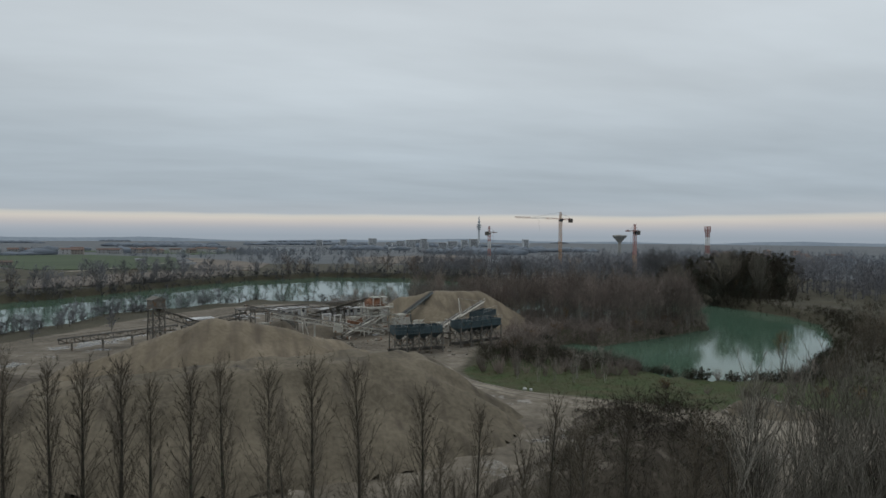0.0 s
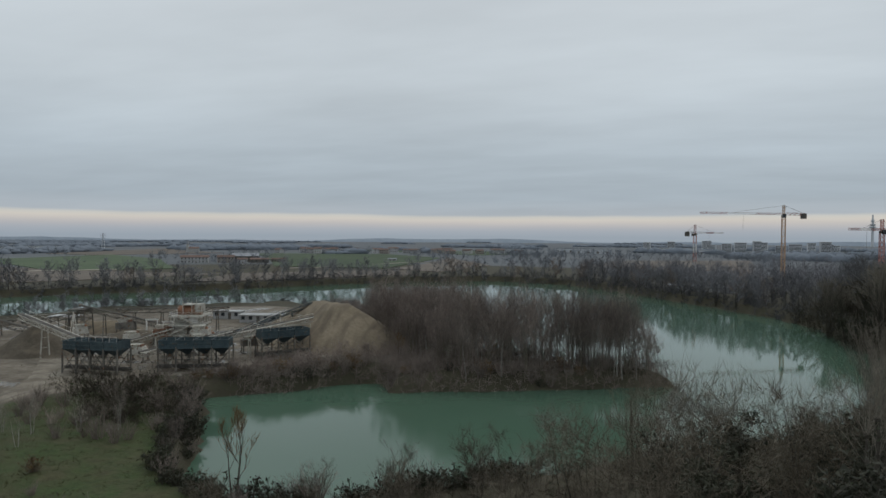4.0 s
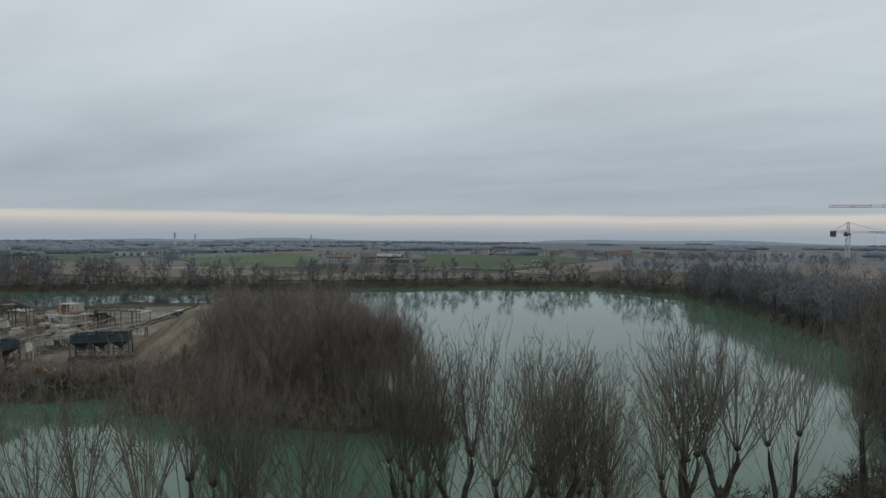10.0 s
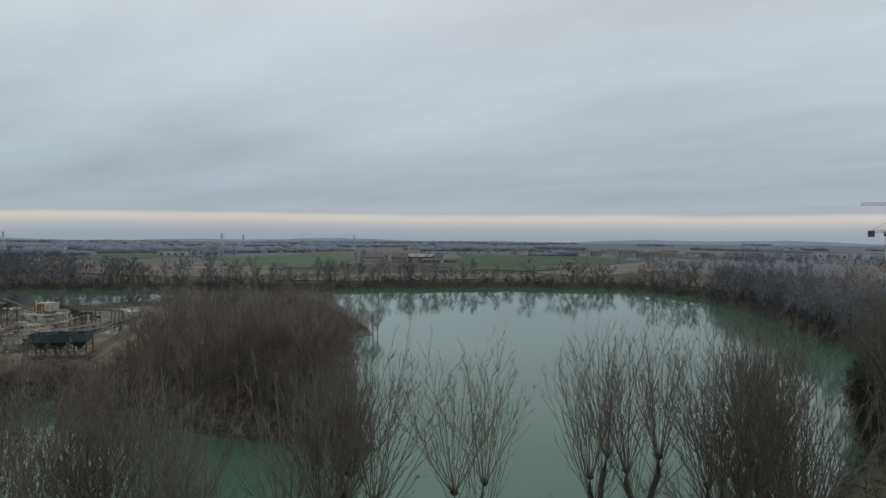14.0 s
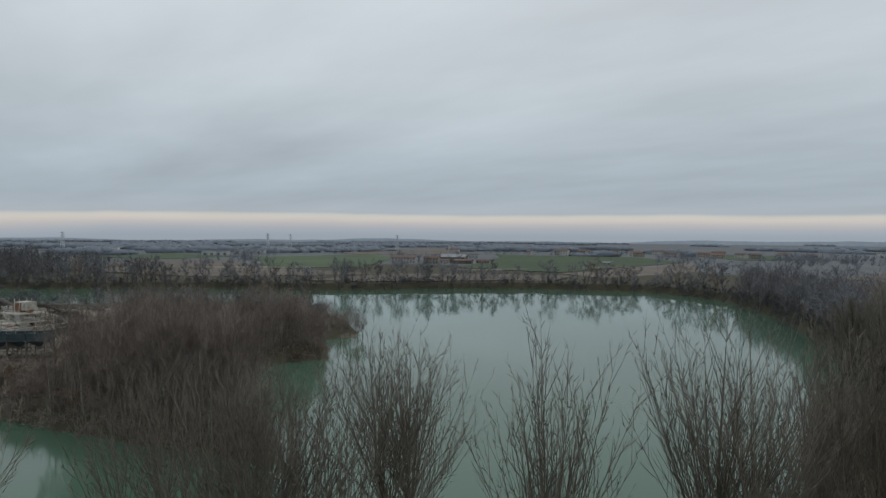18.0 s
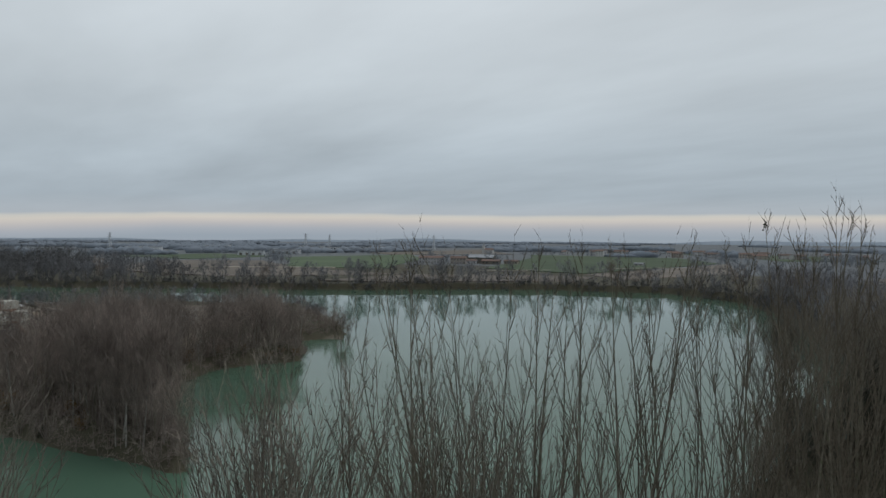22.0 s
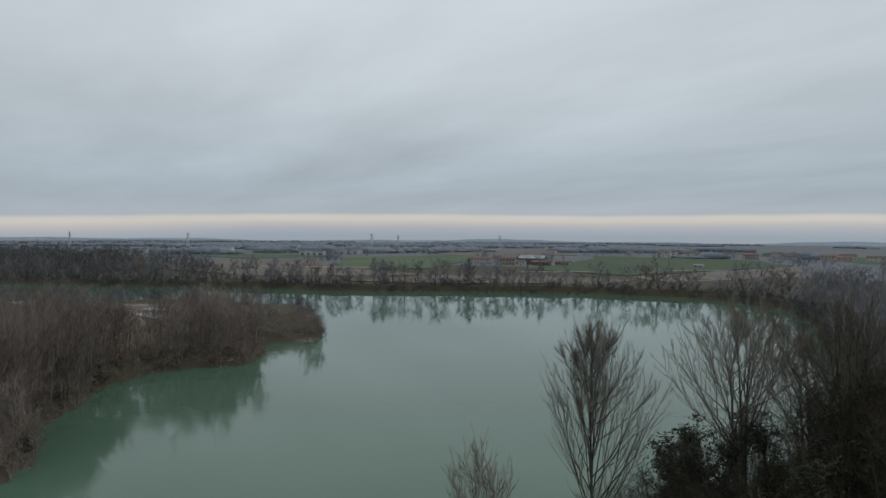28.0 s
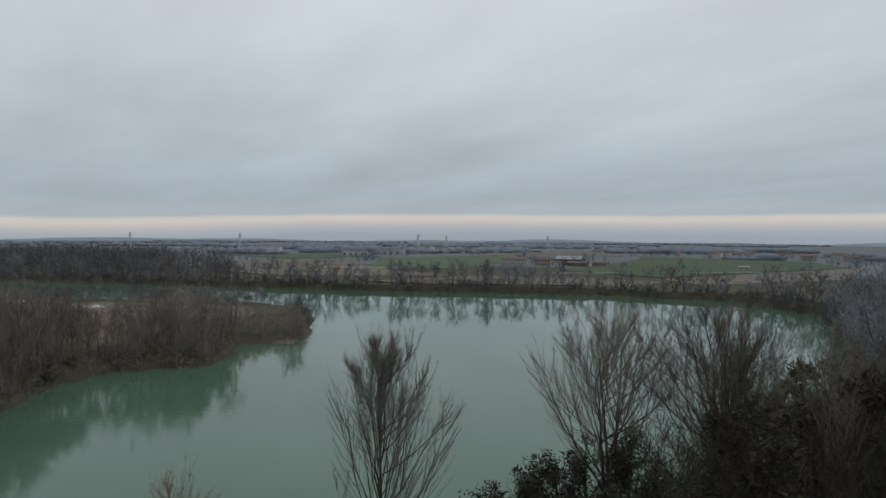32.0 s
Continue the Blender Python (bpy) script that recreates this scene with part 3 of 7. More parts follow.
def loose_stones(name, label, spine, slope, flat, n, spread, size, seed):
    """Broken stones strewn over a heap and its foot."""
    r = np.random.RandomState(seed)
    vs, fs = [], []
    for _ in range(n):
        k = r.randint(len(spine) - 1)
        u = r.rand()
        a, b = spine[k], spine[k + 1]
        cx, cy = a[0] + (b[0] - a[0]) * u, a[1] + (b[1] - a[1]) * u
        x, y = cx + r.normal() * spread, cy + r.normal() * spread
        z = height_at(x, y)
        for a, b in zip(spine, spine[1:]):
            for i in range(7):
                q = i / 6
                z = max(z, a[2] + (b[2] - a[2]) * q - slope * max(math.hypot(x - a[0] - (b[0] - a[0]) * q, y - a[1] - (b[1] - a[1]) * q) - flat, 0))
        q = size * r.uniform(0.4, 1.3) ** 1.5
        o = len(vs)
        for d in ((1, 0, 0), (0, 1, 0), (-1, 0, 0), (0, -1, 0), (0, 0, 1), (0, 0, -1)):
            vs.append((x + (d[0] * r.uniform(0.6, 1.3) + r.normal() * 0.2) * q, y + (d[1] * r.uniform(0.6, 1.3) + r.normal() * 0.2) * q, z + 0.1 + d[2] * r.uniform(0.4, 0.9) * q))
        for i in range(4):
            fs += [(o + i, o + (i + 1) % 4, o + 4), (o + (i + 1) % 4, o + i, o + 5)]
    tagged(new(name, mesh_of(name, vs, fs, [MAT["stones"]])), label, "stones", kind="stuff")


loose_stones("rubble_stones", "broken white and brown stones on the rubble pile", [(75.5, -181, 5.0), (78.5, -182.6, 5.9), (85, -187, 4.3)], 0.72, 0.6, 1400, 1.6, 0.125, 81)
loose_stones("heap_stones", "loose stones and clods on the gravel terrace", [(-22, -176, 9.0), (0, -178, 10.6), (14, -177, 10.6), (26, -170, 10.0)], 0.64, 3.5, 420, 4.5, 0.22, 82)
loose_stones("yard_stones", "scattered stones and spilt gravel in the yard", [(20, -96, 3.6), (40, -112, 3.6), (62, -104, 3.6), (40, -90, 3.6)], 0.6, 0.0, 320, 7.0, 0.2, 83)


# ---- the sand road and its ruts ----
def ribbon(name, label, spine, lift, mat, seed, cols=6, kind="structure"):
    """A road surface: x, y and half width along a line, laid over the ground."""
    r = np.random.RandomState(seed)
    pts = []
    for (x0, y0, w0), (x1, y1, w1) in zip(spine, spine[1:]):
        n = max(1, int(math.hypot(x1 - x0, y1 - y0) / 1.5))
        pts += [(x0 + (x1 - x0) * i / n, y0 + (y1 - y0) * i / n, w0 + (w1 - w0) * i / n) for i in range(n)]
    pts.append(spine[-1])
    soft = [pts[0]] + [tuple(sum(pts[min(max(i + k, 0), len(pts) - 1)][c] for k in range(-3, 4)) / 7 for c in range(3)) for i in range(1, len(pts) - 1)] + [pts[-1]]
    vs, fs = [], []
    for i, (x, y, w) in enumerate(soft):
        a, b = soft[max(i - 1, 0)], soft[min(i + 1, len(soft) - 1)]
        d = math.hypot(b[0] - a[0], b[1] - a[1])
        nx, ny = -(b[1] - a[1]) / d, (b[0] - a[0]) / d
        for k in range(cols + 1):
            o = (2 * k / cols - 1) * (w + (r.uniform(-0.35, 0.35) if k in (0, cols) else 0))
            px, py = x + nx * o, y + ny * o
            vs.append((px, py, height_at(px, py) + (lift if 0 < k < cols else -0.25)))
    m = cols + 1
    for i in range(len(soft) - 1):
        for k in range(cols):
            fs.append((i * m + k, i * m + k + 1, (i + 1) * m + k + 1, (i + 1) * m + k))
    tagged(new(name, mesh_of(name, vs, fs, [MAT[mat]], True)), label, "road", kind=kind)


ROAD = [(22, -106, 5), (36, -122, 5), (40.5, -133, 3.4), (40.8, -146, 2.4), (44.4, -156, 2.8), (52, -165.5, 4.0), (60.5, -175.5, 5.2), (72, -189, 7), (90, -200, 8), (116, -209, 8)]
ribbon("sand_road", "pale trodden sand road with wheel marks", ROAD, 0.14, "road", 3)
ribbon("wheel_rut", "dark damp wheel rut in the sand road", [(39.2, -131, 0.3), (39.8, -140, 0.5), (39.8, -147, 0.6), (43.2, -156.5, 0.5), (50, -165.5, 0.3), (55.5, -172, 0.2)], 0.2, "rut", 4, 3)
ribbon("wheel_rut", "dark damp wheel rut in the sand road", [(42, -131, 0.3), (42.2, -140, 0.5), (42, -146, 0.6), (45.2, -155, 0.5), (52, -163.8, 0.3), (57.5, -170, 0.2)], 0.2, "rut", 5, 3)


# ---- trees ----
class Wood:
    """Collects tapered branches into one mesh."""

    def __init__(self):
        self.v, self.f = [], []

    def tube(self, pts, radii, n=3):
        """A branch through pts; it ends in a point."""
        base = len(self.v)
        d = pts[-1] - pts[0]
        d = d / (np.linalg.norm(d) + 1e-9)
        a = np.cross(d, (0.0, 0.0, 1.0) if abs(d[2]) < 0.9 else (0.0, 1.0, 0.0))
        a = a / np.linalg.norm(a)
        b = np.cross(d, a)
        ring = [(math.cos(6.2832 * i / n), math.sin(6.2832 * i / n)) for i in range(n)]
        for p, r in zip(pts[:-1], radii[:-1]):
            for c, s in ring:
                q = p + (a * c + b * s) * r
                self.v.append((q[0], q[1], q[2]))
        self.v.append(tuple(pts[-1]))
        k = len(pts) - 1
        for j in range(k - 1):
            for i in range(n):
                o, m = base + j * n, (i + 1) % n
                self.f.append((o + i, o + m, o + n + m, o + n + i))
        o = base + (k - 1) * n
        for i in range(n):
            self.f.append((o + i, o + (i + 1) % n, base + k * n))

    def twig(self, p, d, r, side):
        """The finest twigs: a single thin taper from p along d."""
        o = len(self.v)
        n = math.sqrt(side[0] ** 2 + side[1] ** 2 + side[2] ** 2) + 1e-9
        k = r / n
        self.v += [(p[0] + side[0] * k, p[1] + side[1] * k, p[2] + side[2] * k), (p[0] - side[0] * k, p[1] - side[1] * k, p[2] - side[2] * k), (p[0] + d[0], p[1] + d[1], p[2] + d[2])]
        self.f.append((o, o + 1, o + 2))

    def leaf(self, p, size, rng):
        """A small folded leaf clump: two triangles at an angle."""
        a, b, c = (rng.normal(size=3) * size for _ in range(3))
        o = len(self.v)
        self.v += [tuple(p), tuple(p + a), tuple(p + b), tuple(p + c)]
        self.f += [(o, o + 1, o + 2), (o, o + 2, o + 3)]

    def knob(self, p, r, rng):
        """A lumpy pollard head."""
        o = len(self.v)
        rows = [(-0.9, 0.45), (-0.35, 0.95), (0.3, 1.0), (0.85, 0.5)]
        for h, w in rows:
            for i in range(6):
                k = r * w * rng.uniform(0.75, 1.25)
                self.v.append((p[0] + k * math.cos(i * 1.0472), p[1] + k * math.sin(i * 1.0472), p[2] + h * r))
        for j in range(3):
            for i in range(6):
                self.f.append((o + j * 6 + i, o + j * 6 + (i + 1) % 6, o + (j + 1) * 6 + (i + 1) % 6, o + (j + 1) * 6 + i))
        self.f.append(tuple(o + 18 + i for i in range(6)))

    def mesh(self, name, mat):
        return mesh_of(name, self.v, self.f, [MAT[mat]])


def path(p, d, length, segs, rng, wander=0.1, lift=0.0):
    """A wandering line that starts at p along d and bends upwards by lift."""
    pts = [np.array(p, float)]
    d = np.array(d, float)
    d = d / np.linalg.norm(d)
    for _ in range(segs):
        d = d + rng.normal(size=3) * wander + np.array((0, 0, lift))
        d = d / np.linalg.norm(d)
        pts.append(pts[-1] + d * length / segs)
    return pts


def along(pts, t):
    x = t * (len(pts) - 1)
    i = min(int(x), len(pts) - 2)
    return pts[i] + (pts[i + 1] - pts[i]) * (x - i), pts[i + 1] - pts[i]


def sideways(d, angle, rng, turn=None):
    """A direction that leaves d at an angle, in radians."""
    d = d / np.linalg.norm(d)
    a = np.cross(d, (0.31, 0.52, 0.79))
    a = a / np.linalg.norm(a)
    b = np.cross(d, a)
    t = rng.uniform(0, 6.2832) if turn is None else turn
    return d * math.cos(angle) + (a * math.cos(t) + b * math.sin(t)) * math.sin(angle)


def tree_things(name, label, category, group, woods, parts_names, kind=""):
    """A first tree at the origin: an Empty with its parts."""
    t = thing(name, label, category, group, kind)
    for pn, me in zip(parts_names, woods):
        part(pn, me, None, t)
    return t


def shoot(fine, p, d, length, r, rng, sides=8, hairs=5):
    """A long straight pollard shoot with ascending side branches, spurs and buds."""
    sh = path(p, d, length, 4, rng, 0.018, 0.05)
    fine.tube(sh, [r * 1.15, r * 0.95, r * 0.75, r * 0.52, 0.004], 3)
    for m in range(sides):
        t = 0.2 + 0.76 * (m + rng.rand()) / sides
        q, dd = along(sh, t)
        ln = length * rng.uniform(0.16, 0.36) * (1.25 - 0.75 * t)
        br = path(q, sideways(dd, rng.uniform(0.35, 0.6), rng), ln, 2, rng, 0.04, 0.22)
        fine.tube(br, [r * 0.66 * (1.1 - 0.4 * t), r * 0.5 * (1.1 - 0.4 * t), 0.004], 3)
        for _ in range(hairs):
            q2, d2 = along(br, rng.uniform(0.2, 0.98))
            fine.twig(q2, sideways(d2, rng.uniform(0.3, 0.6), rng) * rng.uniform(0.15, 0.5), 0.012, rng.normal(size=3))
    for _ in range(hairs * 2):
        q2, d2 = along(sh, rng.uniform(0.3, 0.99))
        fine.twig(q2, sideways(d2, rng.uniform(0.35, 0.65), rng) * rng.uniform(0.15, 0.4), 0.013, rng.normal(size=3))


def pollard(seed, top=27.0, ground=3.3):
    """A pollarded poplar: a dark trunk, two to four upright limbs that end in knobs, and a sheaf of long straight shoots from each."""
    rng = np.random.RandomState(seed)
    w, fine = Wood(), Wood()
    H = top - ground
    split = H * rng.uniform(0.56, 0.66)
    trunk = path((0, 0, -0.4), (0, 0, 1), split + 0.4, 5, rng, 0.03)
    w.tube(trunk + [trunk[-1] + np.array((0, 0, 0.4))], [0.32, 0.28, 0.25, 0.235, 0.22, 0.20, 0.14], 7)
    limbs = rng.randint(2, 5)
    for k in range(limbs):
        a = k * 6.2832 / limbs + rng.uniform(-0.5, 0.5)
        out = rng.uniform(0.22, 0.48)
        start, _ = along(trunk, rng.uniform(0.84, 1.0))
        end = H * rng.uniform(0.68, 0.76)
        n = 4
        limb = [start + np.array((math.cos(a) * out * 2.4 * math.sin(1.5708 * i / n), math.sin(a) * out * 2.4 * math.sin(1.5708 * i / n), (end - start[2]) * i / n)) + rng.normal(size=3) * 0.07 * (0 < i) for i in range(n + 1)]
        w.tube(limb, [0.18, 0.155, 0.14, 0.125, 0.11], 6)
        heads = [(limb[-1], 0.18, 16)] + ([(along(limb, rng.uniform(0.4, 0.7))[0], 0.14, 7)] if rng.rand() < 0.75 else [])
        for hp, hr, count in heads:
            w.knob(hp, hr, rng)
            for j in range(count):
                b = rng.uniform(0, 6.2832)
                lean = rng.beta(1.1, 1.3) * 0.85
                ln = max((H - hp[2]) * rng.uniform(0.7, 1.04) * (1.0 - 0.2 * lean), 1.6)
                shoot(fine, hp + np.array((math.cos(b), math.sin(b), 0.4)) * hr * 0.8, (math.cos(b) * lean, math.sin(b) * lean, 1), min(ln, 8.0), 0.013 + 0.010 * rng.rand(), rng, 7, 5)
        for j in range(6):
            p, _ = along(limb, rng.uniform(0.2, 0.97))
            b, lean = a + rng.normal() * 1.1, rng.uniform(0.3, 1.0)
            shoot(fine, p, (math.cos(b) * lean, math.sin(b) * lean, 1), max((H - p[2]) * rng.uniform(0.35, 0.7), 1.2), 0.011 + 0.008 * rng.rand(), rng, 6, 4)
    for m in range(60):
        q, dd = along(trunk, rng.uniform(0.5, 1.0))
        fine.tube(path(q, sideways(dd, rng.uniform(0.5, 1.2), rng), rng.uniform(1.0, 3.0), 2, rng, 0.12, 0.35), [0.016, 0.011, 0.004], 3)
    return w.mesh("trunk", "bark"), fine.mesh("crown", "twig")


def vase(seed, H=20.0, width=4.2, stems=1, start=0.25, density=(16, 10, 8), mat="twig", tr=0.26, fat=1.0, fine_r=0.012, mist=0):
    """A bare tree whose limbs rise steeply into an egg-shaped crown of fine twigs."""
    rng = np.random.RandomState(seed)
    w, fine = Wood(), Wood()

    def rim(h):
        u = min(max((h / H - start * 0.7) / (1 - start * 0.7), 0.0), 1.0)
        return width * max(math.sin(3.1416 * min(u, 0.98) ** 1.35), 0.0) ** 0.7

    def curve(p, q, segs, bow):
        d = q - p
        mid = np.array((d[0] * 0.22, d[1] * 0.22, -0.12 * abs(d[2]))) * bow
        return [p + d * (i / segs) + mid * math.sin(3.1416 * i / segs) + rng.normal(size=3) * 0.012 * np.linalg.norm(d) * (0 < i < segs) for i in range(segs + 1)]

    for s in range(stems):
        a = s * 2.4 + rng.uniform(0, 1)
        lean = 0.0 if stems == 1 else rng.uniform(0.05, 0.14)
        top = H * (1.0 if stems == 1 else rng.uniform(0.8, 0.98))
        trunk = path((0.25 * math.cos(a) * (stems > 1), 0.25 * math.sin(a) * (stems > 1), -0.4), (lean * math.cos(a), lean * math.sin(a), 1), top, 6, rng, 0.03)
        w.tube(trunk, [tr * k for k in (1.0, 0.85, 0.7, 0.5, 0.33, 0.17, 0.03)], 6)
        n0 = max(4, density[0] // stems)
        for k in range(n0):
            t = start + (0.93 - start) * (k + rng.uniform(0.1, 0.9)) / n0
            p, _ = along(trunk, t)
            h = min(p[2] + (H - p[2]) * rng.uniform(0.42, 0.95) + 0.5, H * 0.985)
            b = k * 2.4 + rng.uniform(-0.4, 0.4)
            r = rim(h) * rng.uniform(0.75, 1.05)
            limb = curve(p, np.array((r * math.cos(b), r * math.sin(b), h)), 4, 0.35)
            lr = tr * 0.40 * (1.1 - 0.7 * t)
            w.tube(limb, [lr, lr * 0.8, lr * 0.6, lr * 0.4, 0.008], 4)
            span = np.linalg.norm(limb[-1] - limb[0])
            for j in range(density[1]):
                u = rng.uniform(0.18, 0.97)
                p2, d2 = along(limb, u)
                br = path(p2, sideways(d2, rng.uniform(0.3, 0.6), rng), max(span * 0.42 * (1.2 - 0.7 * u), 0.9), 3, rng, 0.05, 0.16)
                rr = max(lr * 0.30, 0.016) * fat
                fine.tube(br, [rr, rr * 0.8, rr * 0.6, 0.006], 3)
                for m in range(density[2]):
                    p3, d3 = along(br, rng.uniform(0.15, 0.98))
                    fine.tube(path(p3, sideways(d3, rng.uniform(0.3, 0.6), rng), rng.uniform(0.4, 1.3), 1, rng, 0.06, 0.3), [fine_r * fat, 0.005], 3)
                for m in range(mist):
                    p3, d3 = along(br, rng.uniform(0.1, 0.98))
                    fine.twig(p3, sideways(d3, rng.uniform(0.25, 0.6), rng) * rng.uniform(0.25, 0.9), 0.014, rng.normal(size=3))
    return w.mesh("trunk", "bark"), fine.mesh("crown", mat)


CLUMP = {}


def spur(fine, p, d, length, rng):
    """A short stiff side shoot with a fat bud."""
    e = sideways(d, rng.uniform(0.5, 0.9), rng)
    e = e + np.array((0, 0, 0.35))
    e = e / np.linalg.norm(e) * length
    fine.tube([p, p + e], [0.007, 0.004], 3)
    fine.twig(p + e * 0.8, e / length * 0.05, 0.007, rng.normal(size=3))


def whips(seed, H=28.5, first=0.55, spread=0.17, withered=False):
    """A tall poplar of many straight rods with short spurs, seen from close by."""
    rng = np.random.RandomState(seed)
    best = None
    w, fine = Wood(), Wood()
    trunk = path((0, 0, -0.4), (0, 0, 1), H * first + 0.4, 4, rng, 0.02)
    w.tube(trunk + [trunk[-1] + np.array((0, 0, 0.3))], [0.30, 0.26, 0.23, 0.20, 0.17, 0.1], 7)
    for s in range(4):
        a = s * 2.4 + rng.uniform(-0.4, 0.4)
        p, _ = along(trunk, rng.uniform(0.72, 1.0))
        limb = path(p, (math.cos(a) * 0.3, math.sin(a) * 0.3, 1), H * rng.uniform(0.62, 0.72) - p[2], 3, rng, 0.05, 0.05)
        w.tube(limb, [0.11, 0.095, 0.08, 0.03], 5)
        for q in range(4):
            p, _ = along(limb, rng.uniform(0.3, 1.0))
            a2 = a + rng.uniform(-1.6, 1.6)
            lean = spread * rng.uniform(0.2, 2.0)
            top = H * (rng.uniform(0.955, 1.0) if rng.rand() < 0.5 else rng.uniform(0.86, 0.95))
            rod = path(p, (math.cos(a2) * lean, math.sin(a2) * lean, 1), top - p[2], 7, rng, 0.022, 0.05)
            rise = (top - p[2]) / max(rod[-1][2] - p[2], 0.5)
            rod = [np.array((q1[0], q1[1], p[2] + (q1[2] - p[2]) * rise)) for q1 in rod]
            best = rod if best is None or rod[-1][2] > best[-1][2] else best
            r = rng.uniform(0.026, 0.038)
            w.tube(rod, [r, r * 0.9, r * 0.78, r * 0.64, r * 0.5, r * 0.36, r * 0.2, 0.003], 4)
            for m in range(14):
                t = 0.1 + 0.85 * ((m + rng.rand()) / 14) ** 0.8
                q1, d1 = along(rod, t)
                side = path(q1, sideways(d1, rng.uniform(0.35, 0.6), rng), min(max((top - q1[2]) * rng.uniform(0.35, 0.85), 0.35), 1.7), 3, rng, 0.04, 0.22)
                rr = max(r * 0.42 * (1.05 - 0.6 * t), 0.008)
                fine.tube(side, [rr, rr * 0.85, rr * 0.65, 0.005], 3)
                for k in range(8):
                    q2, d2 = along(side, 0.2 + 0.78 * k / 8)
                    spur(fine, q2, d2, rng.uniform(0.06, 0.2), rng)
            for k in range(26):
                q2, d2 = along(rod, 0.3 + 0.69 * (k + rng.rand()) / 26)
                spur(fine, q2, d2, rng.uniform(0.10, 0.32), rng)
    out = [w.mesh("trunk", "bark_pale"), fine.mesh("crown", "twig_col")]
    if withered:
        lv = Wood()
        tip = best[-2] + (best[-1] - best[-2]) * 0.6
        for _ in range(40):
            lv.leaf(tip + rng.normal(size=3) * np.array((0.02, 0.02, 0.05)), 0.02, rng)
        CLUMP[seed] = tip
        out.append(lv.mesh("leaf_clump", "leaf_dark"))
    return out


def head_pollard(seed, top=28.0, ground=3.3):
    """A pollard with one high head of many long shoots in an egg-shaped crown."""
    rng = np.random.RandomState(seed)
    w, fine = Wood(), Wood()
    H = top - ground
    head = H * 0.62
    trunk = path((0, 0, -0.4), (0, 0, 1), head + 0.4, 5, rng, 0.03)
    w.tube(trunk + [trunk[-1] + np.array((0, 0, 0.3))], [0.3, 0.27, 0.24, 0.21, 0.19, 0.17, 0.1], 7)
    w.knob(trunk[-1], 0.26, rng)
    for j in range(50):
        b = rng.uniform(0, 6.2832)
        lean = rng.beta(1.2, 1.2) * 0.62
        p, _ = along(trunk, 1.0 - 0.12 * rng.rand() ** 2)
        ln = (H - p[2]) * rng.uniform(0.62, 1.0) * (1 - 0.3 * lean)
        shoot(fine, p, (math.cos(b) * lean, math.sin(b) * lean, 1), ln, 0.017 + 0.010 * rng.rand(), rng, 9, 6)
    return w.mesh("trunk", "bark"), fine.mesh("crown", "twig")


def column(seed, H=17.5, width=2.5):
    """A slim Lombardy poplar with steep branches from foot to tip."""
    rng = np.random.RandomState(seed)
    w, fine = Wood(), Wood()
    trunk = path((0, 0, -0.4), (0, 0, 1), H, 6, rng, 0.015)
    w.tube(trunk, [0.2, 0.18, 0.15, 0.12, 0.09, 0.05, 0.01], 6)
    for k in range(84):
        t = 0.05 + 0.91 * (k + rng.rand()) / 84
        q, dd = along(trunk, t)
        ln = width * rng.uniform(1.2, 2.6) * (1.1 - 0.5 * abs(t - 0.5) - 0.45 * t)
        br = path(q, sideways(dd, rng.uniform(0.3, 0.7), rng, turn=k * 2.4 + rng.rand()), ln, 2, rng, 0.12, 0.22)
        fine.tube(br, [0.026, 0.018, 0.005], 3)
        for m in range(32):
            q2, d2 = along(br, rng.uniform(0.1, 0.98))
            fine.twig(q2, sideways(d2, rng.uniform(0.3, 1.0), rng) * rng.uniform(0.25, 0.9), 0.022, rng.normal(size=3))
    return w.mesh("trunk", "bark"), fine.mesh("crown", "twig_col")


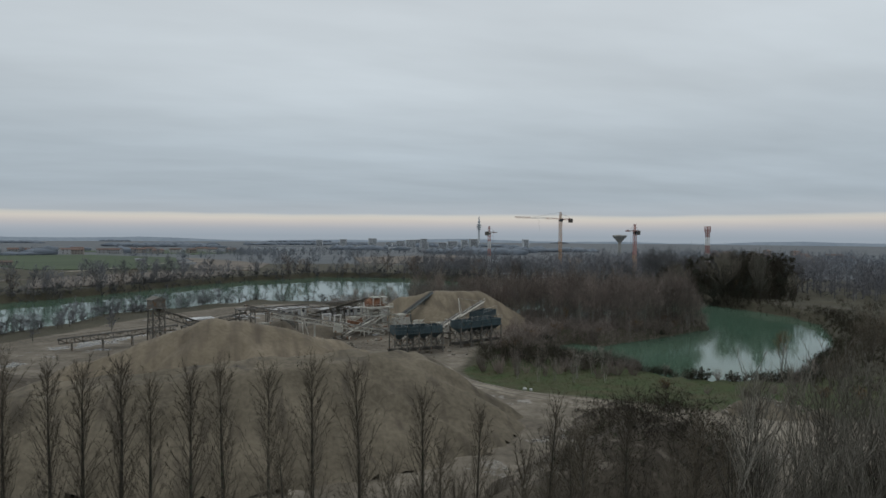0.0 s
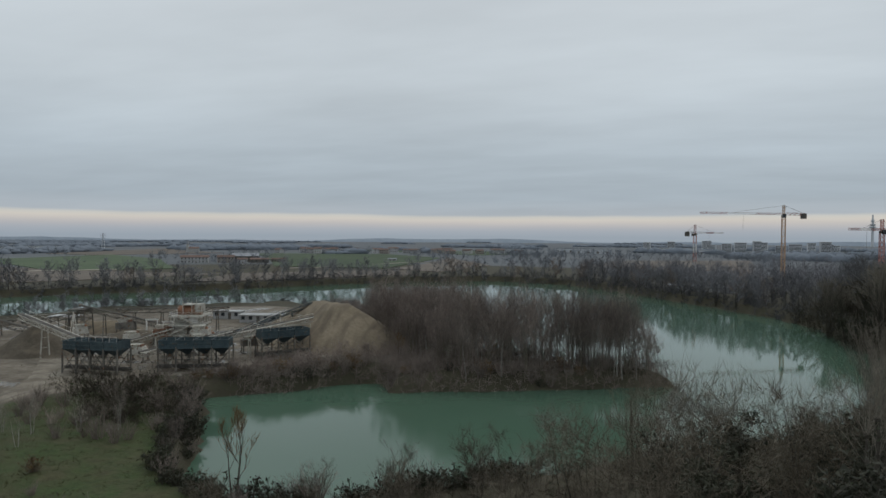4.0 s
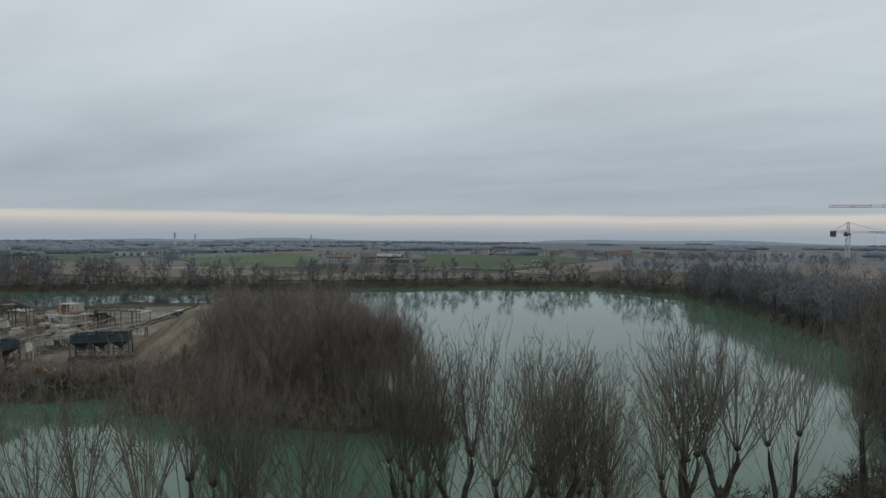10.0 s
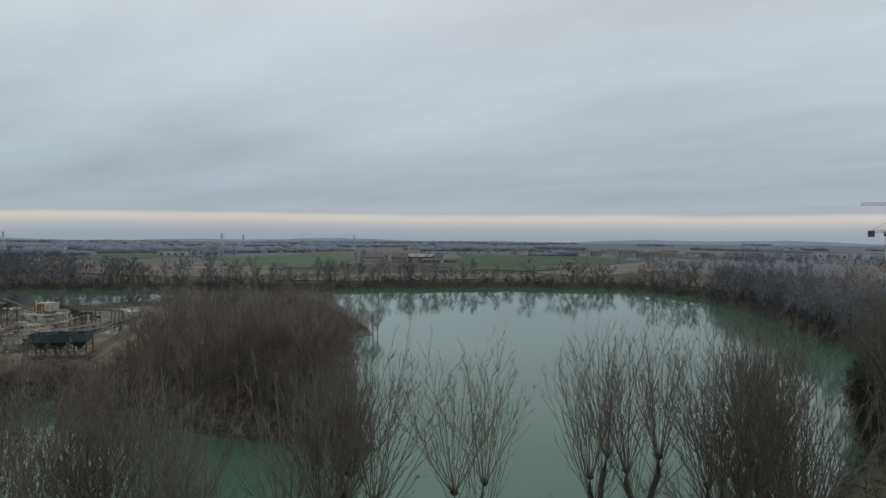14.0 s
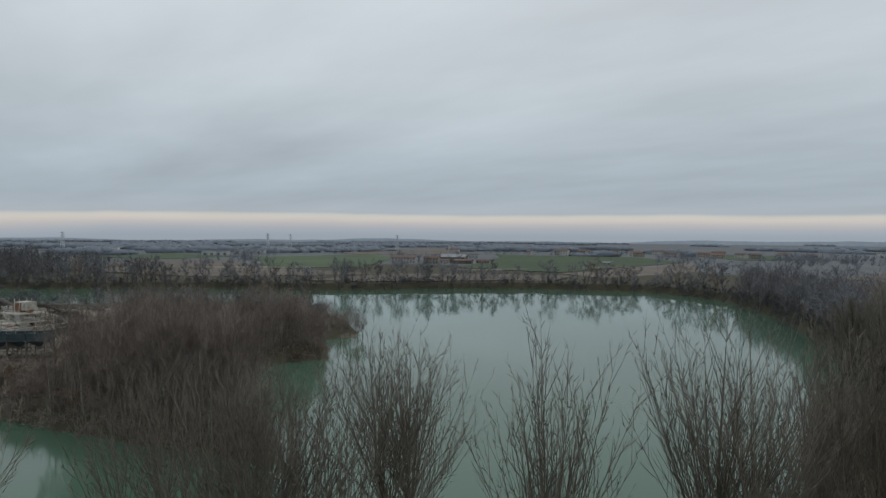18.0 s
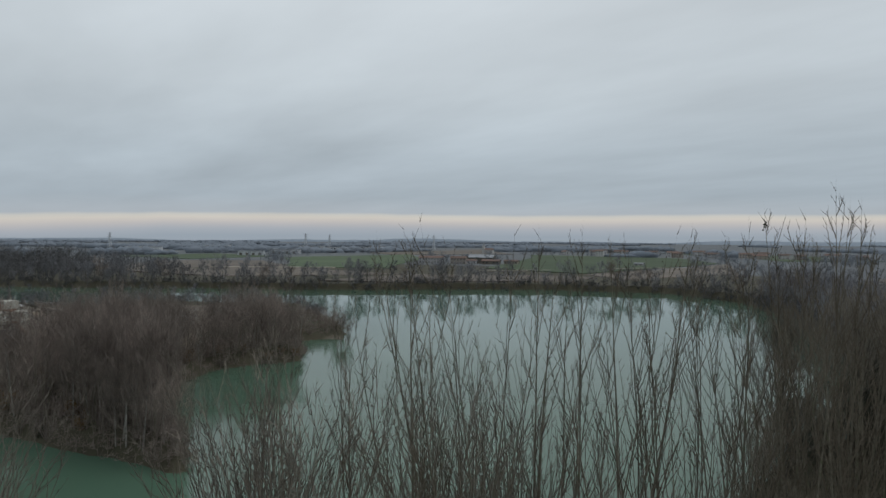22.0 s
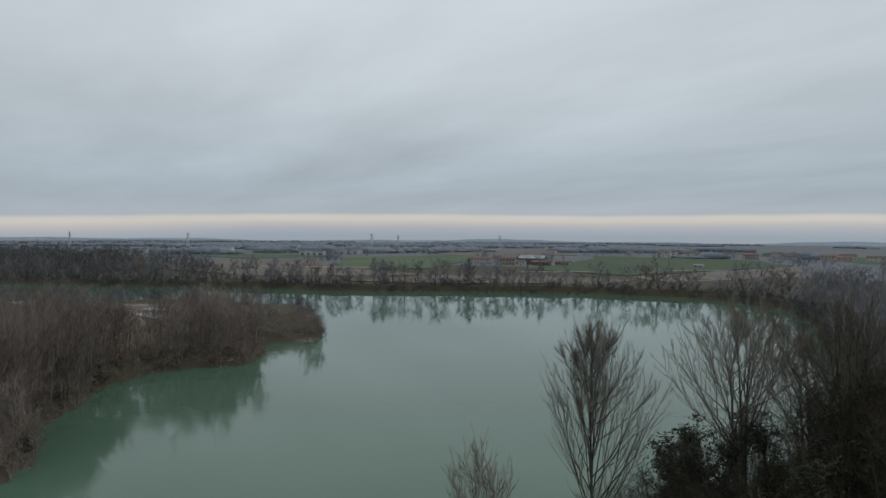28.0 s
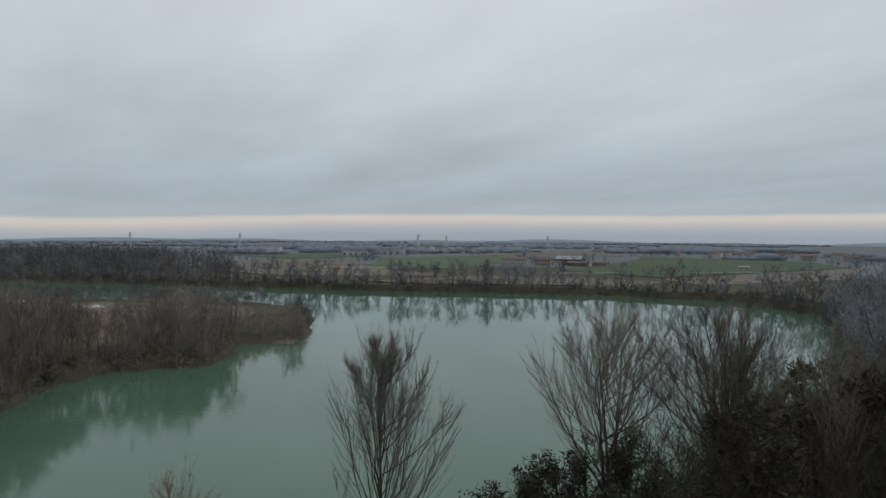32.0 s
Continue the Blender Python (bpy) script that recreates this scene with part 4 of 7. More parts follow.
def bushy(seed, H=13.0, width=3.6, mat="twig_red", count=(12, 6, 9), stems=2, low=0.18, fat=1.0, bark="bark", steep=0.6, reach=1.0, hair=0.036, rise=0.45):
    """A broad bare tree: stems, limbs that reach an egg-shaped rim, and a haze of fine twigs on all sides."""
    rng = np.random.RandomState(seed)
    w, fine = Wood(), Wood()
    for s in range(stems):
        a = s * 6.2832 / stems + rng.uniform(-0.6, 0.6)
        lean = 0.0 if stems == 1 else rng.uniform(0.1, 0.3) * width / H * 2
        trunk = path((0.2 * math.cos(a), 0.2 * math.sin(a), -0.5), (lean * math.cos(a), lean * math.sin(a), 1), H * rng.uniform(0.66, 0.82), 3, rng, 0.05)
        tr = 0.009 * H * fat ** 0.3
        w.tube(trunk, [tr, tr * 0.75, tr * 0.45, 0.02], 4)
        n = max(3, count[0] // stems)
        for k in range(n):
            t = low + (0.95 - low) * (k + rng.rand()) / n
            p, d = along(trunk, t)
            b = k * 2.4 + rng.uniform(-0.5, 0.5)
            h = min(p[2] + (H - p[2]) * rng.uniform(0.15, 0.15 + steep), H * 0.97)
            u = min(max(h / H, 0.05), 0.97)
            r = width * math.sin(3.1416 * u ** 1.1) ** 0.55 * rng.uniform(0.6, 1.05)
            e = np.array((p[0] * 0.6 + r * math.cos(b), p[1] * 0.6 + r * math.sin(b), h))
            mid = p + (e - p) * 0.5 + np.array(((e - p)[0] * 0.1, (e - p)[1] * 0.1, -0.02 * H)) + rng.normal(size=3) * 0.15
            limb = [p, mid, e]
            fine.tube(limb, [0.042 * fat, 0.028 * fat, 0.008 * fat], 3)
            span = np.linalg.norm(e - p)
            for j in range(count[1]):
                v = rng.uniform(0.15, 1.0)
                q, dd = along(limb, v * 0.99)
                ln = max(span * 0.45 * rng.uniform(0.5, 1.1), 0.08 * H)
                br = path(q, sideways(dd, rng.uniform(0.4, 1.3), rng), ln, 1, rng, 0.1, 0.15)
                fine.tube(br, [0.02 * fat, 0.006 * fat], 3)
                q0, q1 = br
                x = rng.normal(size=(count[2], 6))
                f = rng.uniform(0.1, 1.0, size=count[2])
                for m in range(count[2]):
                    d3 = x[m, :3] * 0.8 * min(1.0, 0.62 / rise) + np.array((0, 0, rise)) + (q1 - q0) / ln * 0.5
                    fine.twig(q0 + (q1 - q0) * f[m], d3 * (0.05 * H + 0.2) * reach, hair * fat, x[m, 3:])
    return w.mesh("trunk", bark), fine.mesh("crown", mat)


def shrub(seed, H=3.0, width=2.4, mat="twig_red", rods=46, leaf=None, leaves=0, lsize=0.12):
    """A bush of rods from one foot, with dry or evergreen leaves where asked."""
    rng = np.random.RandomState(seed)
    fine, lv = Wood(), Wood()
    for k in range(rods):
        a, lean = rng.uniform(0, 6.28), rng.beta(1.3, 1.2) * width / H
        br = path((0.3 * math.cos(a), 0.3 * math.sin(a), -0.3), (math.cos(a) * lean, math.sin(a) * lean, 1), H * rng.uniform(0.6, 1.1), 3, rng, 0.12, 0.03)
        fine.tube(br, [0.035, 0.027, 0.018, 0.005], 3)
        for m in range(6):
            q, dd = along(br, rng.uniform(0.3, 0.97))
            tw = path(q, sideways(dd, rng.uniform(0.4, 1.0), rng), H * rng.uniform(0.12, 0.32), 1, rng, 0.1, 0.15)
            fine.tube(tw, [0.016, 0.004], 3)
        for m in range(leaves // rods):
            q, dd = along(br, 1 - rng.beta(1.1, 2.2))
            lv.leaf(q + rng.normal(size=3) * H * 0.09, lsize, rng)
    out = [fine.mesh("brush", mat)]
    if leaves:
        out.append(lv.mesh("foliage", leaf))
    return out


def leafy_tree(seed, H=12.0, width=4.0, leaf="leaf_dark", leaves=2700, lsize=0.145):
    """A tree wrapped in ivy: limbs with many small leaf clumps in uneven masses."""
    rng = np.random.RandomState(seed)
    w, lv = Wood(), Wood()
    trunk = path((0, 0, -0.4), (0, 0, 1), H * 0.9, 4, rng, 0.06)
    w.tube(trunk, [0.3, 0.26, 0.2, 0.12, 0.03], 6)
    masses = []
    for k in range(30):
        q, dd = along(trunk, rng.uniform(0.12, 1.0))
        br = path(q, sideways(dd, rng.uniform(0.6, 1.2), rng), width * rng.uniform(0.5, 1.1) * (1.2 - 0.5 * q[2] / H), 3, rng, 0.2, 0.12)
        w.tube(br, [0.09, 0.06, 0.04, 0.01], 3)
        masses += [along(br, rng.uniform(0.35, 1.0))[0] for _ in range(3)]
    for c in masses:
        s = rng.uniform(0.35, 0.8)
        for _ in range(leaves // len(masses)):
            lv.leaf(c + rng.normal(size=3) * s * np.array((0.8, 0.8, 0.6)), lsize * rng.uniform(0.6, 1.3), rng)
    return w.mesh("trunk", "bark"), lv.mesh("foliage", leaf)


def plant(kinds, spots, rng, group="", scale=(0.9, 1.12), first=[True]):
    """Sets copies of the first trees on the ground. A spot: x, y and, where known, the top's height and the kind's number."""
    for sp in spots:
        x, y = sp[0], sp[1]
        k = kinds[sp[3] if len(sp) > 3 and sp[3] is not None else rng.randint(len(kinds))]
        g = sp[4] if len(sp) > 4 else height_at(x, y)
        h = k["height"]
        sz = (sp[2] - g) / h if len(sp) > 2 and sp[2] else rng.uniform(*scale)
        wide = sz * rng.uniform(0.92, 1.1)
        m = Matrix.LocRotScale((x, y, g), Euler((0, 0, rng.uniform(0, 6.28))), None)
        t = k["thing"]
        if not k["used"]:
            k["used"] = True
            t.matrix_basis = m
            c = t
        else:
            c = copy_thing(t, m)
        c.scale = (wide, wide, sz)
        if k.get("label"):
            c["label"] = k["label"]


def kind_of(name, label, category, group, meshes, names, height):
    return {"thing": tree_things(name, label, category, group, meshes, names), "height": height, "used": False}


TC = ("trunk", "crown")
rng = np.random.RandomState(11)
POLLARDS = [kind_of("pollard_tree", "bare pollarded poplar with knobbly heads and upright shoots", "tree", "pollards along the near shore", pollard(20 + i), TC, 23.7) for i in range(6)]
plant(POLLARDS, [(168.5, -165.5, 26.8), (171.4, -161.8, 27.2), (173.7, -158.2, 26.5), (175.9, -157.4, 27.0), (178.6, -154.6, 26.2), (183.0, -150.2, 27.3), (184.2, -147.0, 26.9), (186.6, -144.8, 25.4), (189.0, -141.1, 27.4),
                 (190.4, -139.7, 27.5), (191.9, -139.4, 27.2), (195.2, -135.0, 25.9), (197.2, -131.6, 26.0), (199.3, -129.5, 27.8), (201.6, -126.0, 27.0), (205.5, -120.2, 27.2),
                 (207.2, -119.1, 27.4), (210.0, -118.1, 27.4), (211.2, -113.7, 27.6), (164.0, -171.0, 26.6), (160.5, -168.0, 25.6), (155.0, -176.0, 25.0)], rng)
HEADS = [kind_of("pollard_tree", "bare pollard with one high head of long fine shoots", "tree", "pollards along the near shore", head_pollard(30 + i), TC, 24.7) for i in range(3)]
plant(HEADS, [(211.2, -119.4, 27.8), (213.0, -116.0, 27.7), (218.1, -112.1, 28.9), (220.2, -106.4, 29.0), (221.3, -104.2, 29.1), (223.4, -100.6, 28.6), (224.0, -97.8, 28.2)], rng)
VASES = [kind_of("bare_tree", "bare tree with steep limbs and an egg-shaped crown", "tree", "bare trees along the near shore", vase(40, 20, 6.0, 1, 0.10, (50, 14, 7), "twig_sap", tr=0.20, fine_r=0.009, mist=12), TC, 20.0),
         kind_of("bare_tree", "many-stemmed bare willow with fine upright twigs", "tree", "bare trees along the near shore", vase(41, 20, 4.8, 4, 0.2, (28, 11, 6), tr=0.15, mist=8), TC, 20.0),
         kind_of("bare_tree", "bare tree with wide limbs and dense grey twigs", "tree", "bare trees along the near shore", vase(42, 20, 8.4, 3, 0.2, (45, 14, 8), tr=0.24, mist=12), TC, 20.0)]
plant(VASES, [(213.0, -41.6, 23.3, 0), (215.6, -56.5, 16.8, 1), (213.5, -18.5, 24.0, 2), (222.5, -15.0, 25.0, 2), (232.0, -18.0, 25.0, 1), (208.5, 8.0, 18.0, 2), (222.0, 6.0, 21.0, 1)], rng)
BANK = [kind_of("bank_tree", "bushy bare brown tree on the pond's bank", "tree", "bare trees round the pond", bushy(45 + i, 18, 5.4, "twig_col", (24, 8, 13), 2 + i, 0.10, 0.9, hair=0.022), TC, 18.0) for i in range(3)]
plant(BANK, [(x, y, 3.4 + (top - 3.4) * (0.7 if x < 140 else 0.86)) for x, y, top in [(104.5, -172.0, 13.0), (112.0, -166.0, 12.5), (119.0, -163.5, 15.0), (127.0, -160.0, 17.0), (135.0, -155.0, 19.0), (142.0, -150.0, 19.5), (149.0, -158.0, 23.0), (138.0, -166.0, 22.0), (146.0, -172.0, 25.0), (156.0, -160.0, 23.0), (161.0, -148.0, 16.0),
             (152.0, -148.0, 18.0), (131.0, -167.0, 19.0), (124.0, -172.0, 17.5), (133.0, -178.0, 21.0), (126.0, -184.0, 20.0), (116.0, -180.0, 13.0), (140.0, -184.0, 24.0), (120.0, -192.0, 17.0), (155.0, -168.0, 24.0), (144.0, -160.0, 21.0)]], rng)
MID = [kind_of("twiggy_tree", "small bare tree with a dense crown of red-brown twigs", "tree", "bare trees round the pond", bushy(245 + i, 18, 3.6, "twig", (22, 8, 14), 2, 0.3, 0.7, hair=0.014, rise=0.8), TC, 18.0) for i in range(2)]
plant(MID, [(172.0, -153.5, 21.0), (177.5, -150.0, 22.0), (182.0, -145.0, 21.5), (187.0, -141.5, 22.5), (192.5, -134.0, 23.0), (194.8, -137.6, 24.2), (215.5, -113.5, 22.0), (208.5, -116.0, 23.0), (219.5, -116.5, 22.5), (224.5, -110.5, 23.0), (229.0, -110.0, 23.0), (166.5, -160.0, 20.5)], rng)
plant(POLLARDS, [(193.6, -137.0, 26.8), (198.2, -130.2, 27.0), (177.2, -156.0, 26.4), (181.0, -152.2, 26.6)], rng)
WHIPS = [kind_of("poplar_tree", "tall bare poplar of straight rods with short spurs", "tree", "tall poplars beside the flight path", whips(60 + i, 28.5, withered=i == 0), TC if i else TC + ("leaf_clump",), 28.5) for i in range(4)]
plant(WHIPS, [(225.6, -104.6, 29.6, 1), (227.6, -104.2, 31.6, 2), (229.8, -103.4, 31.8, 3), (231.2, -101.2, 31.6, 1), (233.6, -100.2, 32.2, 2), (235.2, -100.0, 32.4, 1), (236.4, -99.0, 32.7, 2), (237.7, -97.8, 32.5, 3), (234.5, -91.8, 31.4, 1), (238.0, -88.5, 30.4, 3), (235.6, -95.6, 31.6, 2), (232.6, -95.4, 31.2, 3), (241.0, -90.5, 29.0, 1), (229.5, -97.0, 29.8, 3), (238.6, -94.6, 31.2, 1)], rng)
# three poplars still hold a withered clump of leaves near the tip
for x, y, z in [(231.85, -99.72, 31.27), (234.63, -100.75, 31.14), (239.5, -99.2, 31.21)]:
    k, tip = WHIPS[0], CLUMP[60]
    size = (z - 3.4) / tip[2]
    at = Matrix.Translation((x - tip[0] * size, y - tip[1] * size, 3.4))
    c = copy_thing(k["thing"], at) if k["used"] else k["thing"]
    k["used"] = True
    c.matrix_basis = at
    c.scale = (size, size, size)
COLUMNS = [kind_of("columnar_poplar", "slim bare Lombardy poplar with steep twiggy branches", "tree", "row of columnar poplars", column(80 + i), TC, 17.5) for i in range(3)]
plant(COLUMNS, [(-22.5, -203.5, 20.0), (-17.5, -205.0, 21.5), (-14.0, -205.7, 21.0), (-11.8, -206.5, 20.8), (-9.0, -207.4, 21.2), (-6.6, -208.2, 20.0), (-3.6, -209.2, 20.6), (-1.0, -210.0, 21.3), (2.3, -211.2, 20.8), (5.4, -212.2, 21.6),
                (9.0, -213.4, 21.0), (13.6, -215.0, 19.0), (17.6, -216.3, 17.8), (23.0, -217.5, 18.2), (-27.0, -201.5, 19.5), (29.5, -219.0, 17.5)], rng)


# ---- woods, thickets and shrubs ----
def scatter(poly, n, rng, gap=2.0):
    """Places inside a plan outline, at least gap apart."""
    xs, ys = [p[0] for p in poly], [p[1] for p in poly]
    got = []
    for _ in range(n * 12):
        x, y = rng.uniform(min(xs), max(xs)), rng.uniform(min(ys), max(ys))
        if not one_inside(x, y, poly):
            continue
        if all((x - a) ** 2 + (y - b) ** 2 > gap * gap for a, b in got):
            got.append((x, y))
            if len(got) == n:
                break
    return got


def strip(line, depth, n, rng, gap=2.0, start=0.0):
    """Places along a line, up to depth metres to its left."""
    L = [math.dist(a, b) for a, b in zip(line, line[1:])]
    got = []
    for _ in range(n * 6):
        s = rng.uniform(0, sum(L))
        for (a, b), ln in zip(zip(line, line[1:]), L):
            if s <= ln:
                break
            s -= ln
        dx, dy = (b[0] - a[0]) / ln, (b[1] - a[1]) / ln
        o = rng.uniform(min(start, depth), max(start, depth))
        p = (a[0] + dx * s - dy * o, a[1] + dy * s + dx * o)
        if all(math.dist(p, q) > gap for q in got):
            got.append(p)
            if len(got) == n:
                break
    return got


def dry(spots, least=0.6):
    return [s for s in spots if height_at(s[0], s[1]) > least]


ISLE = "crowded bare trees on the island"
THICKET = [kind_of("island_tree", "broad bare red-brown tree in the island thicket", "tree", ISLE, bushy(100 + i, 15.0, 3.3, "twig_red", (12, 6, 11), 1 + i % 3, 0.14, 0.95, "bark_pale", 0.9, hair=0.026, rise=1.0), TC, 15.0) for i in range(5)]
THICKET += [kind_of("island_tree", "slim bare tree with a long clear grey stem", "tree", ISLE, bushy(110 + i, 15.0, 2.4, "twig_red", (11, 6, 10), 1, 0.42, 0.95, "birch", 0.9, hair=0.026, rise=1.1), TC, 15.0) for i in range(2)]
TIP = [(112, -97), (126, -91.5), (139, -86.5), (152, -82), (145, -78), (132, -77.5), (123, -74), (117, -69.5), (103, -63), (94, -56), (86, -58), (85, -72), (98, -83)]
LOW_BRUSH = [(66, -114), (76, -109), (84, -101), (91, -97), (98, -99), (108, -96), (112, -92), (98, -82), (85, -72), (80, -82), (72, -96), (60, -110)]
NORTH_ISLE = [(84, -60), (93, -55), (94, -44), (97, -32), (88, -25), (74, -19), (67, -17), (62, -24), (70, -40), (80, -52)]
SPIT = [(72, -8), (78, -3), (70, 3), (58, 5), (52, 2), (62, -8)]


def tops(spots, lo, hi, r):
    return [(x, y, r.uniform(lo, hi)) for x, y in spots]


def tip_top(x, y, r):
    """The island's trees grow lower towards its point."""
    return (20.5 if x < 145 else 20.5 - (x - 145) * 1.9) * (1.0 - 0.5 * r.beta(1.3, 2.2))


rng = np.random.RandomState(21)
plant(THICKET, [(x, y, tip_top(x, y, rng)) for x, y in dry(scatter(TIP, 165, rng, 2.0))], rng)
plant(THICKET, [(x, y, tip_top(x, y, rng), rng.choice([1, 3, 5, 6])) for x, y in dry(scatter([(132, -89), (140, -86.5), (149, -83), (149, -81), (143, -78.5), (132, -78)], 30, rng, 1.5), 0.0)], rng)
plant(THICKET, tops(dry(scatter(NORTH_ISLE, 112, rng, 2.2)), 9.5, 18.5, rng), rng)
plant(THICKET, tops(dry(scatter([(40, -8), (48, -16), (58, -28), (66, -38), (66, -18), (54, -8)], 24, rng, 2.4)), 7.5, 11.5, rng), rng)
plant(THICKET, [(x, y, rng.uniform(6.5, 10.0), rng.choice([0, 1, 2, 3, 4]), 0.2) for x, y in [(66.5, -0.5), (68, -4), (69.3, -1.5), (70.2, 1.2), (75, -5), (75.8, -2.6), (77.4, -4.2), (78.2, -2.8), (76.6, -1.2)]], rng)

BIRCH = [kind_of("pale_birch", "slender pale-stemmed bare birch", "tree", "pale birches near the pond", bushy(120 + i, 9.0, 2.2, "twig_pale", (12, 5, 7), 3, 0.25, 0.6, "birch", 0.8, hair=0.016), TC, 9.0) for i in range(2)]
plant(BIRCH, [(52.0, -148.0, 9.4), (55.0, -151.0, 9.0), (60.5, -155.0, 10.2), (63.0, -152.0, 9.6), (68.0, -149.0, 9.2), (58.0, -152.0, 8.6), (72.0, -146.0, 9.0), (66.0, -157.0, 9.0), (104.0, -93.5, 9.0), (107.0, -92.0, 9.6)], rng)
WILLOW = [kind_of("gold_willow", "small willow with a few last yellow leaves", "tree", "", vase(130, 11, 2.6, 3, 0.25, (12, 8, 6), "leaf_rust", 0.12, 1.6), TC, 11.0)]
plant(WILLOW, [(101.5, -163.5, 12.5), (95.0, -88.0, 9.5), (116.0, -89.5, 9.0)], rng)

SHRUBS = [kind_of("bare_shrub", "leafless brown shrub on the bank", "shrub", "shrubs on the banks", shrub(140 + i, 3.2, 2.2, "twig_red", 34), ("brush",), 3.2) for i in range(3)]
SHRUBS += [kind_of("leafy_shrub", "low dark bramble with a few leaves", "shrub", "shrubs on the banks", shrub(150 + i, 2.0, 2.4, "bramble", 26, "leaf_dark", 180, 0.15), ("brush", "foliage"), 2.0) for i in range(2)]
SHRUBS += [kind_of("rusty_shrub", "shrub with dry rust-brown leaves", "shrub", "shrubs on the banks", shrub(155, 2.8, 2.0, "twig_red", 26, "leaf_rust", 380, 0.12), ("brush", "foliage"), 2.8)]
bank = strip([(151, -82.2), (139, -87.4), (124, -93.2), (108, -99.2), (98, -102.5), (92, -96), (84, -100.5), (76, -108.5), (69, -113.5), (62, -119)], -5.5, 62, rng, 1.5)
plant(SHRUBS, [(x, y, None, rng.choice([0, 1, 2, 2, 3, 5])) for x, y in dry(bank, 0.3)], rng, scale=(0.6, 1.3))
bank = strip([(151, -81), (145, -77.2), (132, -77), (124, -74), (117, -69), (104, -62.5), (95, -52.5), (94, -42), (97.5, -31), (88, -24.5), (72, -16.5), (73, -9)], 5, 40, rng, 1.6)
plant(SHRUBS, [(x, y, None, rng.choice([0, 1, 2, 3, 5])) for x, y in dry(bank, 0.3)], rng, scale=(0.6, 1.2))
DARK_BUSH = [kind_of("dark_bush", "dark dense bramble bush on the meadow", "shrub", "bushes between yard and pond", bushy(206 + i, 4.0, 3.0, "bramble", (14, 6, 12), 4, 0.03, 0.6, hair=0.036), TC, 4.0) for i in range(2)]
meadow = scatter([(46, -138), (60, -126), (74, -129), (82, -143), (86, -152), (74, -154), (64, -155), (54, -146)], 40, rng, 1.9)
plant(SHRUBS, [(x, y, None, rng.choice([0, 1, 2, 2])) for x, y in dry(meadow)], rng, scale=(0.6, 1.35))
ROUND_BUSH = [kind_of("round_bush", "tall round bare bush between yard and pond", "shrub", "bushes between yard and pond", bushy(196 + i, 7.0, 3.2, "twig_red", (14, 6, 12), 4, 0.03, 0.75, hair=0.034), TC, 7.0) for i in range(3)]
plant(ROUND_BUSH, [(x, y, rng.uniform(4.6, 7.4)) for x, y in dry(scatter(LOW_BRUSH, 44, rng, 2.6), 0.4)], rng)
plant(ROUND_BUSH, [(x, y, rng.uniform(4.6, 7.6)) for x, y in dry(scatter([(60, -124), (70, -121), (80, -108), (88, -101), (82, -96), (66, -110), (58, -118)], 20, rng, 2.6) + scatter([(64, -124), (73, -129), (83, -145), (79, -147), (70, -138)], 12, rng, 2.6))], rng)
plant(DARK_BUSH, [(x, y, None) for x, y in dry(scatter([(48, -132), (60, -124), (70, -131), (78, -143), (70, -146), (58, -140)], 30, rng, 2.2))], rng, scale=(0.7, 1.25))
hedge = strip([(66, -121), (73, -126), (79, -137), (87, -151), (92, -159), (101, -162), (114, -158), (128, -147)], -4, 104, rng, 1.0)
plant(SHRUBS, [(x, y, None, rng.choice([3, 3, 4, 4, 4, 3, 0])) for x, y in dry(hedge, 0.2)], rng, scale=(0.7, 1.3))
plant(SHRUBS, [(x, y, None, rng.choice([0, 5])) for x, y in [(80, -168), (86, -171), (91, -172), (97, -177), (75, -163), (102, -180), (88, -178), (110, -176)]], rng, scale=(0.5, 0.9))

# brushwood in front of the gravel yard
EDGE = "brushwood at the yard's edge"
BRUSH = [kind_of("brushwood", "tall tangled bare brushwood", "shrub", EDGE, shrub(160 + i, 7.5, 3.0, "twig_col", 46), ("brush",), 7.5) for i in range(2)]
DARK = [kind_of("dark_thicket", "dark dense thorn thicket", "shrub", EDGE, bushy(166 + i, 5.0, 3.6, "bramble", (14, 5, 10), 4, 0.03, 0.65, hair=0.034), TC, 5.0) for i in range(3)]
SAPLING = [kind_of("pale_sapling", "tall pale bare poplar sapling in a close stand", "tree", "stand of pale saplings", vase(176 + i, 18, 1.15, 3, 0.3, (15, 5, 3), "twig_sap", 0.08, 1.25), TC, 18.0) for i in range(3)]
plant(SAPLING, [(x, y, rng.uniform(20.5, 24.4) - max(x - 43, 0) * 0.55) for x, y in scatter([(26, -233), (38, -231), (49, -231), (52, -236), (40, -239), (28, -239)], 42, rng, 1.1)], rng)
plant(COLUMNS, [(x, y, rng.uniform(15.5, 20.5)) for x, y in [(8, -229), (14, -231), (20, -229), (25, -232), (12, -225), (22, -224), (30, -226), (35, -224), (54, -229), (58, -226), (63, -229), (3, -226), (69, -224)]], rng)
MOUND = [(22, -216), (30, -206), (40, -199), (49, -197), (53, -205), (48, -214), (34, -220)]
plant(DARK, [(x, y, overgrown_top(x, y) + rng.uniform(2.6, 4.4), None, overgrown_top(x, y) - 0.3) for x, y in scatter(MOUND, 46, rng, 2.3)], rng)
plant(BRUSH, [(x, y, None) for x, y in scatter([(52, -208), (70, -214), (88, -208), (104, -204), (112, -212), (86, -224), (56, -224)], 26, rng, 3.0)], rng, scale=(0.6, 1.0))
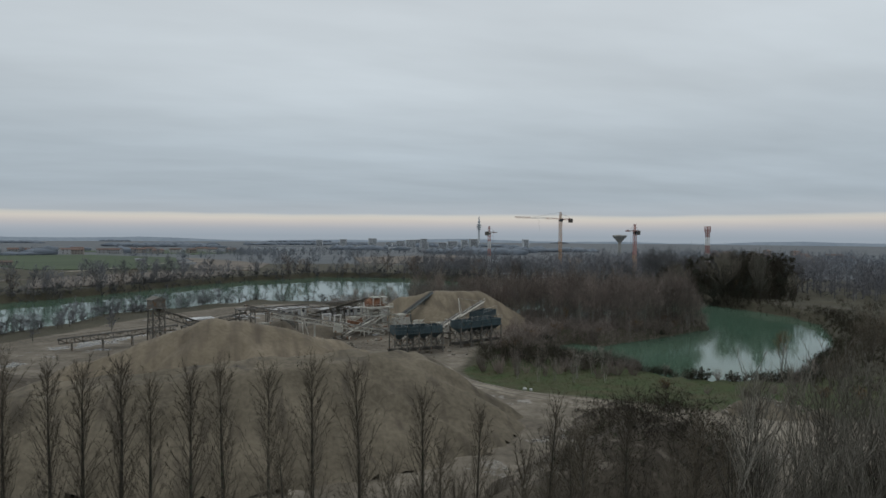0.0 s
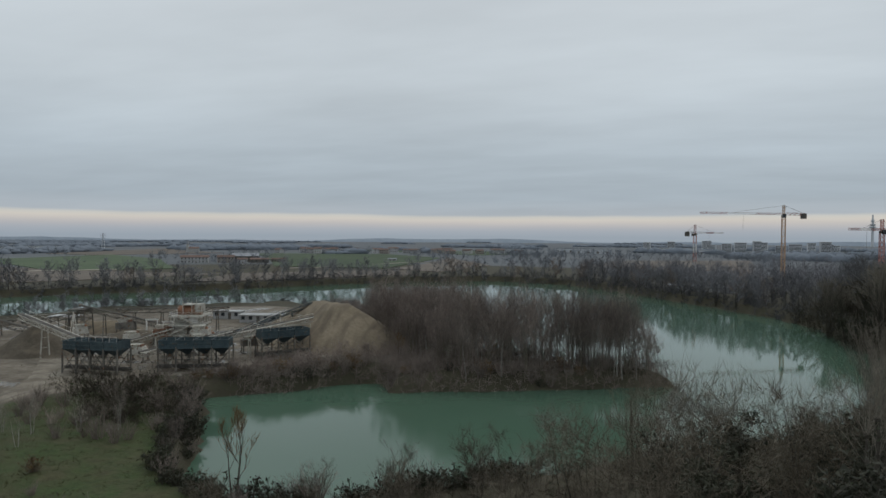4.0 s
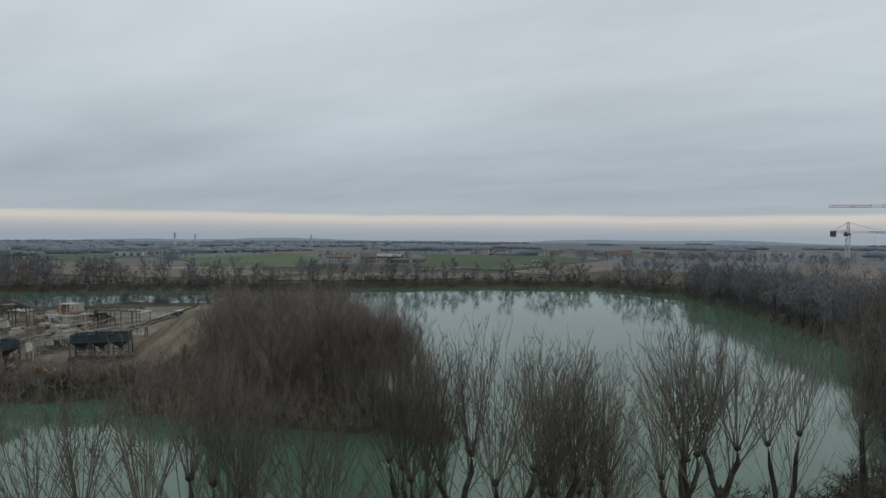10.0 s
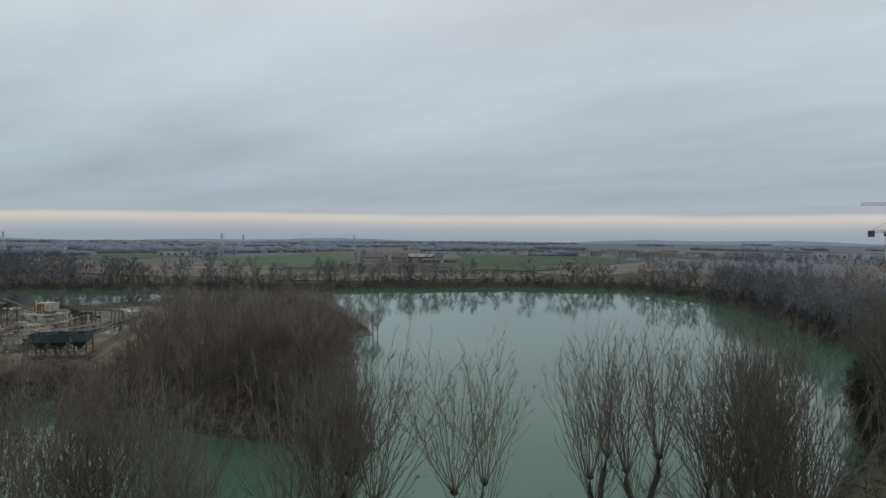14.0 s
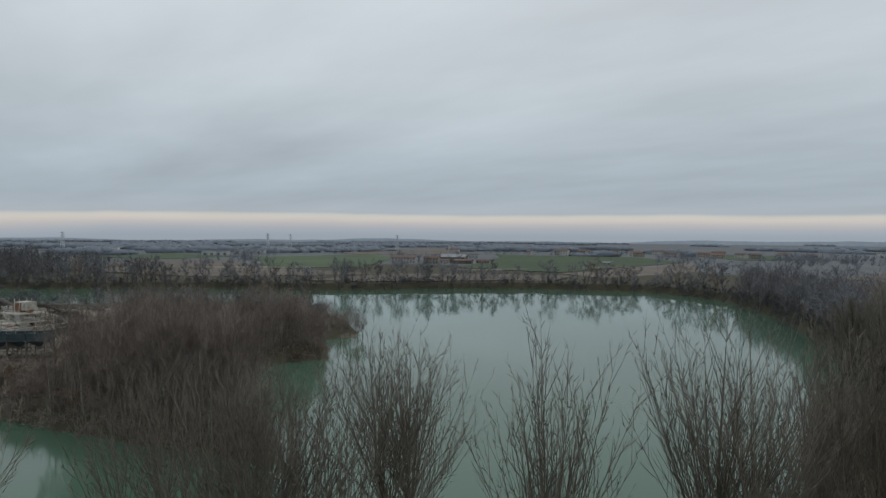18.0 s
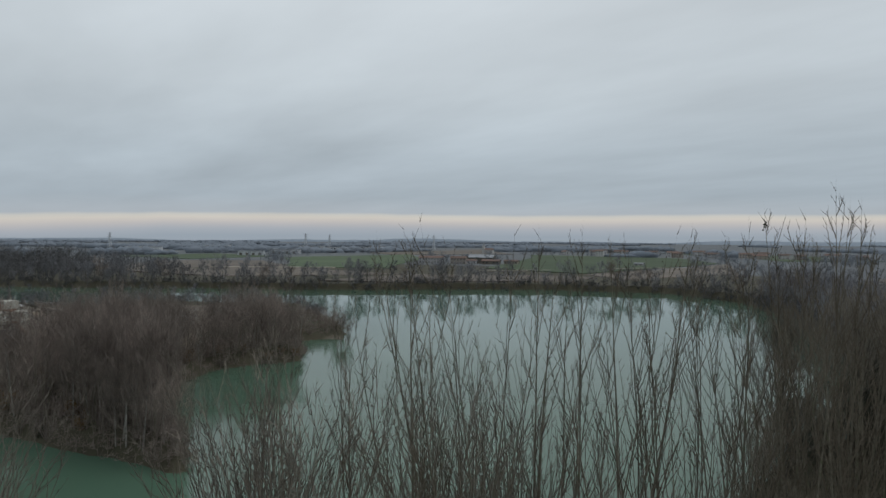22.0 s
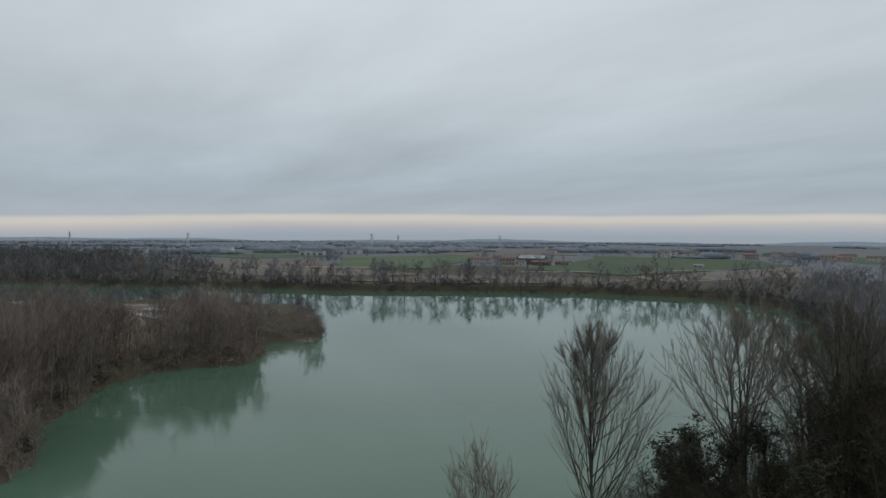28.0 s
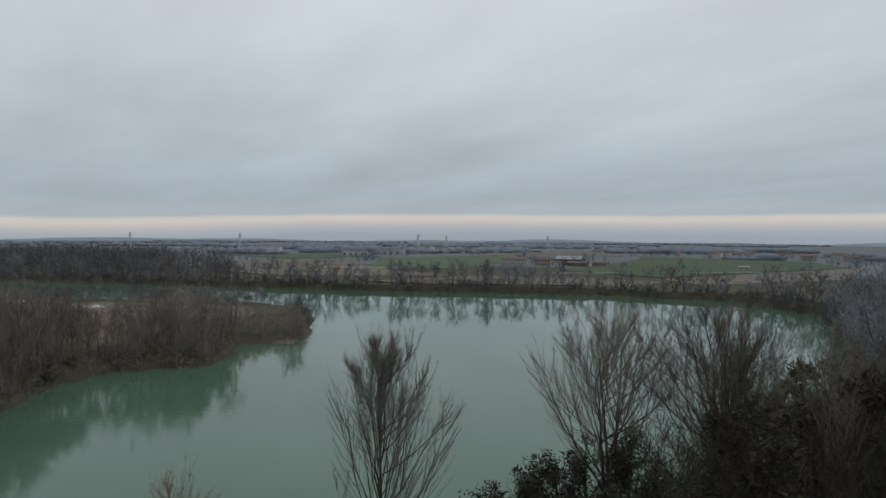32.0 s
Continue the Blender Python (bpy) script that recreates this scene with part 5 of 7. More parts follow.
plant(DARK, [(x, y, None) for x, y in scatter([(94, -199), (104, -190), (116, -184), (132, -176), (146, -172), (140, -192), (118, -206), (98, -206)], 44, rng, 2.8)], rng, scale=(0.6, 1.15))
front = scatter([(-40, -188), (-20, -196), (30, -203), (34, -206), (26, -214), (0, -206), (-36, -198)], 34, rng, 2.4)
plant(BRUSH, [(x, y, None) for x, y in front], rng, scale=(0.35, 0.65))
plant(DARK, [(x, y, None) for x, y in scatter([(-30, -194), (20, -200), (28, -208), (10, -210), (-30, -202)], 22, rng, 2.6)], rng, scale=(0.35, 0.7))

# the overgrown corner of the near shore, dark with ivy
IVY = [kind_of("ivy_tree", "dark tree wrapped in ivy", "tree", "ivy-clad trees on the near shore", leafy_tree(170 + i, 12, 3.6), ("trunk", "foliage"), 12.0) for i in range(2)]
IVY += [kind_of("rusty_tree", "small tree with dry rust-brown leaves", "tree", "ivy-clad trees on the near shore", leafy_tree(175, 10, 2.8, "leaf_rust", 1500, 0.10), ("trunk", "foliage"), 10.0)]
TANGLE = [kind_of("tangled_tree", "dark tangled bare tree of the overgrown corner", "tree", "tangled trees in the corner", bushy(190 + i, 13, 4.4, "bramble", (18, 7, 14), 3, 0.04, 0.8, hair=0.024), TC, 13.0) for i in range(3)]
CORNER = [(205, -22), (212, -34), (226, -38), (246, -34), (262, -14), (262, 26), (238, 42), (210, 38), (206, 8)]
plant(IVY, [(x, y, rng.uniform(9, 16), rng.choice([0, 1, 0, 1, 2])) for x, y in dry(scatter(CORNER, 24, rng, 5.5))], rng)
plant(TANGLE, [(x, y, rng.uniform(8, 14)) for x, y in dry(scatter(CORNER, 62, rng, 3.4))], rng)
plant(IVY, [(211, -16, 12.5, 1), (217, -20, 13.5, 0), (222, -24, 14.0, 1), (226, -30, 14.5, 0), (230, -24, 15.0, 1), (213, -28, 11.0, 0), (220, -12, 14.5, 0), (236, -30, 15.5, 1), (240, -22, 16.0, 0), (206.5, -14.5, 10.0, 0), (207.2, -20.5, 9.4, 1), (214.0, -33.5, 12.0, 0), (210, -22, 11.0, 1), (216, -27, 13.0, 0)], rng)
plant(TANGLE, [(205.5, -8, 9), (206, 2, 10), (206, 14, 10), (207, 24, 11), (206, 34, 9.5), (210.5, -31.5, 8.6), (207.5, -26.0, 8.4), (212, -27, 11.0), (219, -33, 12.0), (207.5, -29.5, 7.0), (209, -34, 7.0), (209, -38, 7.5), (216, -38, 10), (223, -40, 11)], rng)
TALL_IVY = [kind_of("tall_ivy_tree", "tall dark tree overgrown with ivy", "tree", "ivy-clad trees on the near shore", leafy_tree(178 + i, 20, 4.8, "bramble", 3200, 0.17), ("trunk", "foliage"), 20.0) for i in range(2)]
TALL_BARE = [kind_of("tall_bare_tree", "tall dark-twigged bare tree of the overgrown corner", "tree", "tangled trees in the corner", bushy(193 + i, 20, 5.2, "bramble", (22, 7, 13), 3, 0.06, 1.0, steep=0.8, hair=0.022, rise=0.7), TC, 20.0) for i in range(2)]
BEHIND = [(221, -24), (232, -28), (250, -26), (268, -8), (276, 30), (250, 76), (204, 70), (212, 30), (214, -6)]


def corner_top(x, y, r):
    """The corner's trees grow taller away from the water."""
    return min(12 + max(x - 210, 0) * 0.62, 25.5) * r.uniform(0.82, 1.0)


# grey twigs instead of dark ones stand in for haze up the bank
TALL_GREY = [kind_of("tall_bare_tree", "tall bare tree on the east bank, greyed for haze", "tree", "tall trees on the east bank", bushy(198 + i, 20, 5.0, "shore_twig", (20, 7, 13), 3, 0.08, 1.1, steep=0.8, hair=0.03, rise=0.7), TC, 20.0) for i in range(2)]
plant(TALL_IVY, [(x, y, corner_top(x, y, rng)) for x, y in dry(scatter(BEHIND, 48, rng, 4.8)) if y < 34], rng)
for x, y in dry(scatter(BEHIND, 74, rng, 3.8)):
    plant(TALL_BARE if y < 36 else TALL_GREY, [(x, y, corner_top(x, y, rng))], rng)
plant(IVY, [(150, -165, 16.5, 0), (156, -172, 18.5, 1), (146, -178, 17.5, 0), (160, -162, 17.5, 1), (140, -188, 16.5, 0), (152, -180, 18.5, 1), (135, -186, 14.5, 0), (163, -170, 18.5, 1), (144, -170, 16, 0), (157, -155, 14, 1), (149, -152, 12, 0)], rng)
near = strip([(201, -60), (192, -78), (176, -98), (159, -116), (142, -133), (127, -148)], -9, 16, rng, 3.0)
plant(BRUSH, [(x, y, rng.uniform(5, 7.5)) for x, y in dry(near)], rng)
near = strip([(150, -138), (165, -124), (180, -104), (200, -76)], -16, 16, rng, 3.0)
plant(DARK, [(x, y, rng.uniform(4.5, 7.0)) for x, y in dry(near)], rng)
near = strip([(200, -128), (212, -100), (222, -80), (232, -60)], -14, 16, rng, 3.4)
plant(DARK, [(x, y, rng.uniform(6, 9)) for x, y in dry(near)], rng)
# the far shores
FARS = "trees on the far shore"
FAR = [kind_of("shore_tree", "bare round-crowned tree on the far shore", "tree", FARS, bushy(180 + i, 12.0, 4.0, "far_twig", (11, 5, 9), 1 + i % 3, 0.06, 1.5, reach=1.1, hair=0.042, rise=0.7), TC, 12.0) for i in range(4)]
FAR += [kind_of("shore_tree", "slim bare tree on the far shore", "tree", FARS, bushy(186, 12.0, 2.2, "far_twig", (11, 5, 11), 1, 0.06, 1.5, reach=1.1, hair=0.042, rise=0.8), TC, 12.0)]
FAR += [kind_of("rusty_shore_tree", "round tree with dull red-brown twigs on the far shore", "tree", FARS, bushy(187, 11.0, 3.7, "twig_red", (12, 5, 12), 2, 0.05, 1.5, reach=1.1, hair=0.042, rise=0.7), TC, 11.0)]
FAR_LINE = [(-330, -165), (-220, -52), (-183, -15), (-150, 20), (-115, 55), (-88, 78), (-63, 105), (-38, 142), (-8, 174), (8, 192), (35, 204), (60, 222), (88, 212), (107, 203)]
far_spots = strip(FAR_LINE, 12, 190, rng, 3.4)
plant(FAR, [(x, y, None, rng.choice([0, 1, 2, 3, 4, 4, 5])) for x, y in dry(far_spots, 0.8)], rng, scale=(0.5, 1.5))
EAST_LINE = [(112, 201), (138, 166), (157, 136), (171, 108), (186, 80), (202, 48), (208, 25), (208, 8)]
plant(FAR, [(x, y, None, rng.choice([0, 1, 2, 3, 5])) for x, y in dry([p for p in strip(EAST_LINE, 20, 130, rng, 2.8) if p[1] > 62], 0.8)], rng, scale=(0.8, 1.55))
BACK = strip([(48, 12), (30, 20), (7, 26), (-20, 6), (-35, -5), (-46, -18), (-60, -50), (-84, -84), (-130, -130)], 9, 150, rng, 1.5)
SLIM = [kind_of("shore_sapling", "slim bare sapling on the bank behind the yard", "tree", "saplings behind the yard", bushy(195 + i, 9.0, 2.3, "far_twig", (8, 4, 9), 1, 0.1, 1.4, hair=0.045), TC, 9.0) for i in range(2)]
plant(SLIM, [(x, y, rng.uniform(7.0, 11.5) if x < 0 else rng.uniform(4.8, 6.8)) for i, (x, y) in enumerate(dry(BACK, 0.8)) if x < 0 or i % 2], rng)
plant(FAR, [(-72, -92, 15, 0), (-66, -100, 14, 1), (-56, -86, 12, 2), (-88, -100, 16, 3), (-80, -112, 15, 0), (-100, -120, 16, 1), (-62, -112, 12, 2), (-96, -136, 17, 0), (-120, -140, 16, 3), (-110, -155, 15, 1), (-50, -74, 11, 4), (-34, -62, 10, 4)], rng)


def wood_stuff(name, label, spots, mat, seed, h=(9, 16), limbs=9, twigs=9, fat=0.13, wide=(0.3, 0.48), least=0.6):
    """A far wood in one mesh: every tree a stem, limbs to a round rim, and twigs."""
    r = np.random.RandomState(seed)
    w = Wood()
    for x, y in spots:
        g = height_at(x, y)
        if g < least and math.hypot(x, y) < 320:
            continue
        H = r.uniform(*h)
        R = H * r.uniform(*wide)
        base = np.array((x, y, g - 0.3))
        w.tube([base, base + np.array((0, 0, H * 0.85))], [fat * 1.4, 0.02], 3)
        for k in range(limbs):
            a, u = k * 2.4 + r.rand(), r.beta(1.2, 1.1) * 0.95 + 0.03
            rr = R * math.sin(3.1416 * u ** 1.1) ** 0.55 * r.uniform(0.5, 1.05)
            e = base + np.array((math.cos(a) * rr, math.sin(a) * rr, H * u))
            p = base + np.array((0, 0, H * u * r.uniform(0.5, 0.85)))
            w.tube([p, e], [fat * 0.8, fat * 0.2], 3)
            n = r.normal(size=(twigs, 6))
            f = r.uniform(0.3, 1.0, size=twigs)
            for m in range(twigs):
                w.twig(p + (e - p) * f[m], (n[m, :3] + np.array((0, 0, 0.4))) * R * 0.3, fat * 0.6, n[m, 3:])
    tagged(new(name, w.mesh(name, mat)), label, "woodland", kind="stuff")


wood_stuff("shore_scrub", "low bare scrub along the far shore", strip(FAR_LINE + EAST_LINE[1:], 7, 950, rng, 0.8, -1.4) + strip([(48, 12), (30, 20), (7, 26), (-20, 6), (-35, -5), (-46, -18), (-60, -50), (-84, -84), (-130, -130)], 6, 170, rng, 0.9, -1.2), "shore_twig", 30, (2.2, 5.4), 6, 14, 0.12, (0.5, 0.8), -1.6)
wood_stuff("island_undergrowth", "brown brambles and saplings under the island trees", scatter(TIP, 260, rng, 1.2) + scatter(LOW_BRUSH, 200, rng, 1.2) + scatter(NORTH_ISLE, 200, rng, 1.2) + scatter([(36, 12), (50, 9), (70, 4), (70, -18), (58, -30), (36, -4)], 200, rng, 1.2) + strip([(152, -82.2), (139, -87.6), (124, -93.6), (108, -99.6), (98, -103), (92, -96.5), (84, -101.5), (76, -109.5), (69, -114)], -5, 260, rng, 0.8, 0.6) + strip([(152, -81), (145, -77), (132, -76.8), (124, -73.8), (117, -68.8), (104, -62.3), (95, -52.3), (94, -42), (97.7, -31), (88, -24.3), (72, -16.3)], 4, 240, rng, 0.8, -1.2), "twig_red", 36, (1.6, 4.4), 6, 9, 0.055, (0.5, 0.8), -1.2)
BANKS = scatter([(100, -164), (114, -160), (128, -149), (143, -134), (152, -140), (160, -156), (150, -176), (126, -190), (104, -180)], 240, rng, 1.5) + strip([(145, -134), (128, -146), (114, -157)], 6, 50, rng, 1.1) + scatter([(200, -44), (206, -20), (204, 10), (212, 36), (240, 36), (256, 0), (246, -40), (226, -46)], 160, rng, 1.8) + scatter([(150, -142), (170, -122), (186, -100), (200, -72), (212, -84), (196, -118), (176, -142), (160, -158)], 300, rng, 1.7) + strip([(204, 30), (203, 0), (203, -20), (207, -40), (207, -64), (199, -84), (182, -103), (165, -120), (145, -134)], 6, 280, rng, 1.1, -1.0)
wood_stuff("bank_undergrowth", "dark brambles and brush along the near shore", BANKS, "bramble", 37, (1.2, 3.4), 6, 11, 0.06, (0.5, 0.9), -1.0)
EAST = [(140, 184), (166, 140), (196, 94), (216, 54), (218, 14), (262, 20), (330, 40), (470, 90), (470, 230), (330, 290), (190, 270), (110, 225)]
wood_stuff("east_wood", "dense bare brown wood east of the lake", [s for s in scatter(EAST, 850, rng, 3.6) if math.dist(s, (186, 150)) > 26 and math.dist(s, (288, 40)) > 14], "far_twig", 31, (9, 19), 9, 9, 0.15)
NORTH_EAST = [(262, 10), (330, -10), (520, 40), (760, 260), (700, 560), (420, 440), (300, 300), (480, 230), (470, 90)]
wood_stuff("north_east_wood", "bare woods tinted grey for haze that run on to the suburb", scatter(NORTH_EAST, 430, rng, 7.0), "wood_far", 38, (10, 18), 8, 9, 0.24)
WEST = [(-90, -110), (-70, -130), (-60, -160), (-80, -200), (-200, -260), (-330, -260), (-200, -190)]
wood_stuff("west_wood", "bare brown wood beyond the yard", scatter(WEST, 230, rng, 4.5), "shore_twig", 32, (9, 16), 9, 9, 0.15)
HAZE = [(-420, -180), (-330, -90), (-235, -40), (-250, 10), (-330, 30), (-520, 0), (-640, -120)]
wood_stuff("south_west_wood", "dark bare wood at the lake's far end", scatter(HAZE, 420, rng, 6.0), "shore_twig", 33, (14, 23), 8, 9, 0.24)

POND_END = [(262, -45), (300, -75), (430, 20), (400, 70), (330, 0), (270, 8)]
wood_stuff("pond_end_wood", "bare wood greyed for haze beyond the overgrown corner", scatter(POND_END, 230, rng, 5.0), "far_twig", 39, (10, 18), 8, 9, 0.17)
LAKE_END = [(-250, -70), (-190, -5), (-250, 60), (-330, 60), (-420, 20), (-480, -60), (-380, -140)]
wood_stuff("lake_end_wood", "dark bare wood beyond the lake's western end", scatter(LAKE_END, 380, rng, 6.0), "shore_twig", 34, (10, 19), 8, 9, 0.2)


def tufts(name, label, spots, seed):
    """Grass tufts, each a handful of blades."""
    r = np.random.RandomState(seed)
    w = Wood()
    for x, y in spots:
        g = height_at(x, y)
        for _ in range(9):
            n = r.normal(size=6)
            w.twig(np.array((x + n[0] * 0.25, y + n[1] * 0.25, g - 0.05)), np.array((n[2] * 0.22, n[3] * 0.22, r.uniform(0.12, 0.38))), 0.03, n[3:])
    tagged(new(name, w.mesh(name, "grass_blade")), label, "grass", kind="stuff")


tufts("meadow_grass", "rough tufts of winter grass on the meadow", [p for p in scatter(MEADOW, 1900, rng, 0.4)], 71)


# ---- the gravel plant ----
def conveyor(low, high, label, truss="steel_pale", legs=(0.55,), width=1.3, depth=1.1, group="belt conveyors of the gravel plant", bays=None):
    """An inclined belt on two lattice side beams, with its drums, rollers and trestles."""
    a, b = Vector(low), Vector(high)
    t = thing("belt_conveyor", label, "conveyor", group, at=Matrix.Translation((a.x, a.y, height_at(a.x, a.y))))
    o = Vector((a.x, a.y, height_at(a.x, a.y)))
    p, q = a - o, b - o
    d = (q - p)
    run = d.length
    d.normalize()
    side = d.cross(Vector((0, 0, 1))).normalized()
    up = side.cross(d)
    bays = bays or max(4, int(run / 1.6))
    for k in (-1, 1):
        s = Solid()
        e = side * (k * width / 2)
        s.bar(p + e, q + e, 0.14)
        s.bar(p + e - up * depth, q + e - up * depth, 0.14)
        for i in range(bays):
            m0, m1 = p + (q - p) * (i / bays), p + (q - p) * ((i + 1) / bays)
            s.bar(m0 + e - up * (depth if i % 2 else 0), m1 + e - up * (0 if i % 2 else depth), 0.10)
            s.bar(m0 + e, m0 + e - up * depth, 0.09)
        part("side_truss", s, truss, t)
    part("belt", Solid().bar(p + up * 0.16, q + up * 0.16, width * 0.86, 0.10), "belt", t)
    for c in (p, q):
        part("end_drum", Solid().bar(c - side * width * 0.5, c + side * width * 0.5, 0.62, n=10), "steel_dark", t)
    s = Solid()
    for i in range(bays):
        m = p + (q - p) * ((i + 0.5) / bays)
        s.bar(m - side * width * 0.45, m + side * width * 0.45, 0.12, n=6)
    part("roller_row", s, "steel_dark", t)
    s = Solid()
    s.bar(p + side * (width / 2 + 0.5) + up * 0.95, q + side * (width / 2 + 0.5) + up * 0.95, 0.06)
    for i in range(0, bays + 1, 2):
        m = p + (q - p) * (i / bays) + side * (width / 2 + 0.5)
        s.bar(m, m + up * 0.95, 0.05)
    s.bar(p + side * (width / 2 + 0.3), q + side * (width / 2 + 0.3), 0.5, 0.05)
    part("walkway", s, truss, t)
    for f in legs:
        m = p + (q - p) * f - up * depth
        g = height_at(a.x + m.x, a.y + m.y) - o.z
        for k in (-1, 1):
            s = Solid()
            foot = Vector((m.x, m.y, g - 0.2)) + side * (k * width * 0.85)
            s.bar(foot, m + side * (k * width / 2), 0.2)
            part("leg", s, truss, t)
        s = Solid()
        for z in (0.35, 0.7):
            c = Vector((m.x, m.y, g + (m.z - g) * z))
            s.bar(c - side * width * 0.7, c + side * width * 0.7, 0.1)
        part("leg_brace", s, truss, t)
    return t


def hopper_row(x0, y0, x1, y1, top, n, label, wide=4.2):
    """A row of steel hoppers side by side on braced legs."""
    g = height_at((x0 + x1) / 2, (y0 + y1) / 2)
    ang = math.atan2(y1 - y0, x1 - x0)
    L = math.hypot(x1 - x0, y1 - y0)
    t = thing("hopper_row", label, "hopper", "gravel hoppers", at=Matrix.LocRotScale((x0, y0, g), Euler((0, 0, ang)), None))
    H = top - g
    b0, b1 = H - 1.75, H - 3.1
    for i in range(n):
        u0, u1 = L * i / n, L * (i + 1) / n
        cx = (u0 + u1) / 2
        s = Solid()
        th = 0.08
        for (ax, ay, bx, by) in ((u0 + th, 0, u1 - th, 0.1), (u0 + th, wide - 0.1, u1 - th, wide), (u0 + th, 0.1, u0 + 0.18, wide - 0.1), (u1 - 0.18, 0.1, u1 - th, wide - 0.1)):
            part("hopper_wall", Solid().box((ax, ay, b0), (bx, by, H)), "bin", t)
        for z in (b0 + 0.1, (b0 + H) / 2, H - 0.15):
            part("stiffener", Solid().box((u0, -0.12, z - 0.07), (u1, 0.0, z + 0.07)), "bin", t)
            part("stiffener", Solid().box((u0, wide, z - 0.07), (u1, wide + 0.12, z + 0.07)), "bin", t)
        s = Solid()
        r = 0.35
        s.add([(u0 + 0.1, 0.05, b0), (u1 - 0.1, 0.05, b0), (u1 - 0.1, wide - 0.05, b0), (u0 + 0.1, wide - 0.05, b0), (cx - r, wide / 2 - r, b1), (cx + r, wide / 2 - r, b1), (cx + r, wide / 2 + r, b1), (cx - r, wide / 2 + r, b1)],
              [(0, 1, 5, 4), (1, 2, 6, 5), (2, 3, 7, 6), (3, 0, 4, 7), (4, 5, 6, 7)])
        part("hopper_cone", s, "bin", t)
        part("outlet_gate", Solid().box((cx - 0.45, wide / 2 - 0.45, b1 - 0.5), (cx + 0.45, wide / 2 + 0.45, b1 + 0.02)), "steel_dark", t)
    for i in range(n + 1):
        for y in (0.0, wide):
            part("leg", Solid().bar((L * i / n, y, -0.3), (L * i / n, y, b0 + 0.3), 0.26), "steel_dark", t)
    for i in range(n):
        for y in (0.0, wide):
            s = Solid()
            s.bar((L * i / n, y, 0.4), (L * (i + 1) / n, y, b0 - 0.4), 0.12)
            s.bar((L * (i + 1) / n, y, 0.4), (L * i / n, y, b0 - 0.4), 0.12)
            s.bar((L * i / n, y, b0 * 0.55), (L * (i + 1) / n, y, b0 * 0.55), 0.12)
            part("cross_brace", s, "steel_dark", t)
    s = Solid()
    s.box((-0.8, wide / 2 - 0.5, 0.9), (L + 1.2, wide / 2 + 0.5, 1.05))
    s.box((-0.8, wide / 2 - 0.6, 0.6), (L + 1.2, wide / 2 - 0.5, 1.2))
    s.box((-0.8, wide / 2 + 0.5, 0.6), (L + 1.2, wide / 2 + 0.6, 1.2))
    part("discharge_belt", s, "belt", t)
    part("spill", Solid().lathe([(1.3, -0.2), (0.9, 0.25), (0.1, 0.55)], 9, (L * 0.3, wide / 2 + 0.3, 0)), "gravel_dark", t, "spilt gravel")
    s = Solid()
    s.bar((0, -0.2, H + 1.0), (L, -0.2, H + 1.0), 0.06)
    for i in range(2 * n + 1):
        s.bar((L * i / (2 * n), -0.2, H), (L * i / (2 * n), -0.2, H + 1.0), 0.05)
    part("handrail", s, "steel_pale", t)
    return t


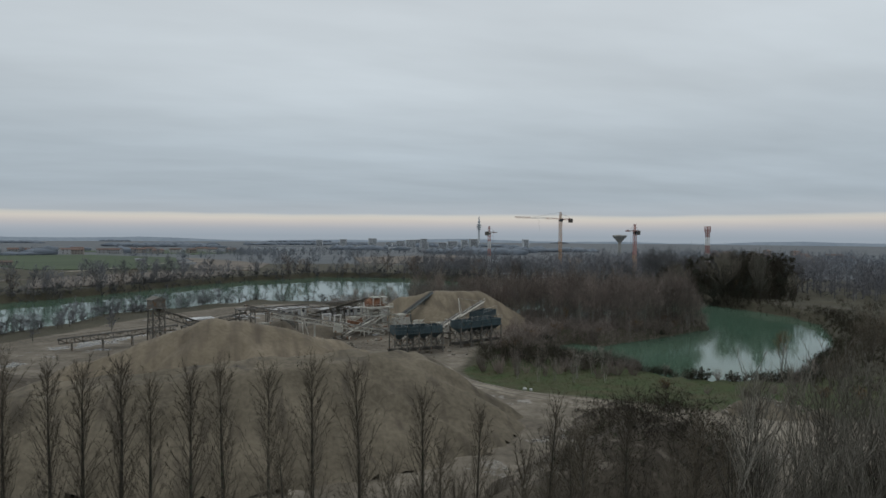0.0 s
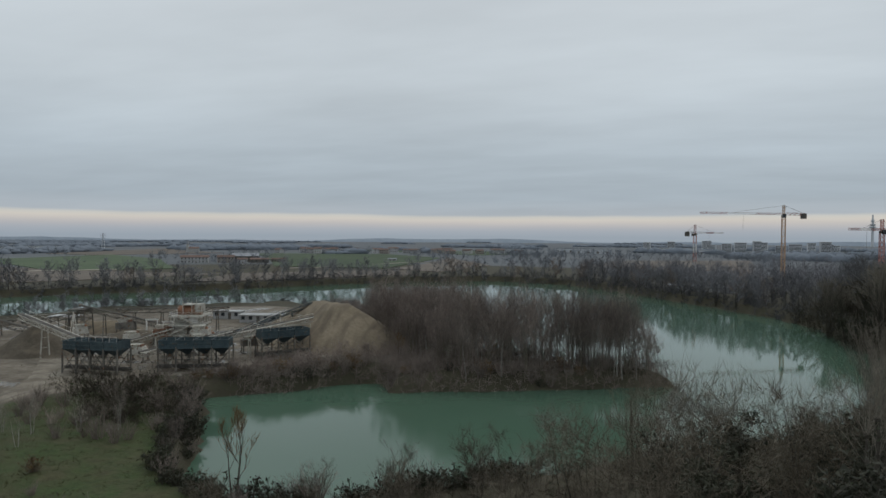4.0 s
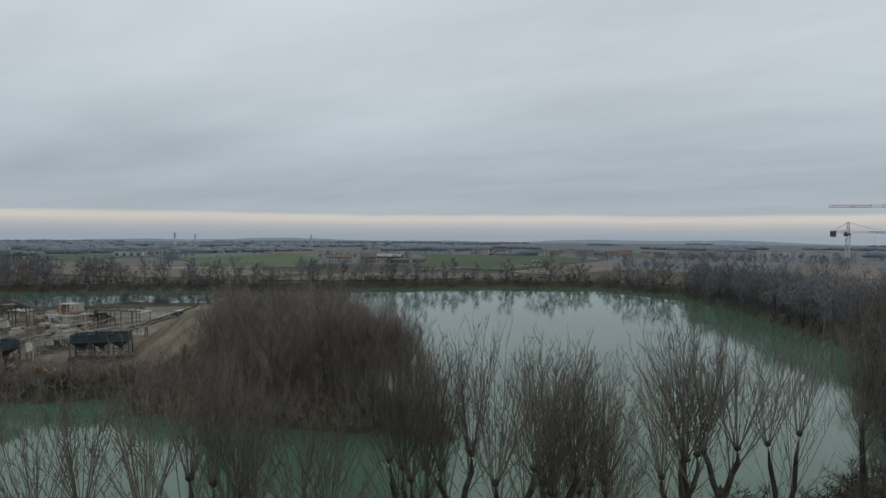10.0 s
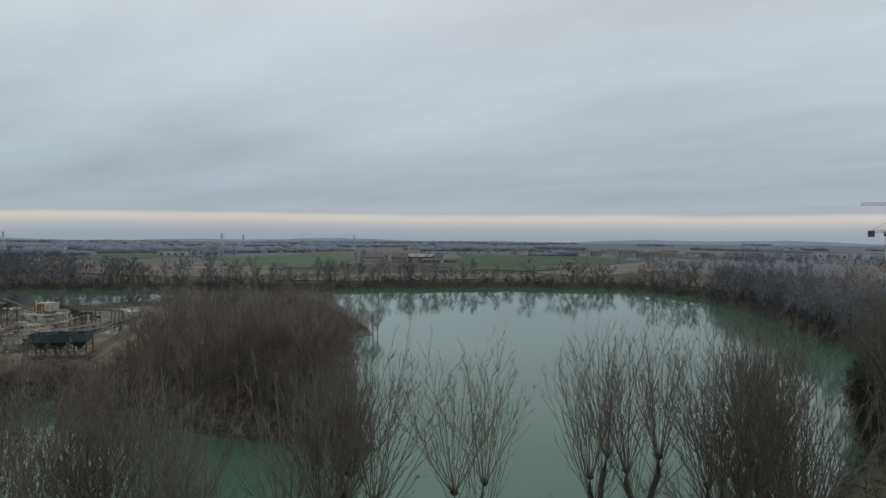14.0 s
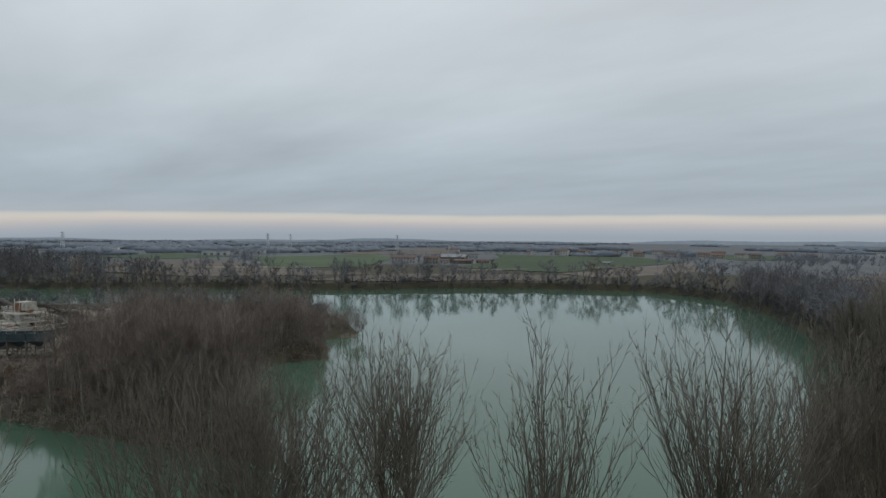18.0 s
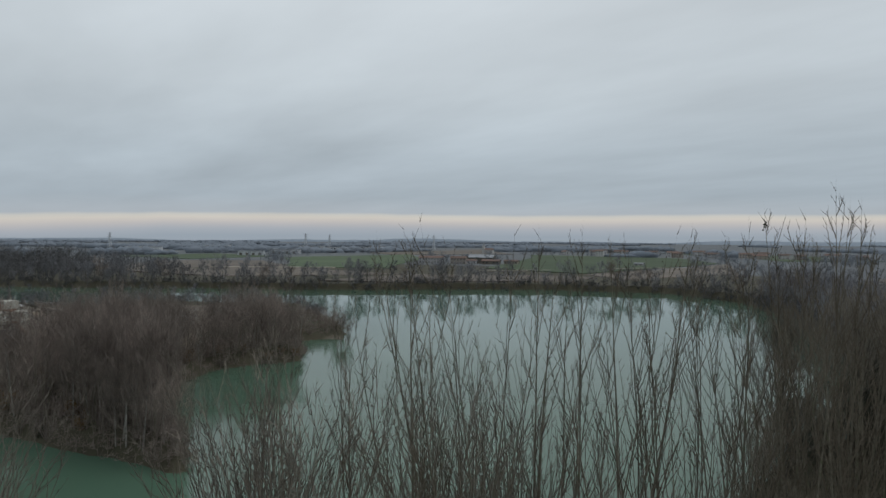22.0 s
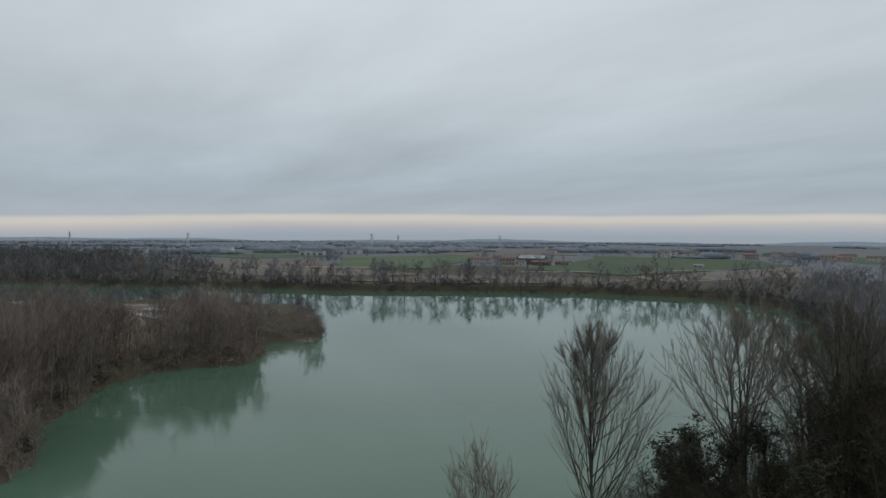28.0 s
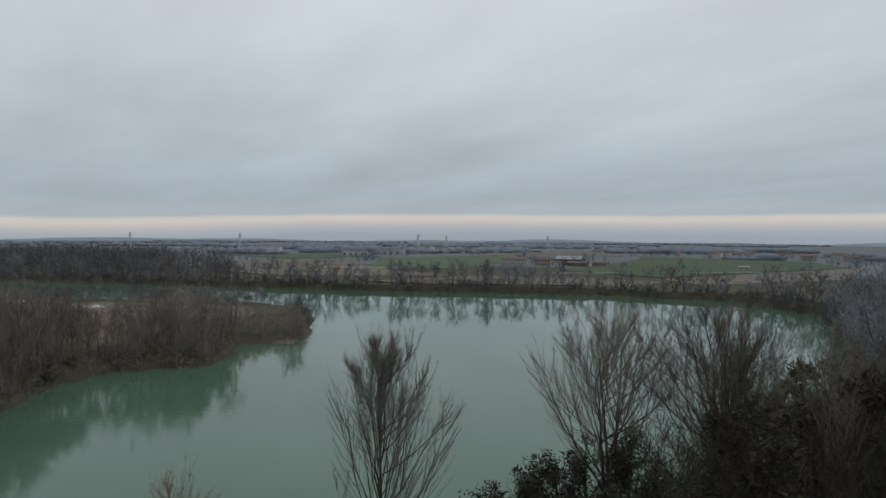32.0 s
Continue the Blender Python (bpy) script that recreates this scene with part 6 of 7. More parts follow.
def screen_tower(x, y, turn, top):
    """The washing and screening tower: three open decks, a rusty drum and machines."""
    g = height_at(x, y)
    t = thing("screening_tower", "rusty screening tower with a washing drum and open decks", "gravel plant", at=pose(x, y, g, 0, 0, turn))
    H = top - g
    w, d = 6.4, 5.0
    for a in (-w / 2, 0, w / 2):
        for b in (-d / 2, d / 2):
            part("column", Solid().bar((a, b, -0.3), (a, b, H * 0.74), 0.3), "steel_pale", t)
    for k, z in enumerate((H * 0.28, H * 0.52, H * 0.74)):
        s = Solid()
        s.box((-w / 2 - 0.9, -d / 2 - 0.9, z), (w / 2 + 0.9, d / 2 + 0.9, z + 0.16))
        for b in (-d / 2 - 0.9, d / 2 + 0.9):
            s.bar((-w / 2 - 0.9, b, z), (w / 2 + 0.9, b, z), 0.34)
        part("deck", s, "steel_pale", t)
        s = Solid()
        for zz in (0.55, 1.05):
            for b in (-d / 2 - 0.85, d / 2 + 0.85):
                s.bar((-w / 2 - 0.85, b, z + zz), (w / 2 + 0.85, b, z + zz), 0.07)
            for a in (-w / 2 - 0.85, w / 2 + 0.85):
                s.bar((a, -d / 2 - 0.85, z + zz), (a, d / 2 + 0.85, z + zz), 0.07)
        for i in range(7):
            for b in (-d / 2 - 0.85, d / 2 + 0.85):
                a = -w / 2 - 0.85 + (w + 1.7) * i / 6
                s.bar((a, b, z), (a, b, z + 1.05), 0.06)
        part("railing", s, "steel_pale", t)
    for b in (-d / 2, d / 2):
        s = Solid()
        for z0, z1 in ((0, 0.28), (0.28, 0.52), (0.52, 0.74)):
            s.bar((-w / 2, b, H * z0), (0, b, H * z1), 0.13)
            s.bar((w / 2, b, H * z0), (0, b, H * z1), 0.13)
        part("cross_brace", s, "steel_pale", t)
    z = H * 0.74 + 1.25
    s = Solid()
    n = 18
    prof = [(-2.9, 0.9), (-2.8, 1.2), (-1.6, 1.25), (-1.5, 1.38), (-1.2, 1.38), (-1.1, 1.25), (1.1, 1.25), (1.2, 1.38), (1.5, 1.38), (1.6, 1.25), (2.8, 1.2), (2.9, 0.9)]
    vs = [(u, r * math.cos(6.2832 * i / n), z + r * math.sin(6.2832 * i / n)) for u, r in prof for i in range(n)]
    fs = [(k * n + i, k * n + (i + 1) % n, (k + 1) * n + (i + 1) % n, (k + 1) * n + i) for k in range(len(prof) - 1) for i in range(n)]
    s.add(vs, fs + [tuple(range(n)), tuple(range((len(prof) - 1) * n, len(prof) * n))])
    part("washing_drum", s, "rust", t, "rust-red rotating drum")
    part("drum_cover", Solid().box((1.6, -1.5, z - 0.2), (3.2, 1.5, z + 1.7)), "steel_pale", t)
    part("motor", Solid().box((-2.6, 1.4, H * 0.74 + 0.16), (-1.2, 2.4, H * 0.74 + 1.2)), "white", t)
    s = Solid()
    s.add([(-3.0, -1.6, H * 0.60), (1.6, -1.6, H * 0.64), (1.6, 1.6, H * 0.64), (-3.0, 1.6, H * 0.60), (-3.0, -1.6, H * 0.70), (1.6, -1.6, H * 0.73), (1.6, 1.6, H * 0.73), (-3.0, 1.6, H * 0.70)],
          [(3, 2, 1, 0), (4, 5, 6, 7), (0, 1, 5, 4), (1, 2, 6, 5), (2, 3, 7, 6), (3, 0, 4, 7)])
    part("vibrating_screen", s, "steel_pale", t, "pale dusty vibrating screen")
    part("crusher", Solid().lathe([(1.3, H * 0.30), (1.5, H * 0.34), (1.1, H * 0.40), (1.6, H * 0.46), (1.5, H * 0.50)], 12, (-1.2, 0, 0)), "steel_pale", t)
    part("control_box", Solid().box((1.2, -2.0, H * 0.28 + 0.16), (2.8, -0.4, H * 0.28 + 2.2)), "white", t)
    for sx, (z0, z1) in ((1, (0, 0.28)), (-1, (0.28, 0.52)), (1, (0.52, 0.74))):
        s = Solid()
        for e in (0, 0.8):
            s.bar((sx * 3.8, -d / 2 - 1.1 - e, H * z0), (-sx * 1.2, -d / 2 - 1.1 - e, H * z1 + 0.1), 0.1, 0.24)
        for i in range(9):
            f = (i + 0.5) / 9
            s.box((sx * 3.8 - sx * 5.0 * f - 0.14, -d / 2 - 1.9, H * z0 + (H * (z1 - z0)) * f), (sx * 3.8 - sx * 5.0 * f + 0.14, -d / 2 - 1.1, H * z0 + (H * (z1 - z0)) * f + 0.04))
        part("stair", s, "steel_pale", t)
    s = Solid()
    s.bar((2.2, 0.6, H * 0.5), (5.6, 1.6, 2.0), 0.7)
    part("chute", s, "rust", t)
    for a, b, z0, z1, m in ((-2.9, -2.52, 0.30, 0.50, "steel_pale"), (0.6, -2.52, 0.54, 0.72, "white"), (-3.22, -1.0, 0.54, 0.74, "steel_pale")):
        part("cladding", Solid().box((a, b - 0.06, H * z0), (a + 2.2, b + 0.06, H * z1)), m, t)
    part("gantry_top", Solid().box((-1.4, -1.6, H + 0.2), (1.0, 1.6, H + 0.4)), "steel_pale", t)
    for a in (-1.3, 0.9):
        for b in (-1.5, 1.5):
            part("gantry_post", Solid().bar((a, b, H * 0.74), (a, b, H + 1.2), 0.14), "steel_pale", t)
    return t


def trestle(x, y, turn, w, d, h, label, mat="steel_dark", bays=3):
    g = height_at(x, y)
    t = thing("steel_trestle", label, "trestle", "trestles of the gravel plant", at=pose(x, y, g, 0, 0, turn))
    for a in (-w / 2, w / 2):
        for b in (-d / 2, d / 2):
            part("post", Solid().bar((a * 1.15, b * 1.15, -0.3), (a, b, h), 0.24), mat, t)
    for i in range(bays):
        z0, z1 = h * i / bays, h * (i + 1) / bays
        for b in (-d / 2, d / 2):
            part("brace", Solid().bar((-w / 2, b, z0), (w / 2, b, z1), 0.12), mat, t)
            part("brace", Solid().bar((w / 2, b, z0), (-w / 2, b, z1), 0.12), mat, t)
            part("girt", Solid().bar((-w / 2, b, z1), (w / 2, b, z1), 0.16), mat, t)
        for a in (-w / 2, w / 2):
            part("brace", Solid().bar((a, -d / 2, z0), (a, d / 2, z1), 0.12), mat, t)
            part("girt", Solid().bar((a, -d / 2, z1), (a, d / 2, z1), 0.16), mat, t)
    part("platform", Solid().box((-w / 2 - 0.4, -d / 2 - 0.4, h), (w / 2 + 0.4, d / 2 + 0.4, h + 0.2)), mat, t)
    return t


hopper_row(34.6, -118.2, 46.6, -117.2, 9.9, 4, "blue-grey steel gravel hoppers on braced legs")
hopper_row(52.6, -113.0, 65.4, -108.0, 9.9, 4, "blue-grey steel gravel hoppers beside the conveyor")
hopper_row(65.4, -95.2, 72.8, -86.6, 9.7, 3, "blue-grey steel gravel hoppers before the sand heap")
screen_tower(37.5, -81.5, 14, 13.2)
conveyor((21.4, -61.5, 6.6), (36.2, -79.6, 13.0), "dark belt conveyor rising to the washing drum", "steel_dark", (0.35, 0.7))
conveyor((34.0, -110.5, 8.2), (8.0, -103.2, 12.4), "pale lattice stacker conveyor over a gravel cone", "steel_pale", (0.62,), 1.2, 1.0)
conveyor((44.0, -75.0, 5.4), (60.5, -60.5, 12.6), "blue-grey belt conveyor feeding the sand heap", "bin", (0.4, 0.75), 1.2, 0.8)
conveyor((45.0, -109.0, 6.4), (58.0, -95.0, 9.6), "pale lattice conveyor over the hoppers", "steel_pale", (0.3, 0.8), 1.2, 1.0)
conveyor((57.0, -96.0, 8.8), (70.4, -80.8, 11.4), "pale lattice conveyor reaching over the last hoppers", "steel_pale", (0.25, 0.6), 1.2, 1.0)
conveyor((22.0, -72.0, 6.6), (2.0, -79.3, 11.8), "dark belt conveyor rising to a steel trestle", "steel_dark", (0.35, 0.7))
conveyor((4.0, -68.0, 9.6), (34.5, -60.0, 10.4), "long level dark belt conveyor", "steel_dark", (0.15, 0.4, 0.65, 0.9))
conveyor((0.0, -88.5, 5.6), (-17.5, -101.5, 13.6), "dark belt conveyor rising to a loading tower", "steel_dark", (0.5,), 1.5, 1.3)
conveyor((-14.0, -82.0, 7.0), (2.0, -79.0, 9.8), "dark belt conveyor at the end of the plant", "steel_dark", (0.3, 0.75))
conveyor((-40.0, -92.0, 6.2), (-15.0, -84.0, 7.6), "long low dark belt conveyor along the shore", "steel_dark", (0.1, 0.35, 0.6, 0.85))
conveyor((27.0, -92.0, 5.0), (36.0, -86.0, 8.0), "short pale conveyor under the screening tower", "steel_pale", (0.6,), 1.0, 0.8)
conveyor((41.0, -97.0, 4.6), (50.0, -104.0, 7.0), "short dark conveyor between the hoppers", "steel_dark", (0.6,), 1.0, 0.7)
trestle(2.0, -79.3, 15, 4.0, 4.0, 7.4, "tall dark steel trestle under a conveyor head")
trestle(-17.8, -102.2, 30, 2.6, 2.6, 10.6, "dark steel loading tower", bays=4)
trestle(22.0, -66.0, 20, 3.0, 3.0, 5.0, "short dark steel trestle under a belt", bays=2)
trestle(28.5, -70.0, 40, 3.4, 2.4, 6.0, "dark steel trestle with machine deck", bays=2)
t = thing("loading_tower_bin", "dark steel bin on the loading tower", "bin", at=pose(-17.8, -102.2, height_at(-17.8, -102.2) + 10.8, 0, 0, 30))
part("bin_body", Solid().box((-1.5, -1.5, 0.0), (1.5, 1.5, 1.8)), "steel_dark", t)
part("bin_roof", Solid().add([(-1.8, -1.8, 1.8), (1.8, -1.8, 1.8), (1.8, 1.8, 1.8), (-1.8, 1.8, 1.8), (0, -1.8, 2.5), (0, 1.8, 2.5)], [(0, 1, 4), (2, 3, 5), (1, 2, 5, 4), (3, 0, 4, 5), (3, 2, 1, 0)]), "steel_dark", t)


def portal(x, y, turn, w, h):
    t = thing("portal_frame", "white steel portal frame", "frame", at=pose(x, y, height_at(x, y), 0, 0, turn))
    for a in (-w / 2, w / 2):
        part("post", Solid().bar((a, 0, -0.2), (a, 0, h), 0.28), "white", t)
    part("beam", Solid().bar((-w / 2 - 0.3, 0, h), (w / 2 + 0.3, 0, h), 0.3), "white", t)


def stay_mast(x, y, top, far, near, label):
    """A raking pole pair with steel stays that holds up a conveyor's head."""
    g = height_at(x, y)
    t = thing("stay_mast", label, "mast", "stay masts of the conveyors", at=pose(x, y, g))
    for k in (-0.9, 0.9):
        part("pole", Solid().bar((k, 0.4 * k, -0.2), (-1.6, 0.6, top - g), 0.2, n=6), "steel_pale", t)
    part("cross_bar", Solid().bar((-1.2, 0.1, (top - g) * 0.55), (0.0, 0.55, (top - g) * 0.55), 0.12), "steel_pale", t)
    for e in (far, near):
        part("stay", Solid().bar((-1.6, 0.6, top - g), (e[0] - x, e[1] - y, e[2] - g), 0.07), "steel_pale", t)


stay_mast(17.0, -96.2, 12.4, (9.5, -103.6, 12.0), (27.0, -108.5, 9.4), "pale mast with steel stays over the stacker")
stay_mast(64.2, -82.5, 12.6, (70.0, -81.4, 11.5), (59.0, -93.7, 9.4), "pale mast with steel stays over the hopper conveyor")


def plant_machine(x, y, turn, w, d, h, label, mat):
    """A dusty machine on a skid: housing, feed box, motor, guard rail and feet."""
    t = thing("crusher_unit", label, "machine", "machines under the conveyors", at=pose(x, y, height_at(x, y), 0, 0, turn))
    for a in (-w / 2 + 0.2, w / 2 - 0.2):
        part("skid", Solid().box((a - 0.15, -d / 2 - 0.4, -0.1), (a + 0.15, d / 2 + 0.4, 0.35)), "steel_dark", t)
        for b in (-d / 2 + 0.2, d / 2 - 0.2):
            part("leg", Solid().bar((a, b, 0.3), (a, b, h * 0.45), 0.2), "steel_dark", t)
    z0, z1 = h * 0.45, h * 0.8
    part("housing", Solid().add([(-w / 2, -d / 2, z0), (w / 2, -d / 2, z0), (w / 2, d / 2, z0), (-w / 2, d / 2, z0), (-w / 2, -d / 2, z1), (w / 2 - 0.5, -d / 2, z1 + 0.3), (w / 2 - 0.5, d / 2, z1 + 0.3), (-w / 2, d / 2, z1)],
                                [(3, 2, 1, 0), (4, 5, 6, 7), (0, 1, 5, 4), (1, 2, 6, 5), (2, 3, 7, 6), (3, 0, 4, 7)]), mat, t)
    part("feed_box", Solid().add([(-w * 0.3, -d * 0.3, z1), (w * 0.1, -d * 0.3, z1), (w * 0.1, d * 0.3, z1), (-w * 0.3, d * 0.3, z1), (-w * 0.42, -d * 0.45, h), (w * 0.22, -d * 0.45, h), (w * 0.22, d * 0.45, h), (-w * 0.42, d * 0.45, h)],
                                 [(3, 2, 1, 0), (0, 1, 5, 4), (1, 2, 6, 5), (2, 3, 7, 6), (3, 0, 4, 7)]), "steel_pale", t)
    part("motor", Solid().bar((w * 0.3, -d * 0.35, z1 + 0.5), (w * 0.3, d * 0.05, z1 + 0.5), 0.6, n=8), "rust", t)
    part("flywheel", Solid().bar((w * 0.1, d / 2, (z0 + z1) / 2), (w * 0.1, d / 2 + 0.25, (z0 + z1) / 2), 1.1, n=12), "steel_dark", t)
    part("guard_rail", Solid().bar((-w / 2, -d / 2, z1 + 1.0), (w / 2, -d / 2, z1 + 1.2), 0.07), "steel_pale", t)


for x, y, tn, w, d, h, m in [(44.0, -86.5, 20, 4.6, 3.0, 5.6, "steel_pale"), (47.5, -92.0, 60, 3.6, 2.6, 4.4, "steel_pale"), (31.5, -84.0, 10, 4.0, 3.0, 5.0, "rust"), (26.0, -88.5, 75, 3.4, 2.4, 3.8, "steel_pale"), (52.0, -99.0, 40, 4.2, 2.6, 4.6, "steel_pale"), (14.0, -76.5, 15, 4.4, 2.8, 4.8, "steel_dark"), (7.0, -84.5, 50, 3.6, 2.6, 4.2, "steel_pale"), (58.0, -88.0, 45, 3.6, 2.4, 4.0, "steel_dark"), (40.5, -104.0, 10, 3.8, 2.4, 3.8, "steel_pale")]:
    plant_machine(x, y, tn, w, d, h, "dusty crushing and screening machine on steel legs", m)
portal(24.0, -78.8, 30, 2.6, 5.4)
portal(27.5, -77.0, 30, 2.2, 4.8)


def canopy(x, y, turn, w, d, h):
    t = thing("open_canopy", "open shelter with a pale sheet roof on posts", "shelter", at=pose(x, y, height_at(x, y), 0, 0, turn))
    for a in (-w / 2, w / 2):
        for b in (-d / 2, d / 2):
            part("post", Solid().bar((a, b, -0.2), (a, b, h), 0.2), "steel_dark", t)
    part("roof", Solid().box((-w / 2 - 0.5, -d / 2 - 0.5, h), (w / 2 + 0.5, d / 2 + 0.5, h + 0.25)), "roof_grey", t)


canopy(-10.0, -72.0, 15, 6.5, 4.0, 4.2)
canopy(14.0, -50.0, 10, 8.0, 4.0, 3.6)


def low_building(x, y, turn, w, d, h, label):
    t = thing("site_office", label, "building", "site buildings", at=pose(x, y, height_at(x, y), 0, 0, turn))
    part("wall", Solid().box((-w / 2, -d / 2, -0.3), (w / 2, d / 2, h)), "far_white", t)
    part("roof", Solid().box((-w / 2 - 0.4, -d / 2 - 0.4, h), (w / 2 + 0.4, d / 2 + 0.4, h + 0.25)), "roof_grey", t)
    n = max(2, int(w / 2.2))
    for i in range(n):
        cx = -w / 2 + w * (i + 0.5) / n
        if i % 4 == 2:
            part("door", Solid().box((cx - 0.5, -d / 2 - 0.06, 0), (cx + 0.5, -d / 2 + 0.06, 2.1)), "steel_dark", t)
        else:
            part("window", Solid().box((cx - 0.55, -d / 2 - 0.05, 1.0), (cx + 0.55, -d / 2 + 0.05, 2.1)), "glass", t)


low_building(35.0, -38.5, 11, 17, 5, 2.3, "long white flat-roofed site building")
low_building(18.0, -34.0, 8, 9, 4, 2.3, "white site cabin with small windows")


def loader(x, y, turn):
    """A yellow wheel loader."""
    t = thing("wheel_loader", "yellow wheel loader standing in the yard", "vehicle", at=pose(x, y, height_at(x, y) + 0.02, 0, 0, turn) @ Matrix.Scale(0.72, 4))
    for a in (-1.5, 1.4):
        for b in (-1.05, 1.05):
            wh = thing("wheel", "", "")
            for k in ("label", "category"):
                if k in wh:
                    del wh[k]
            wh.parent = t
            part("tyre", Solid().bar((a, b - 0.28, 0.75), (a, b + 0.28, 0.75), 1.5, n=16), "tyre", wh)
            part("rim", Solid().bar((a, b - 0.3, 0.75), (a, b + 0.3, 0.75), 0.75, n=12), "yellow", wh)
    s = Solid()
    s.add([(-3.0, -0.95, 0.9), (0.1, -0.95, 0.8), (0.1, 0.95, 0.8), (-3.0, 0.95, 0.9), (-2.8, -0.85, 1.95), (-0.6, -0.85, 2.1), (-0.6, 0.85, 2.1), (-2.8, 0.85, 1.95)],
          [(3, 2, 1, 0), (4, 5, 6, 7), (0, 1, 5, 4), (1, 2, 6, 5), (2, 3, 7, 6), (3, 0, 4, 7)])
    part("engine_body", s, "yellow", t)
    part("front_frame", Solid().box((0.1, -0.7, 0.7), (2.3, 0.7, 1.3)), "yellow", t)
    part("cab", Solid().add([(-0.7, -0.75, 1.6), (0.8, -0.75, 1.5), (0.8, 0.75, 1.5), (-0.7, 0.75, 1.6), (-0.55, -0.68, 3.05), (0.5, -0.68, 3.05), (0.5, 0.68, 3.05), (-0.55, 0.68, 3.05)],
                            [(3, 2, 1, 0), (4, 5, 6, 7), (0, 1, 5, 4), (1, 2, 6, 5), (2, 3, 7, 6), (3, 0, 4, 7)]), "glass", t)
    part("cab_roof", Solid().box((-0.75, -0.8, 3.05), (0.7, 0.8, 3.2)), "yellow", t)
    for b in (-0.55, 0.55):
        part("lift_arm", Solid().bar((1.0, b, 1.4), (3.3, b, 0.7), 0.2, 0.35), "yellow", t)
    part("bucket", Solid().add([(3.1, -1.4, 0.15), (4.3, -1.4, 0.1), (4.3, 1.4, 0.1), (3.1, 1.4, 0.15), (2.9, -1.4, 1.1), (3.3, -1.4, 1.3), (3.3, 1.4, 1.3), (2.9, 1.4, 1.1)],
                               [(3, 2, 1, 0), (4, 5, 6, 7), (0, 1, 5, 4), (2, 3, 7, 6), (3, 0, 4, 7)]), "yellow", t)


loader(34.3, -137.0, 70)


def boulder(x, y, r, seed, label, mat="rubble"):
    rr = np.random.RandomState(seed)
    bm = bmesh.new()
    bmesh.ops.create_icosphere(bm, subdivisions=2, radius=r)
    for v in bm.verts:
        v.co *= rr.uniform(0.8, 1.12)
        v.co.z *= 0.75
    me = bpy.data.meshes.new("boulder")
    bm.to_mesh(me)
    bm.free()
    me.materials.append(MAT[mat])
    ob = new("boulder", me)
    ob.matrix_basis = pose(x, y, height_at(x, y) + r * 0.4, 0, 0, seed * 40)
    tagged(ob, label, "stone", group="stones and blocks in the yard")


boulder(49.6, -156.6, 0.4, 1, "white stone block on the grass", "white")
boulder(50.5, -157.3, 0.34, 2, "white stone block on the grass", "white")
rng = np.random.RandomState(71)
for k in range(26):
    x, y = [(76, -180), (84, -184), (20, -93), (30, -100), (48, -118), (60, -112)][k % 6]
    boulder(x + rng.normal() * 4, y + rng.normal() * 3, rng.uniform(0.25, 0.6), 10 + k, "loose grey stone in the yard")
for k in range(14):
    x, y = rng.uniform(20, 50), rng.uniform(-98, -72)
    t = thing("scrap_pile", "rusty steel scrap and spare parts on the ground", "scrap", "scrap in the plant yard", at=pose(x, y, height_at(x, y), 0, 0, rng.uniform(0, 180)))
    for i in range(5):
        s = Solid()
        a, b = rng.uniform(-1.5, 1.5, 2)
        s.bar((a, b, 0.15 + 0.1 * i), (a + rng.uniform(-2, 2), b + rng.uniform(-1, 1), 0.2 + 0.12 * i), rng.uniform(0.1, 0.35))
        part("beam", s, ("rust", "steel_pale", "steel_dark")[i % 3], t)

# a mobile screening machine at the edge of the yard
t = thing("mobile_screener", "pale mobile screening machine with a folded belt", "machine", at=pose(-29, -182, height_at(-29, -182), 0, 0, 10))
part("chassis", Solid().box((-4, -1.2, 0.8), (4, 1.2, 1.5)), "steel_dark", t)
part("hopper", Solid().add([(-4, -1.5, 3.6), (-1, -1.5, 3.6), (-1, 1.5, 3.6), (-4, 1.5, 3.6), (-3.2, -0.7, 1.5), (-1.8, -0.7, 1.5), (-1.8, 0.7, 1.5), (-3.2, 0.7, 1.5)], [(0, 4, 5, 1), (1, 5, 6, 2), (2, 6, 7, 3), (3, 7, 4, 0), (4, 7, 6, 5)]), "steel_pale", t)
part("screen_box", Solid().add([(-1, -1.3, 2.0), (3.2, -1.3, 3.0), (3.2, 1.3, 3.0), (-1, 1.3, 2.0), (-1, -1.3, 3.6), (3.2, -1.3, 4.6), (3.2, 1.3, 4.6), (-1, 1.3, 3.6)], [(3, 2, 1, 0), (4, 5, 6, 7), (0, 1, 5, 4), (1, 2, 6, 5), (2, 3, 7, 6), (3, 0, 4, 7)]), "steel_pale", t)
for b in (-1.3, 1.3):
    part("crawler_track", Solid().box((-2.6, b - 0.25, 0), (2.6, b + 0.25, 0.9)), "tyre", t)
part("side_belt", Solid().bar((3.0, 0, 1.6), (9.5, 0, 4.6), 0.9, 0.3), "belt", t)


# ---- farmland, villages and the horizon ----
def field(name, label, mat, pts, lift=0.45):
    """A field as a thin sheet of soil and crop that lies on the ground."""
    vs, n = [], len(pts)
    for dz in (lift, -0.6):
        vs += [(x, y, height_at(x, y) + dz) for x, y in pts]
    fs = [tuple(range(n))] + [(i, n + i, n + (i + 1) % n, (i + 1) % n) for i in range(n)]
    tagged(new(name, mesh_of(name, vs, fs, [MAT[mat]])), label, "field", group="fields beyond the lake", kind="structure")


